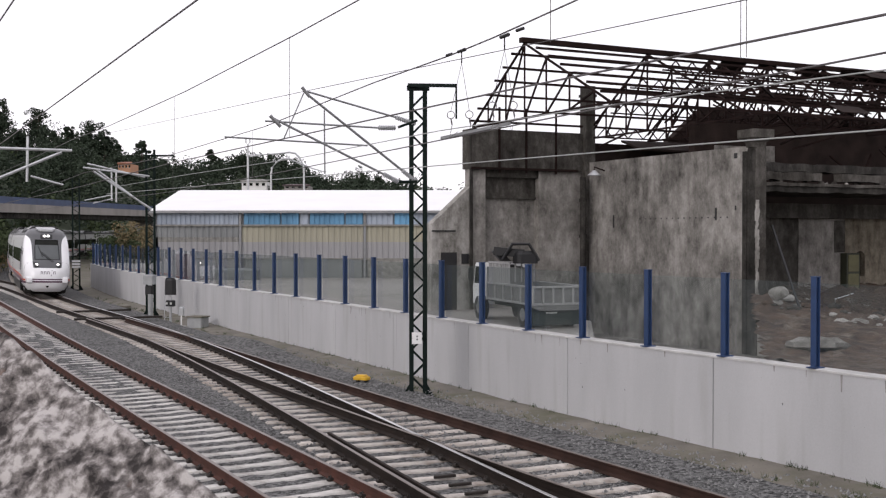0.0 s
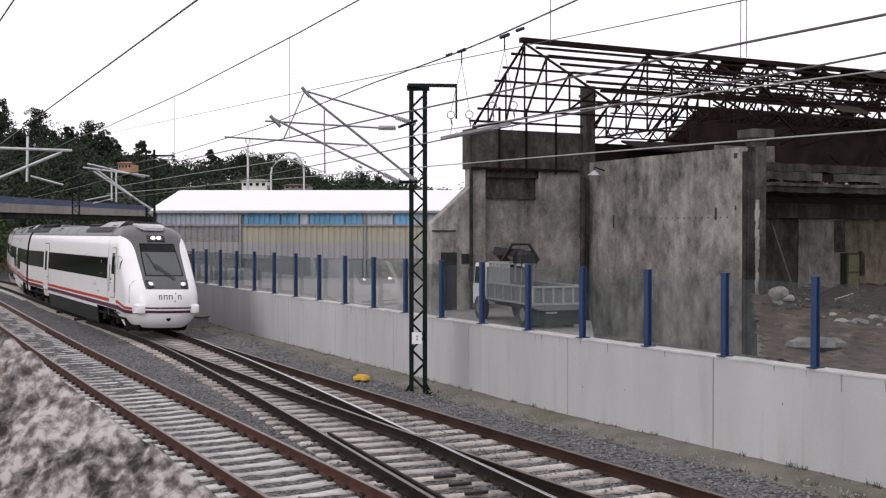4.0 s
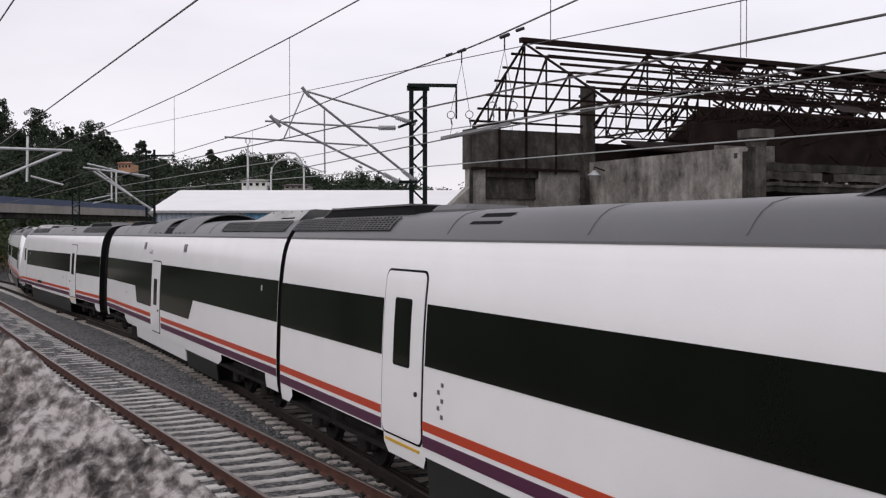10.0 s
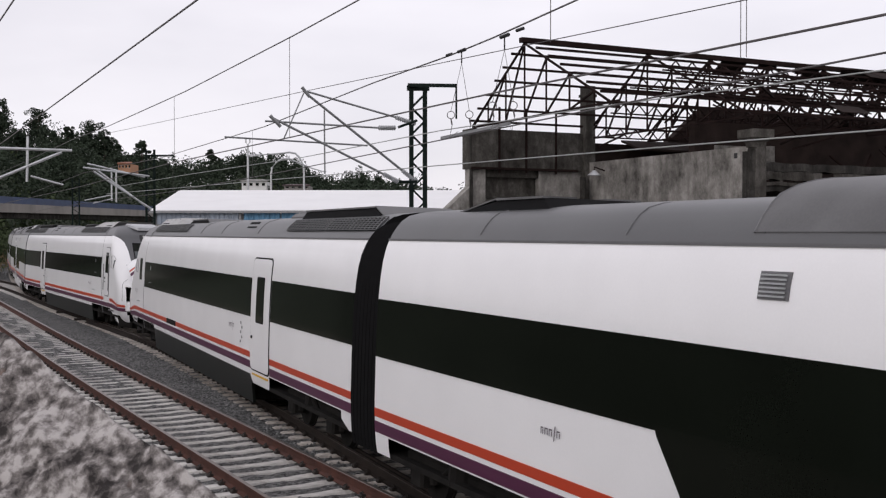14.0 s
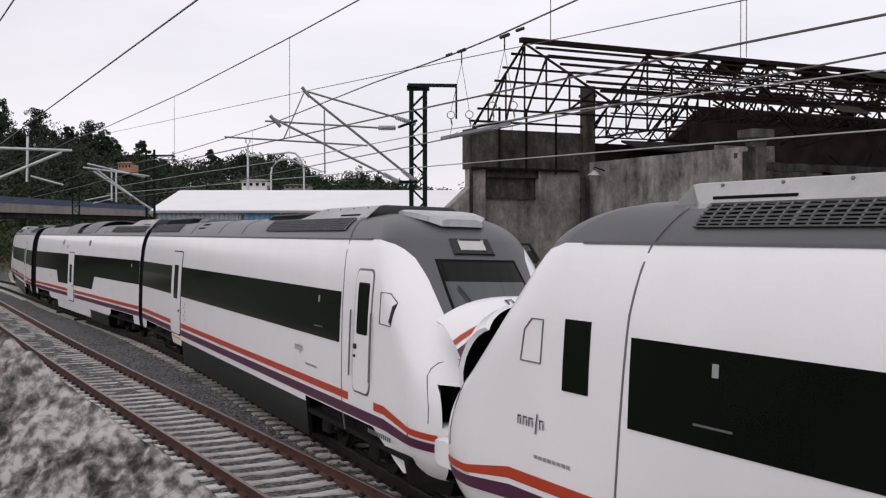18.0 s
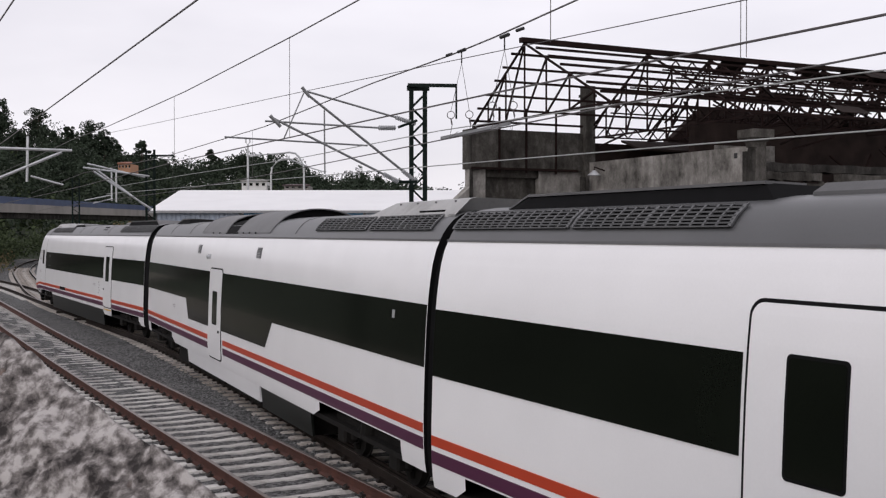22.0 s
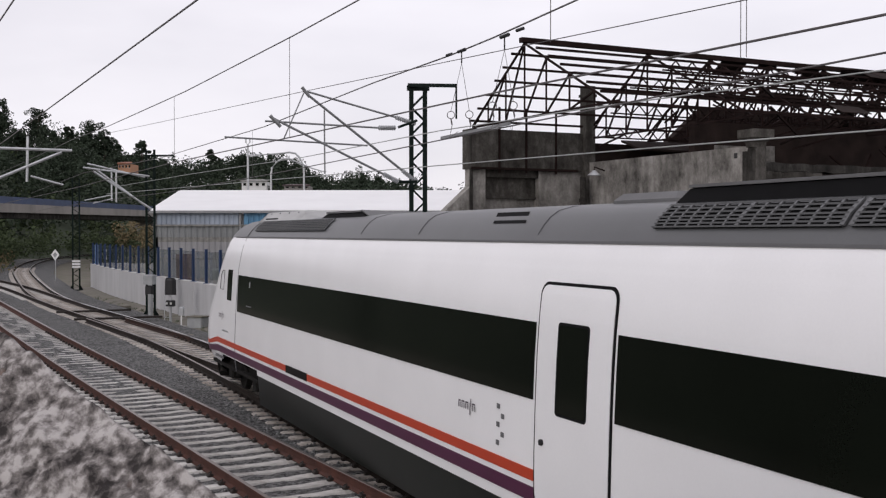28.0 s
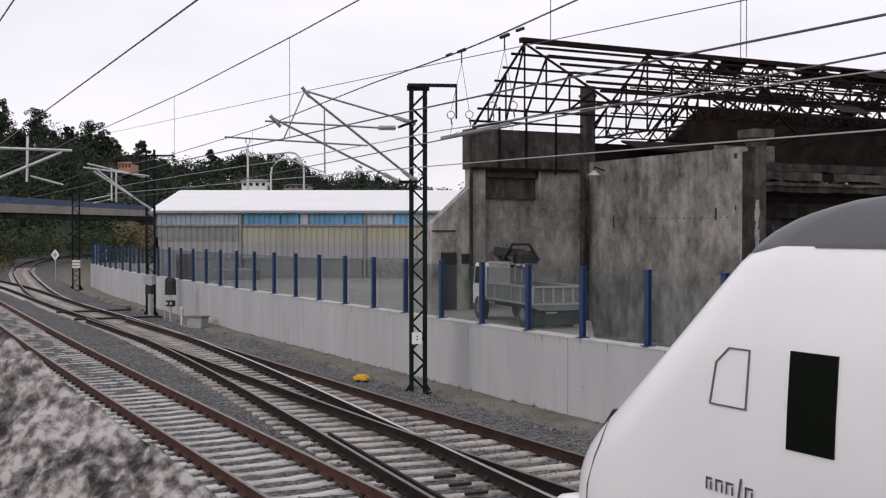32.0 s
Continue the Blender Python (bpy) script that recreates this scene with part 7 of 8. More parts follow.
for nm, a, b in (("side_board", (-2.35, 1.02, 0.78), (1.9, 1.07, 1.38)), ("side_board", (-2.35, -1.07, 0.78), (1.9, -1.02, 1.38)), ("tailgate", (-2.4, -1.07, 0.78), (-2.34, 1.07, 1.38)), ("headboard", (1.9, -1.07, 0.78), (1.96, 1.07, 1.9))):
    mb = Mesh()
    tm(a, b, mb)
    board = part(nm, mb, M["truckgrey"], truck, "grey ribbed steel board")
    if nm == "headboard":
        continue
    # ribs and rails lightened, boards darkened, so colour carries the relief
    for k in range(6):
        if nm == "tailgate":
            y = -1.05 + k * 0.41
            part("board_rib", tm((-2.46, y, 0.82), (-2.39, y + 0.07, 1.38), Mesh()), M["truckrib"], board, "upright rib with light put into its paler grey")
        else:
            x = -2.35 + k * 0.84
            s_ = 1.07 if a[1] > 0 else -1.13
            part("board_rib", tm((x, s_, 0.78), (x + 0.07, s_ + 0.06, 1.38), Mesh()), M["truckrib"], board, "upright rib with light put into its paler grey")
    for z in (0.78, 1.34):
        if nm == "tailgate":
            part("board_edge", tm((-2.47, -1.07, z), (-2.38, 1.07, z + 0.07), Mesh()), M["truckrib"], board, "edge rail with light put into its paler grey")
        else:
            s_ = 1.07 if a[1] > 0 else -1.13
            part("board_edge", tm((-2.35, s_, z), (1.9, s_ + 0.06, z + 0.07), Mesh()), M["truckrib"], board, "edge rail with light put into its paler grey")
part("tail_valance", Mesh().prism([TRK @ Vector((-2.43, y, z)) for y, z in ((-1.07, 0.78), (1.07, 0.78), (1.07, 0.72), (0.75, 0.6), (-0.75, 0.6), (-1.07, 0.72))], (0, 0, 0), TRK.to_3x3() @ Vector((0.06, 0, 0))), M["truckgrey"], truck, "grey valance with sloping ends")
mb = Mesh()
for k in range(10):
    x = -0.2 + k * 0.22
    mb.bar(TRK @ Vector((x, 1.03, 1.38)), TRK @ Vector((x, 1.03, 2.1)), 0.05)
mb.bar(TRK @ Vector((-0.2, 1.03, 2.1)), TRK @ Vector((1.9, 1.03, 2.1)), 0.05)
for k in range(8):
    y = -1.0 + k * 0.28
    mb.bar(TRK @ Vector((1.9, y, 1.38)), TRK @ Vector((1.9, y, 2.1)), 0.05)
mb.bar(TRK @ Vector((1.9, -1, 2.1)), TRK @ Vector((1.9, 1, 2.1)), 0.05)
part("stake_rack", mb, M["truckrib"], truck, "grey stake rack")
mb = Mesh()
tm((2.0, -0.3, 0.8), (2.5, 0.3, 2.0), mb, 0.05)
mb.bar(TRK @ Vector((2.2, 0, 2.0)), TRK @ Vector((2.3, 0.6, 2.55)), 0.22)
mb.bar(TRK @ Vector((2.3, 0.6, 2.5)), TRK @ Vector((1.6, -0.4, 2.4)), 0.25)
tm((1.2, -0.9, 2.05), (1.9, 0.0, 2.5), mb, 0.12)
mb.tube([TRK @ Vector((1.2, -0.9, 2.15)), TRK @ Vector((1.3, -0.5, 2.75)), TRK @ Vector((1.6, 0.1, 2.75)), TRK @ Vector((1.9, 0.4, 2.2))], 0.05, 8)
part("loading_crane", mb, M["black"], truck, "folded black loading crane")
for x in (-1.4, 3.05):
    for sy in (-1, 1):
        mb = Mesh()
        c = [TRK @ Vector((x, sy * yy, 0.42)) for yy in (0.72, 0.76, 0.96, 1.0)]
        mb.tube(c, [0.36, 0.42, 0.42, 0.36], 20)
        wv = part("wheel", mb, M["tyre"], truck, smooth=True)
        mb = Mesh()
        mb.tube([TRK @ Vector((x, sy * 0.97, 0.42)), TRK @ Vector((x, sy * 1.01, 0.42))], [0.22, 0.18], 14)
        part("rim", mb, M["truckgrey"], wv)
# panel added below the tail: green-black crate and under-bed shade in one colour
mb = Mesh()
tm((-2.3, -1.0, 0.12), (-2.25, 1.0, 0.72), mb)
part("underrun_panel", mb, M["truckgreen"], truck, "added dark green panel for the crate and shade under the bed")
mb = Mesh()
tm((-2.32, 0.0, 0.5), (-2.305, 0.45, 0.6), mb)
part("plate_bar", mb, M["whiteboard"], truck)
# ================= masts, arms and wires =================
def lattice_mast(label, x, y, height, heading_deg, w=0.42, base=-0.45, gantry=False):
    ob = tagged(empty("catenary_mast", pose(x, y, base, 0, 0, heading_deg)), label, "mast", group="catenary masts")
    for sx in (-1, 1):
        mb = Mesh()
        mb.box((sx * w / 2 - 0.06, -0.1, 0), (sx * w / 2 + 0.06, -0.075, height))
        mb.box((sx * w / 2 - 0.06, 0.075, 0), (sx * w / 2 + 0.06, 0.1, height))
        mb.box((sx * w / 2 + sx * 0.045 - 0.015, -0.075, 0), (sx * w / 2 + sx * 0.045 + 0.015, 0.075, height))
        part("chord", mb, M["mast"], ob)
    n = int(height / 0.36)
    for sy in (-0.088, 0.088):
        for k in range(n):
            z0, z1 = 0.25 + k * (height - 0.4) / n, 0.25 + (k + 1) * (height - 0.4) / n
            a, b = (-w / 2, w / 2) if k % 2 else (w / 2, -w / 2)
            part("lacing_bar", Mesh().bar((a, sy, z0), (b, sy, z1), 0.02, 0.045), M["mast"], ob)
    mb = Mesh()
    mb.chamfer((-w / 2 - 0.25, -0.3, -0.1), (w / 2 + 0.25, 0.3, 0.06), 0.03)
    for sx in (-1, 1):
        mb.prism([(sx * (w / 2 + 0.06), 0, 0.06), (sx * (w / 2 + 0.26), 0, 0.06), (sx * (w / 2 + 0.06), 0, 0.4)], (0, -0.02, 0), (0, 0.02, 0))
    part("foot", mb, M["mast"], ob)
    mb = Mesh()
    mb.chamfer((-w / 2 - 0.4, -0.42, -0.35), (w / 2 + 0.4, 0.42, -0.02), 0.03)
    part("footing", mb, M["coping"], ob, "pale concrete footing")
    return ob


def rod(parent, name, p, q, r, material, label=""):
    return part(name, Mesh().tube([p, q], r, 8), material, parent, label, smooth=True)


def insulator(parent, p, q, r=0.075):
    p, q = Vector(p), Vector(q)
    pts, rs = [], []
    n = 9
    for i in range(n * 2 + 1):
        pts.append(p + (q - p) * i / (n * 2))
        rs.append(r if i % 2 else r * 0.55)
    return part("insulator", Mesh().tube(pts, rs, 10), M["insul"], parent, "grey ribbed insulator")


# mast beside the turnout
MA = (-0.66, 28.52)
T_DIR = Vector((-0.43, 0.9, 0))
A_DIR = Vector((-0.9, -0.43, 0))       # from the mast over the tracks
mastA = lattice_mast("dark green steel lattice mast with catenary arms by the wall", MA[0], MA[1], 8.25, 2, 0.36)
base_inv = mastA.matrix_basis.inverted()


def arms(mast, origin, u, rows, mats):
    """Bars of a cantilever, given as (name, a0, z0, a1, z1, radius, material): a along u from the mast."""
    inv = mast.matrix_basis.inverted()
    o = Vector((origin[0], origin[1], 0))
    for name, t0, a0, z0, t1, a1, z1, r, m, lab in rows:
        p = inv @ (o + u * a0 + T_DIR * t0 + Vector((0, 0, z0)))
        q = inv @ (o + u * a1 + T_DIR * t1 + Vector((0, 0, z1)))
        if name == "insulator":
            insulator(mast, p, q, r)
        else:
            rod(mast, name, p, q, r, M[m], lab)


arms(mastA, MA, A_DIR, [
    ("top_tube", 0, 0.65, 7.01, 0, 3.14, 7.56, 0.026, "greysteel", "upper cantilever tube"),
    ("insulator", 0, 0.08, 6.86, 0, 0.65, 7.01, 0.07, "", ""),
    ("strut", 0, 0.46, 5.62, 0, 3.07, 7.47, 0.034, "greysteel", "grey inclined cantilever tube"),
    ("insulator", 0, 0.05, 5.33, 0, 0.46, 5.62, 0.07, "", ""),
    ("steady_tube", 0, 1.45, 6.24, 0, 5.2, 6.32, 0.022, "greysteel", "registration tube"),
    ("hanger", 0, 3.14, 7.58, 0, 3.69, 6.35, 0.018, "greysteel", ""),
    ("top_tube", -0.6, 1.38, 6.65, -0.6, 4.35, 6.69, 0.024, "greysteel", "upper cantilever tube"),
    ("insulator", -0.6, 0.91, 6.67, -0.6, 1.38, 6.65, 0.07, "", ""),
    ("strut", -0.6, 1.25, 5.48, -0.6, 4.16, 6.77, 0.03, "greysteel", "grey inclined cantilever tube"),
    ("insulator", -0.6, 0.83, 5.29, -0.6, 1.25, 5.48, 0.07, "", ""),
    ("bracket_arm", -0.3, 0.7, 6.72, -0.3, 0.17, 6.92, 0.035, "mast", ""),
    ("bracket_arm", -0.3, 0.78, 5.3, -0.3, 0.17, 5.32, 0.035, "mast", ""),
    ("drop_bar", -0.3, 2.73, 7.07, -0.3, 2.72, 5.46, 0.02, "greysteel", ""),
    ("clamp_head", 0, 3.22, 7.65, 0, 3.02, 7.42, 0.045, "greysteel", ""),
    ("clamp_head", -0.6, 4.23, 6.83, -0.6, 3.96, 6.57, 0.045, "greysteel", ""),
], M)
# top beam of the mast, over the yard side, with a hanging loop
mb = Mesh()
mb.box((-0.3, -0.09, 8.2), (0.3, 0.09, 8.32))
part("mast_cap", mb, M["mast"], mastA)
p_, q_ = base_inv @ Vector((MA[0] - 0.25, MA[1] - 0.1, 7.88)), base_inv @ Vector((MA[0] + 1.0, MA[1] - 1.0, 7.74))
part("top_beam", Mesh().bar(p_, q_, 0.08, 0.09), M["mast"], mastA)
rod(mastA, "drop_bar", q_, q_ + Vector((0, 0, -0.85)), 0.025, M["mast"])
mb = Mesh()
f_ = base_inv @ Vector((MA[0] - 0.02, MA[1] - 0.26, 1.05))
mb.box((f_.x - 0.14, f_.y - 0.03, f_.z), (f_.x + 0.12, f_.y + 0.02, f_.z + 0.3))
pl_ = part("plate", mb, M["whiteboard"], mastA, "small white enamel plate")
mb = Mesh()
for k in range(2):
    mb.box((f_.x - 0.02, f_.y - 0.035, f_.z + 0.1 + 0.08 * k), (f_.x + 0.015, f_.y - 0.029, f_.z + 0.14 + 0.08 * k))
part("plate_marks", mb, M["black"], pl_)

# mast further off, with two arms and the equipment box
MB_ = (-15.2, 55.8)
mastB = lattice_mast("dark lattice mast with pale catenary arms and equipment box", MB_[0], MB_[1], 8.75, 16, 0.4)
arms(mastB, MB_, A_DIR, [
    ("top_tube", 0, 0.13, 6.84, 0, 3.14, 7.49, 0.045, "galv", "pale upper tube"),
    ("top_tube", -0.5, 0.13, 6.9, -0.5, 3.41, 7.26, 0.045, "galv", "pale upper tube"),
    ("strut", 0, 0.13, 5.29, 0, 2.73, 7.22, 0.05, "galv", "pale inclined cantilever tube"),
    ("strut", -1, 0.13, 5.2, -1, 3.0, 7.07, 0.05, "galv", "pale inclined cantilever tube"),
    ("drop_bar", 0, 1.95, 7.29, 0, 1.95, 5.64, 0.04, "galv", ""),
    ("drop_bar", -1, 1.87, 7.13, -1, 1.87, 5.53, 0.04, "galv", ""),
    ("registration_arm", 0, 3.28, 5.63, 0, 1.89, 5.93, 0.03, "galv", ""),
    ("registration_arm", -1, 3.0, 5.46, -1, 2.04, 5.7, 0.03, "galv", ""),
    ("top_beam", 0, 0.1, 7.99, 0, -1.21, 8.03, 0.05, "mast", ""),
], M)
mastC = lattice_mast("distant dark lattice mast at the bend", -28.3, 82.8, 8.6, 19, 0.5)
mb = Mesh()
for k in range(3):
    mb.box((-0.3, -0.32, 1.75 + k * 0.22), (0.3, -0.28, 1.9 + k * 0.22))
part("marker_board", mb, M["whiteboard"], mastC, "white striped marker board")
# near-left cantilever: its mast stands out of sight beside the rusty track
MD = (-17.5, 34.5)
mastD = lattice_mast("lattice mast beside the rusty track with pale arms", MD[0], MD[1], 8.4, heading(0.9, 0.43), 0.42)
arms(mastD, MD, Vector((0.9, 0.43, 0)), [
    ("top_tube", 0, 0.2, 6.81, 0, 5.33, 6.79, 0.05, "galv", "pale horizontal tube"),
    ("strut", 0, 0.2, 4.49, 0, 5.0, 6.73, 0.05, "galv", "pale inclined tube"),
    ("drop_bar", 0, 3.91, 7.22, 0, 3.88, 5.7, 0.04, "galv", ""),
    ("registration_arm", 0, 4.0, 5.89, 0, 5.04, 5.61, 0.035, "galv", ""),
], M)


def wire(label, pts, r=0.009, material="wire", sag=0.0):
    out = []
    for (a, b) in zip(pts[:-1], pts[1:]):
        a, b = Vector(a), Vector(b)
        for k in range(8):
            t = k / 8
            out.append(a + (b - a) * t - Vector((0, 0, sag * 4 * t * (1 - t))))
    out.append(Vector(pts[-1]))
    return tagged(part("overhead_wire", Mesh().tube(out, r, 5), M[material], smooth=True), label, "wire", group="overhead wires")


def hanger(p, q, r=0.0045):
    return tagged(part("dropper", Mesh().tube([p, q], r, 4), M["wire"]), "thin vertical dropper between the overhead wires", "dropper", group="droppers")


def along(points, ys, z, off=0.0):
    s, xy, tan = offset_line(points, off, 0.25)
    return [(by_y(xy, y), y, z if not callable(z) else z(y)) for y in ys]


def over(points, ys, z, off=0.0):
    return along(points, ys, z, off)


wire("contact wire over the rusty track", over(LINE_NEAR, (1.5, 6, 12, 18, 24, 34.5, 46, 58, 75, 88), lambda y: float(np.interp(y, (1.5, 8, 12, 24, 34.5), (5.4, 5.46, 5.53, 5.54, 5.42)))), 0.011)
wire("carrying wire over the rusty track", over(LINE_NEAR, (1.5, 8, 15.2, 17.4, 23, 30, 34.5, 62, 88), lambda y: float(np.interp(y, (1.5, 15.2, 17.4, 23, 30, 34.5), (7.75, 7.26, 7.17, 7.0, 6.94, 7.0)))), 0.011, "wire")
wire("contact wire over the main track", over(LINE_MAIN, (1.5, 6, 12, 17.8, 23, 28.8, 40, 55.8, 70, 84), 5.52), 0.011)
wire("carrying wire over the main track", over(LINE_MAIN, (1.5, 8, 13.8, 16.1, 17.5, 21, 24, 28.8, 42, 55.8, 84), lambda y: float(np.interp(y, (1.5, 13.8, 16.1, 17.5, 21, 24, 28.8, 42, 55.8), (7.35, 6.97, 6.89, 6.87, 6.9, 6.88, 6.82, 6.9, 7.1)))), 0.013, "wire")
wire("pale contact wire over the side track", over(LINE_SIDE, (2.5, 9, 16, 22, 28.5, 36, 44, 50), lambda y: 5.0 + 0.016 * y), 0.011, "wirepale")
wire("pale carrying wire over the side track", over(LINE_SIDE, (2.5, 12.7, 15.7, 17.7, 22, 28.5, 38, 48), lambda y: float(np.interp(y, (2.5, 12.7, 15.7, 17.7, 22, 28.5, 38), (5.6, 5.91, 5.98, 6.02, 6.06, 5.98, 6.06)))), 0.011, "wirepale")
wire("high wire over the side track", over(LINE_SIDE, (2.5, 14.6, 28.5, 50), lambda y: 6.55 + 0.041 * y), 0.009)
wire("feeder wire beside the rusty track", [(2.4, 2.0, 6.94), (-2.72, 12.0, 6.58), (-10.7, 26.0, 6.13), (-19.0, 40.5, 5.8)], 0.012)
wire("feeder wire beside the rusty track", [(-0.6, 3.5, 6.6), (-5.57, 14.0, 7.01), (-6.6, 16.0, 7.1), (-18.0, 38.0, 8.3)], 0.012)
for y, zlow in ((11.0, 5.92), (10.92, 5.74), (10.84, 5.74)):
    x = at_y(LINE_NEAR if y == 11.0 else LINE_MAIN, y)
    hanger((x, y, zlow), (x, y, 7.38 if y == 11.0 else 7.05))
for y in (17.6, 23.8, 30, 40):
    for pts, z0, z1 in ((LINE_NEAR, 5.54, 7.16 if y < 20 else 6.99), (LINE_MAIN, 5.52, 6.83)):
        if (pts is LINE_NEAR) == (y in (17.6, 23.8)):
            x = at_y(pts, y)
            hanger((x, y, z0), (x, y, z1))
# clamps on the carrying wire, with paired thin wires down to rings above the section insulator
for y, zc in ((17.15, 6.875), (15.75, 6.852)):
    x = at_y(LINE_MAIN, y)
    mb = Mesh()
    mb.tube([(x - 0.05, y + 0.11, zc), (x + 0.05, y - 0.11, zc)], [0.028, 0.03], 8)
    mb.tube([(x, y, zc), (x, y, zc - 0.2)], 0.012, 6)
    cl = tagged(part("wire_clamp", mb, M["black"]), "small dark clamp on the carrying wire", "clamp", group="wire clamps")
    mb = Mesh()
    x2, y2 = at_y(LINE_MAIN, y + (0.45 if y > 16.5 else -0.45)), y + (0.45 if y > 16.5 else -0.45)
    mb.tube([(x2 - 0.04, y2 + 0.08, zc + 0.01), (x2 + 0.04, y2 - 0.08, zc + 0.01)], 0.026, 8)
    tagged(part("wire_clamp", mb, M["black"]), "small dark clamp on the carrying wire", "clamp", group="wire clamps")
    for sx, dy in ((-0.17, 0.12), (0.12, -0.12)):
        e = Vector((x + sx, y + dy, zc - 0.95 + (0.0 if sx < 0 else -0.02)))
        part("jumper", Mesh().tube([(x, y, zc - 0.2), e], 0.004, 4), M["wire"], cl, "thin slanting wire")
        rg = Mesh()
        rg.tube([e + Vector((0.06 * math.cos(a), 0, -0.06 + 0.06 * math.sin(a))) for a in np.linspace(0, 2 * math.pi, 15)], 0.007, 5)
        rg.tube([e + Vector((0, 0, -0.12)), e + Vector((0.02, 0, -0.22))], 0.013, 6)
        rg.tube([e + Vector((0.02, 0, -0.22)), e + Vector((-0.02, 0, -0.42)), (x + sx * 0.3, y + dy, 5.6)], 0.006, 5)
        part("ring", rg, M["wire"], cl, "wire ring and link")
mb = Mesh()
x0_, x1_ = at_y(LINE_MAIN, 17.9), at_y(LINE_MAIN, 15.6)
mb.bar((x0_, 17.9, 5.55), (x1_, 15.6, 5.56), 0.035, 0.045)
tagged(part("section_insulator", mb, M["greysteel"]), "long grey section insulator in the contact wire", "insulator")

# ================= trackside equipment =================
sig = tagged(empty("signal", pose(-13.36, 52.6, -0.67, 0, 0, -20)), "low railway signal with black head on a pale post", "signal")
part("post", Mesh().tube([(0, 0, 0), (0, 0, 1.5)], 0.07, 10), M["galv"], sig, "pale steel post")
mb = Mesh()
mb.chamfer((-0.3, -0.16, 1.62), (0.3, 0.16, 2.45), 0.12)
part("head", mb, M["black"], sig, "black signal head")
mb = Mesh()
mb.chamfer((-0.22, -0.12, 1.05), (0.22, 0.12, 1.35), 0.03)
lowh = part("indicator", mb, M["black"], sig)
mb = Mesh()
for sx in (-0.12, 0.12):
    mb.tube([(sx, -0.13, 1.2), (sx, -0.16, 1.2)], 0.06, 10)
part("lens", mb, M["lampdim"], lowh)
mb = Mesh()
for z in (0.5, 1.0, 1.6):
    mb.bar((0, 0, z), (-0.42, 0.1, z), 0.03)
for x in (-0.12, -0.42):
    mb.bar((x, 0.1, 0.2), (x, 0.1, 1.9), 0.03)
part("ladder", mb, M["galv"], sig, "pale steel ladder")
boxm = tagged(empty("equipment_box", pose(-15.12, 55.3, 1.33, 0, 0, -15)), "grey equipment box fixed to the lattice mast", "box")
mb = Mesh()
mb.chamfer((-0.28, -0.2, 0), (0.28, 0.2, 0.5), 0.04)
part("case", mb, M["cabinet"], boxm)
mb = Mesh()
mb.chamfer((-0.2, -0.15, -0.55), (0.2, 0.15, -0.06), 0.04)
part("lower_case", mb, M["black"], boxm)
mb = Mesh()
mb.tube([(0.1, -0.1, -1.75), (0.1, -0.1, -0.5)], 0.13, 10)
part("conduit", mb, M["cabinet"], boxm)
mk_ = tagged(empty("marker_post", pose(-12.2, 50.0, -0.42, 0, 0, 0)), "white marker post with rounded head beside the track", "marker")
part("stem", Mesh().tube([(0, 0, 0), (0, 0, 0.55)], 0.035, 8), M["whiteboard"], mk_)
mb = Mesh()
mb.chamfer((-0.14, -0.06, 0.55), (0.14, 0.06, 0.95), 0.05)
part("head", mb, M["galv"], mk_)
mb = Mesh()
mb.chamfer((-0.2, -0.2, -0.02), (0.2, 0.2, 0.06), 0.02)
part("foot", mb, M["coping"], mk_)
cab_ = tagged(empty("cable_pit", pose(-11.45, 50.1, -0.45, 0, 0, -22)), "low concrete cable pit box at the wall foot", "cable box")
mb = Mesh()
mb.chamfer((-0.4, -0.32, 0), (0.4, 0.32, 0.5), 0.04)
part("case", mb, M["cabinet"], cab_)
mb = Mesh()
mb.chamfer((-0.44, -0.36, 0.5), (0.44, 0.36, 0.56), 0.02)
part("lid", mb, M["path"], cab_)
yb = tagged(empty("yellow_track_box", pose(-2.29, 30.2, -0.36, 0, 0, -25)), "yellow painted track device on short dark legs", "track device")
mb = Mesh()
mb.chamfer((-0.22, -0.13, 0.2), (0.22, 0.13, 0.3), 0.03)
mb.chamfer((-0.15, -0.1, 0.29), (0.15, 0.1, 0.34), 0.02)
part("cover", mb, M["yellow"], yb, "yellow lid")
mb = Mesh()
for sx in (-0.15, 0.12):
    mb.box((sx, -0.08, 0), (sx + 0.06, 0.08, 0.2))
part("leg", mb, M["black"], yb)
dia = tagged(empty("diamond_sign", pose(-34.3, 95.0, -0.5, 0, 0, -20)), "white diamond track sign on a post", "sign")
part("post", Mesh().tube([(0, 0, 0), (0, 0, 2.2)], 0.04, 8), M["galv"], dia)
mb = Mesh()
mb.prism([(0, -0.05, 2.05), (0.46, -0.05, 2.55), (0, -0.05, 3.05), (-0.46, -0.05, 2.55)], (0, 0, 0), (0, 0.03, 0))
pd_ = part("plate", mb, M["whiteboard"], dia, "white diamond plate")
mb = Mesh()
mb.prism([(0, -0.06, 2.3), (0.24, -0.06, 2.55), (0, -0.06, 2.8), (-0.24, -0.06, 2.55)], (0, 0, 0), (0, 0.008, 0))
part("plate_mark", mb, M["cabinet"], pd_)
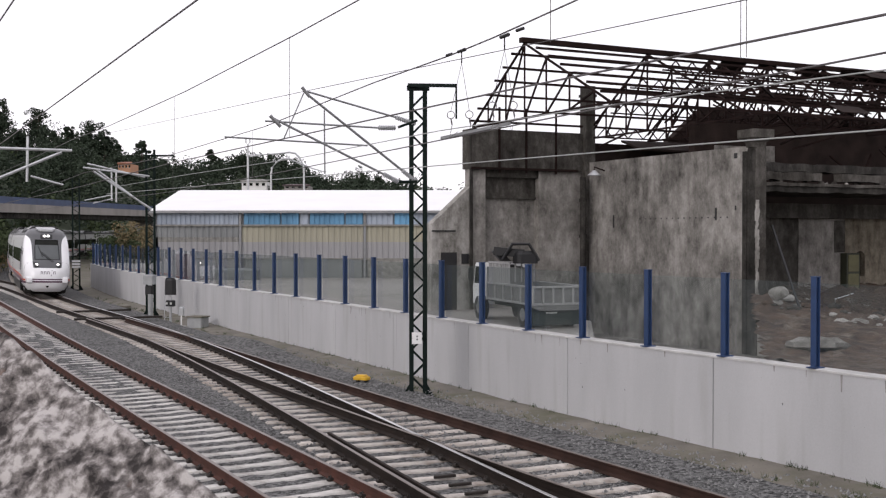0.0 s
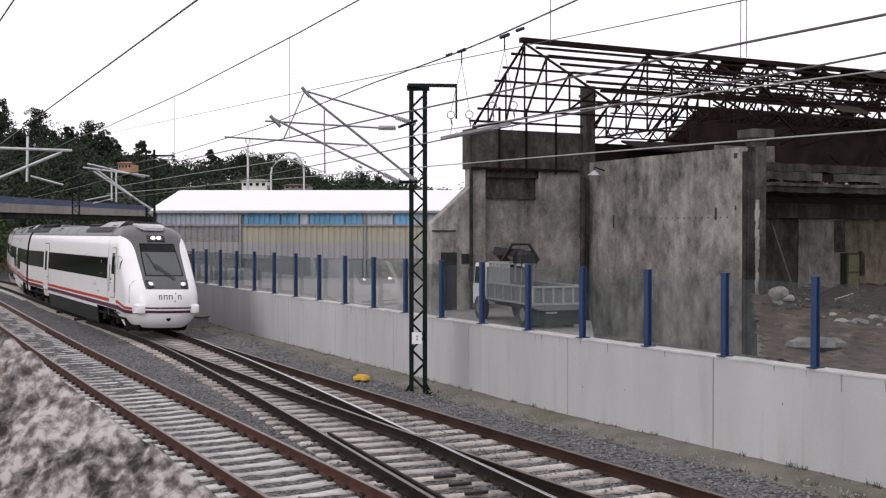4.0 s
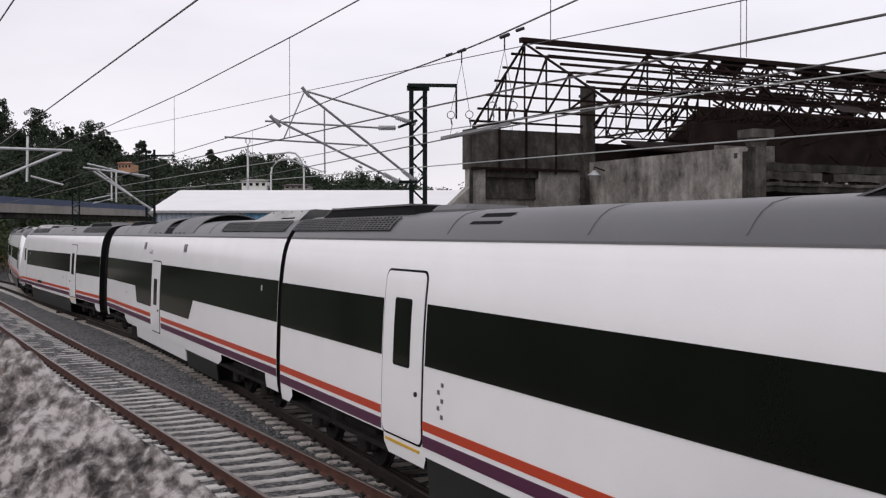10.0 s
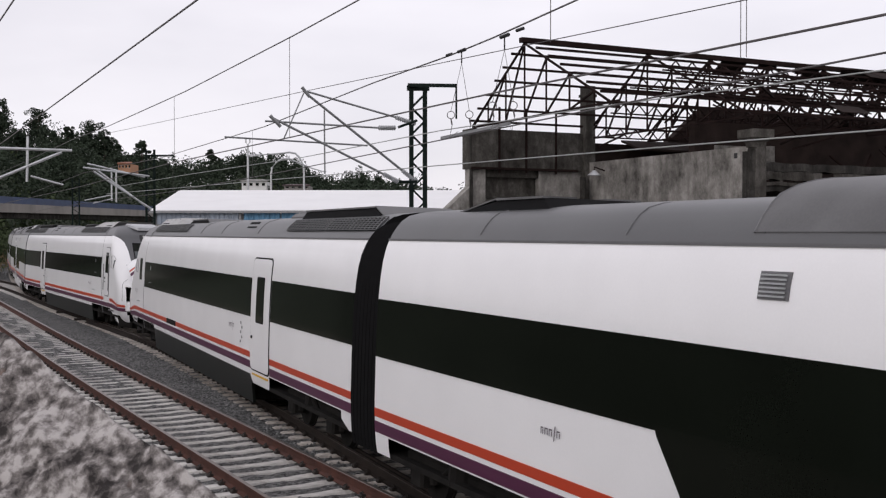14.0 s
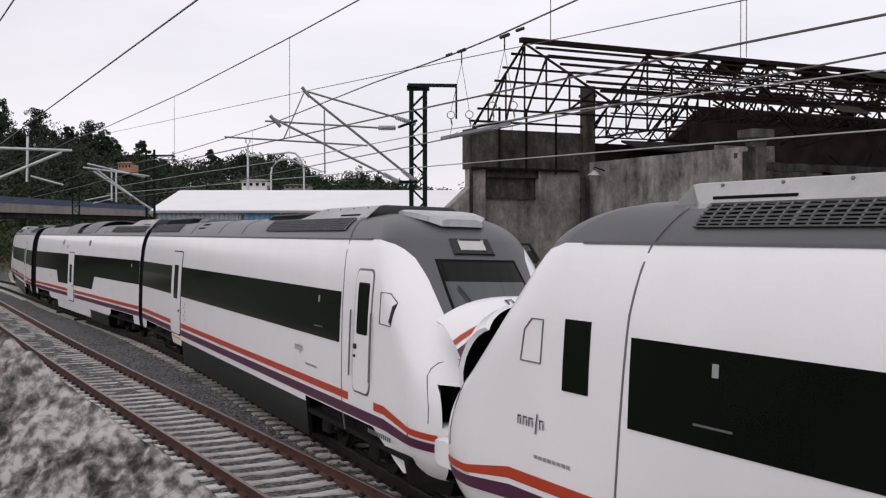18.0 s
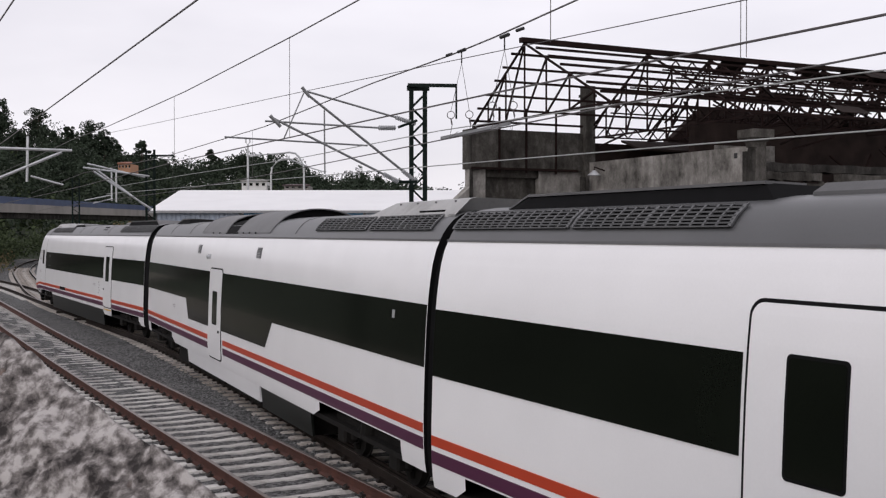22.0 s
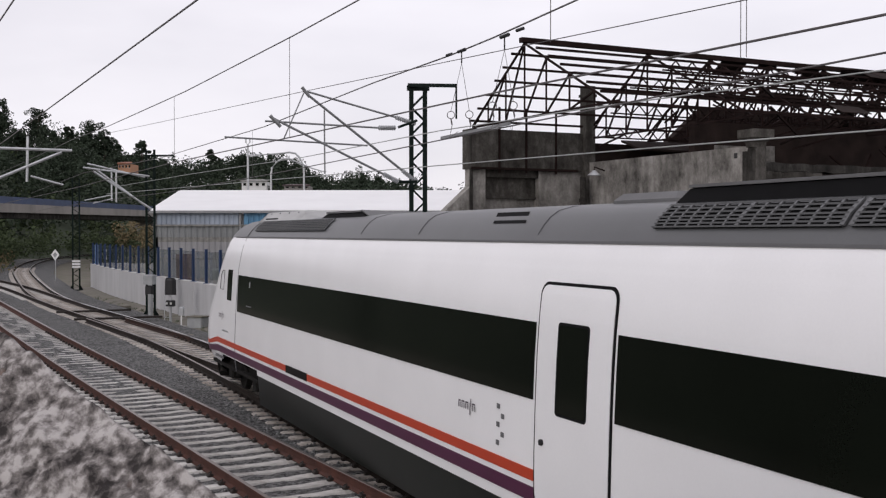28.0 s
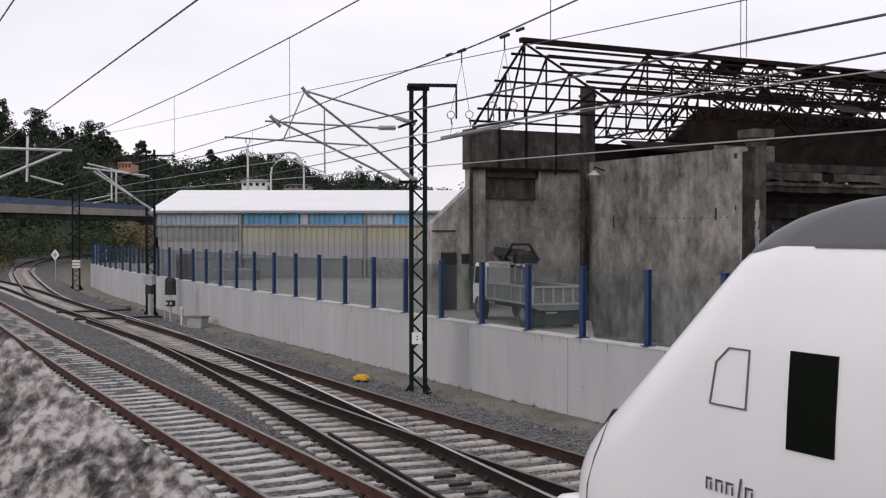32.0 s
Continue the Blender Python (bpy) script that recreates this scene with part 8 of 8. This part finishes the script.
# check rail of the turnout and the dark chairs on its bearers
s_, xy_, tan_ = offset_line(LINE_MAIN, -GAUGE / 2 + 0.13, 0.25)
mb = Mesh()
rings = [[(x + t[1] * a * 0.8, y - t[0] * a * 0.8, b + 0.01) for a, b in RAIL] for (x, y), t in zip(xy_, tan_) if 15.5 < y < 21.5]
mb.loft(rings)
part("check_rail", mb, M["darkrail"], main_track, "short dark check rail")
for k in range(10):
    y = 13.0 + k * 0.58
    x = at_y(LINE_MAIN, y, 0.18)
    mb = Mesh()
    m_ = pose(x, y, -0.165, 0, 0, 24)
    mb.chamfer((-0.2, -0.035, -0.03), (0.2, 0.035, 0.02), 0.01, m_)
    part("turnout_chair", mb, M["clip"], main_track, "black iron plate on a bearer")
for (xa, ya), (xb, yb_) in (((-19.9, 55.2), (-16.6, 57.0)), ((-17.4, 50.6), (-13.7, 52.3))):
    mb = Mesh()
    mb.bar((xa, ya, -0.1), (xb, yb_, -0.1), 0.2, 0.1)
    part("point_rod", mb, M["clip"], main_track, "dark cross tie of the points")
for x, y, w, d in ((-10.0, 45.0, 1.5, 0.5), (-14.5, 54.0, 0.5, 0.9), (-18.8, 63.2, 0.6, 1.2)):
    mb = Mesh()
    mb.chamfer((-w / 2, -d / 2, 0), (w / 2, d / 2, 0.12), 0.03, pose(x, y, -0.38, 0, 0, 27))
    tagged(part("cable_duct_lid", mb, M["path"]), "flat concrete cable duct lid on the ground", "duct lid")
# ================= distance: bridge, hill, trees, houses =================
br = tagged(empty("road_bridge"), "distant concrete road bridge with blue parapet", "bridge")
b0, b1 = Vector((-53, 105, 0)), Vector((-54.6, 215, 0))
bd = (b1 - b0).normalized()
bn = Vector((bd.y, -bd.x, 0))


def bridge_box(mb, a0, a1, n0, n1, z0, z1):
    p = [b0 + bd * a + bn * n + Vector((0, 0, z - 0.5 * (85 - a) / 61)) for a in (a0, a1) for n in (n0, n1) for z in (z0, z1)]
    return mb.add(p, [(0, 1, 3, 2), (4, 6, 7, 5), (0, 4, 5, 1), (2, 3, 7, 6), (0, 2, 6, 4), (1, 5, 7, 3)])


part("deck", bridge_box(Mesh(), -30, 112, -9, 0, 7.0, 8.1), M["deck"], br, "grey concrete deck")
part("beam", bridge_box(Mesh(), -30, 112, -8.2, -0.8, 6.3, 7.0), M["ruindark"], br)
part("parapet", bridge_box(Mesh(), -30, 112, -0.2, 0.0, 8.1, 8.95), M["bridgeblue"], br, "blue sheet parapet")
for a in (-4, 108):
    part("pier", bridge_box(Mesh(), a, a + 1.6, -7.5, -1.5, -0.6, 6.3), M["deck"], br)

SKYLINE = [(0, 196), (30, 240), (70, 225), (110, 245), (160, 240), (200, 262), (235, 283), (270, 284), (320, 292), (360, 292), (420, 280), (470, 280), (520, 290), (580, 322), (640, 314), (690, 324), (780, 342), (900, 352), (1300, 360)]


def ridge_z(x, dist):
    px = 784 + 1900 * x / dist
    return EYE_Z + (413 - float(np.interp(px, [a for a, _ in SKYLINE], [b for _, b in SKYLINE]))) / 1900 * dist


HILL_D = 330.0
verts, faces = [], []
nx, nd = 120, 26
for i in range(nx + 1):
    for j in range(nd + 1):
        d = 190 + (HILL_D + 160 - 190) * j / nd
        x = (-0.62 + 0.95 * i / nx) * HILL_D * (0.72 + 0.5 * j / nd)
        rise = min(1, max(0, (d - 205) / (HILL_D - 205)))
        z = -0.55 + (ridge_z(x * HILL_D / d, HILL_D) - 5.5) * (rise ** 0.8) if d <= HILL_D else ridge_z(x * HILL_D / d, HILL_D) - 5.5 - (d - HILL_D) * 0.2
        z += 1.5 * noise.noise((x * 0.04, d * 0.04, 0)) * rise
        verts.append((x, d, z))
for i in range(nx):
    for j in range(nd):
        a = i * (nd + 1) + j
        faces.append((a, a + 1, a + nd + 2, a + nd + 1))
tagged(part("hillside", Mesh().add(verts, faces), M["hill"], smooth=True, angle=180), "dark wooded hillside in the distance", "hill", kind="structure")


def hill_z(x, d):
    rise = min(1, max(0, (d - 205) / (HILL_D - 205)))
    return -0.55 + (ridge_z(x * HILL_D / d, HILL_D) - 5.5) * (rise ** 0.8)


def leaf_clump(mb, c, r, n, rng, flat_=0.8, leaf=0.5):
    """Many small leaf-sized faces on a few rounded, overlapping masses with gaps between them."""
    c = Vector(c)
    lobes = [(Vector((rng.gauss(0, 0.5), rng.gauss(0, 0.5), rng.gauss(0, 0.42))) * r, rng.uniform(0.35, 0.62) * r) for _ in range(6)]
    for _ in range(n):
        o, w = rng.choice(lobes)
        d = Vector((rng.gauss(0, 1), rng.gauss(0, 1), rng.gauss(0, 1))).normalized()
        p = c + o + Vector((d.x, d.y, d.z * flat_)) * w * rng.uniform(0.45, 1.0) ** 0.5
        s = leaf * rng.uniform(0.5, 1.2)
        u = Vector((rng.uniform(-1, 1), rng.uniform(-1, 1), rng.uniform(-0.6, 0.6))).normalized() * s
        v = Vector((rng.uniform(-1, 1), rng.uniform(-1, 1), rng.uniform(-1, 1))).cross(u).normalized() * s * 0.75
        mb.add([p - u, p + v, p + u, p - v], [(0, 1, 2, 3)])


def tree(label, x, y, z, h, r, rng, material="leaf", tall=False, leaf=0.55, dens=1.0):
    ob = tagged(empty("tree", pose(x, y, z)), label, "tree", group="trees on the hill")
    mb = Mesh()
    mb.tube([(0, 0, -1), (0.1, 0, h * 0.35), (0.3 * r * 0.2, 0, h * 0.9)], [0.035 * h, 0.025 * h, 0.008 * h], 7)
    cr = Mesh()
    n = 9 if tall else 7
    for k in range(n):
        a = rng.uniform(0, 6.28)
        hz = h * (0.42 + 0.5 * (k + rng.random() * 0.6) / n)
        rad = r * (1.0 - 0.45 * (k / n)) * rng.uniform(0.35, 0.75)
        c = (math.cos(a) * rad, math.sin(a) * rad, hz)
        mb.tube([(0.05, 0, hz * 0.72), (c[0] * 0.6, c[1] * 0.6, hz * 0.9), c], [0.012 * h, 0.008 * h, 0.004 * h], 5)
        leaf_clump(cr, c, r * rng.uniform(0.36, 0.55), int(95 * dens), rng, 0.75, leaf)
    leaf_clump(cr, (0, 0, h * 0.93), r * 0.38, int(70 * dens), rng, 0.8, leaf)
    part("trunk", mb, M["bark"], ob)
    part("crown", cr, M[material], ob, "uneven crown of small leaves")
    return ob


rng = random.Random(21)


def at_px(px, d):
    return (px - 784) / 1900 * d


# skyline trees: (bearing, height of the top, spread)
for px, top, spread in ((4, 178, 30), (30, 225, 20), (68, 194, 30), (98, 232, 18), (122, 222, 16), (158, 212, 34), (185, 232, 22), (212, 252, 18), (251, 246, 18), (230, 268, 12), (292, 280, 12), (372, 264, 16), (392, 276, 12),
                        (430, 270, 16), (465, 276, 14), (500, 282, 14), (530, 292, 14), (560, 308, 14), (615, 318, 14), (640, 306, 18), (668, 310, 16), (700, 318, 16), (735, 328, 14), (765, 336, 12)):
    d = HILL_D - rng.uniform(0, 15)
    x = at_px(px, d)
    ztop = EYE_Z + (413 - top) / 1900 * d
    h = rng.uniform(13, 17)
    tree("tall dark eucalyptus tree on the skyline", x, d, ztop - h * 1.02, h, spread / 1900 * d * 1.0, rng, "leaf", False, 0.3, 4.0)
# woods on the slope; they leave the houses clear (bearing, half-width, distance)
HOMES = ((225, 19, 296), (450, 28, 268), (525, 26, 261))
mb = Mesh()
for k_ in range(900):
    d = rng.uniform(212, HILL_D + 4) if k_ < 560 else rng.uniform(HILL_D - 14, HILL_D + 4)
    px = rng.uniform(-60, 830)
    x = at_px(px, d)
    if any(abs(px - hx) < hw and d < hd for hx, hw, hd in HOMES):
        continue
    z = hill_z(x, d)
    h = rng.uniform(4, 8.5)
    r = rng.uniform(2.0, 3.8)
    leaf_clump(mb, (x, d, z + h * 0.6), r, 150, rng, 0.95, 0.38)
tagged(part("far_woods", mb, M["leaf"]), "dense dark woods covering the hillside", "woods", kind="stuff")
mb = Mesh()
for _ in range(230):
    d = rng.uniform(205, 290)
    px = rng.uniform(-40, 780)
    if any(abs(px - hx) < hw and d < hd for hx, hw, hd in HOMES):
        continue
    x = at_px(px, d)
    leaf_clump(mb, (x, d, hill_z(x, d) + rng.uniform(1, 3)), rng.uniform(1.5, 3.0), 100, rng, 0.8, 0.4)
tagged(part("slope_bushes", mb, M["leaf2"]), "lighter green bushes on the lower slope", "bushes", kind="stuff")
# brush beyond the bend and under the bridge
mb = Mesh()
for _ in range(430):
    d = rng.uniform(118, 215)
    px = rng.uniform(-60, 290)
    x = at_px(px, d)
    mid = by_y(MAIN_S, d)
    if abs(x - mid) < 7 and d < 200:
        continue
    leaf_clump(mb, (x, d, 0.5 + rng.uniform(0, 2.0) * (d - 100) / 80), rng.uniform(1.2, 2.8), 120, rng, 0.8, 0.22)
tagged(part("green_scrub", mb, M["leaf2"]), "green scrub beyond the bend of the track", "scrub", kind="stuff")
mb = Mesh()
for _ in range(320):
    d = rng.uniform(100, 160)
    px = rng.uniform(-60, 170)
    x = at_px(px, d)
    if abs(x - by_y(MAIN_S, d)) < 6:
        continue
    leaf_clump(mb, (x, d, -0.1), rng.uniform(0.8, 1.9), 90, rng, 0.55, 0.14)
tagged(part("dry_grass", mb, M["leafdry"]), "dry yellow-brown grass and weeds", "grass", kind="stuff")
bush = tagged(empty("bush", pose(-27.3, 98, 1.3)), "dense brown-green bush behind the wall end", "bush")
mb = Mesh()
for k in range(16):
    leaf_clump(mb, (rng.uniform(-1.8, 2.6), rng.uniform(-1.5, 1.5), rng.uniform(0.6, 2.8)), rng.uniform(0.7, 1.2), 420, rng, 0.9, 0.1)
part("foliage", mb, M["leafdry"], bush, "dry brownish foliage")
mb = Mesh()
for k in range(8):
    leaf_clump(mb, (rng.uniform(-4.5, -1.5), rng.uniform(-1, 2), rng.uniform(0.4, 2.2)), rng.uniform(0.7, 1.2), 340, rng, 0.9, 0.1)
part("green_foliage", mb, M["leaf2"], bush, "green foliage")
mb = Mesh()
for k in range(5):
    mb.tube([(k * 0.5 - 1, 0, -0.5), (k * 0.6 - 1.2, 0, 1.6)], [0.05, 0.02], 5)
part("stems", mb, M["bark"], bush)


def house(label, px, py_top, py_base, half_px, d, wall_mat, roof_mat):
    x, w = at_px(px, d), half_px / 1900 * d
    z0, z1 = EYE_Z + (413 - py_base) / 1900 * d, EYE_Z + (413 - py_top) / 1900 * d
    ob = tagged(empty("house", pose(x, d, z0)), label, "house", group="houses on the hill")
    hgt = z1 - z0
    part("wall", Mesh().box((-w, 0, -0.8), (w, 7, hgt * 0.72)), M[wall_mat], ob)
    part("roof", Mesh().prism([(-w - 0.4, -0.5, hgt * 0.72), (w + 0.4, -0.5, hgt * 0.72), (w * 0.6, 3.5, hgt), (-w * 0.6, 3.5, hgt)], (0, 0, 0), (0, 0, 0.25)), M[roof_mat], ob)
    for k in range(4):
        a = -w + (k + 0.5) * w / 2
        win = part("window", Mesh().box((a - w * 0.12, -0.06, hgt * 0.22), (a + w * 0.12, 0.05, hgt * 0.55)), M["trainglass"], ob)
        part("sill", Mesh().box((a - w * 0.14, -0.12, hgt * 0.18), (a + w * 0.14, 0.02, hgt * 0.22)), M["coping"], win)
    return ob


house("small orange house among trees on the hill", 221, 287, 300, 11.5, 290, "houseorange", "tile")
house("white house with balconies on the hill", 450, 318, 332, 22, 262, "housewhite", "stonewall")
house("low grey house with brown roof on the hill", 525, 327, 335, 22, 255, "deck", "binbrown")
# two bowed street lamps and a twin floodlight on the slope beyond the warehouse
LAMP_D = 232
for pole_px, pole_py, bend, arm in ((480, 308, ((482, 297), (489, 288), (499, 282), (511, 281)), ((530, 289), (552, 298), (572, 304))),
                                    (538, 306, ((537, 293), (531, 280), (523, 272), (513, 270)), ((495, 272), (470, 274), (443, 275)))):
    at_ = lambda px, py: Vector((at_px(px - pole_px + 784, LAMP_D), 0, (pole_py - py) / 1900 * LAMP_D))
    sl = tagged(empty("street_lamp", pose(at_px(pole_px, LAMP_D), LAMP_D, EYE_Z + (413 - pole_py) / 1900 * LAMP_D)), "tall pale street lamp with bowed arm on the hill", "street lamp", group="street lamps")
    part("pole", Mesh().tube([(0, 0, -7), (0, 0, 0)] + [at_(*q) for q in bend], [0.2] * 6, 8), M["galv"], sl, smooth=True)
    part("arm", Mesh().tube([at_(*bend[-1])] + [at_(*q) for q in arm], [0.2, 0.17, 0.14, 0.12], 8), M["galv"], sl, smooth=True)
    part("lamp_head", Mesh().chamfer(at_(*arm[-1]) - Vector((0.7, 0.25, 0.12)), at_(*arm[-1]) + Vector((0.7, 0.25, 0.15)), 0.08), M["galv"], sl)
ys_ = tagged(empty("floodlight_mast", pose(at_px(439, LAMP_D), LAMP_D, EYE_Z + (413 - 290) / 1900 * LAMP_D)), "pale twin floodlight mast on the wooded slope", "lamp mast")
part("pole", Mesh().tube([(0, 0, -6), (0, 0, 4.2)], [0.26, 0.22], 8), M["galv"], ys_)
for sgn in (-1, 1):
    part("bracket", Mesh().bar((0, 0, 4.0), (sgn * 0.42, 0, 4.6), 0.16), M["galv"], ys_)
    part("floodlight", Mesh().chamfer((sgn * 0.42 - 0.14, -0.2, 4.5), (sgn * 0.42 + 0.14, 0.2, 5.3), 0.05), M["galv"], ys_)


# ================= motion =================
ST, XYT, TT = spline(LINE_MAIN, 0.1)
CANT = 1.62                      # degrees by which the curved track leans


def on_line(s):
    """A place on the main track; before its start it runs on straight."""
    if s < 0:
        return XYT[0] + TT[0] * s
    i = min(s / 0.1, len(XYT) - 1.001)
    k, f = int(i), i - int(i)
    return XYT[k] * (1 - f) + XYT[k + 1] * f


def second_slopes(x, y):
    """Second derivatives of the natural cubic through x, y."""
    n, h = len(x), np.diff(x)
    a, r = np.eye(n), np.zeros(n)
    for i in range(1, n - 1):
        a[i, i - 1], a[i, i], a[i, i + 1] = h[i - 1], 2 * (h[i - 1] + h[i]), h[i]
        r[i] = 6 * ((y[i + 1] - y[i]) / h[i] - (y[i] - y[i - 1]) / h[i - 1])
    return np.linalg.solve(a, r)


NX, NY = np.array(NOSE_T, float), np.array(NOSE_S, float)
NM = second_slopes(NX, NY)


def nose_at(t):
    """How far along the track the first nose stands at t seconds."""
    i = int(np.clip(np.searchsorted(NX, t, side="right") - 1, 0, len(NX) - 2))
    h, d = NX[i + 1] - NX[i], t - NX[i]
    e = h - d
    return float((NM[i] * e ** 3 + NM[i + 1] * d ** 3) / (6 * h) + (NY[i] / h - NM[i] * h / 6) * e + (NY[i + 1] / h - NM[i + 1] * h / 6) * d)


def car_pose(t, u0, turned, length, piv):
    """Pose of a car whose front end is u0 behind the train's nose, on its two bogies."""
    s = nose_at(t) + u0
    a, b = on_line(s + piv[0]), on_line(s + piv[1])
    d = (a - b) / np.hypot(*(a - b))
    if turned:
        o = a - d * (length - piv[0])
        d = -d
    else:
        o = a + d * piv[0]
    return pose(float(o[0]), float(o[1]), -0.05, CANT if turned else -CANT, 0, heading(d[0], d[1]))


def motions():
    times = [i * 0.5 for i in range(65)]
    for car, wheels, u0, turned, length, piv in CARS:
        walk(car, [(t, car_pose(t, u0, turned, length, piv)) for t in times])
    # wheels roll: their marks turn less than a quarter from row to row
    for car, wheels, u0, turned, length, piv in CARS:
        for w in wheels:
            rows, t = [], 0.0
            home = w.location.copy()
            while t < 32.001:
                turn = math.degrees((nose_at(0) - nose_at(t)) / 0.42) * (-1 if turned else 1)
                rows.append((t, Matrix.Translation(home) @ pose(0, 0, 0, 0, turn, 0)))
                t += 2 / 30
            walk(w, rows)


motions()
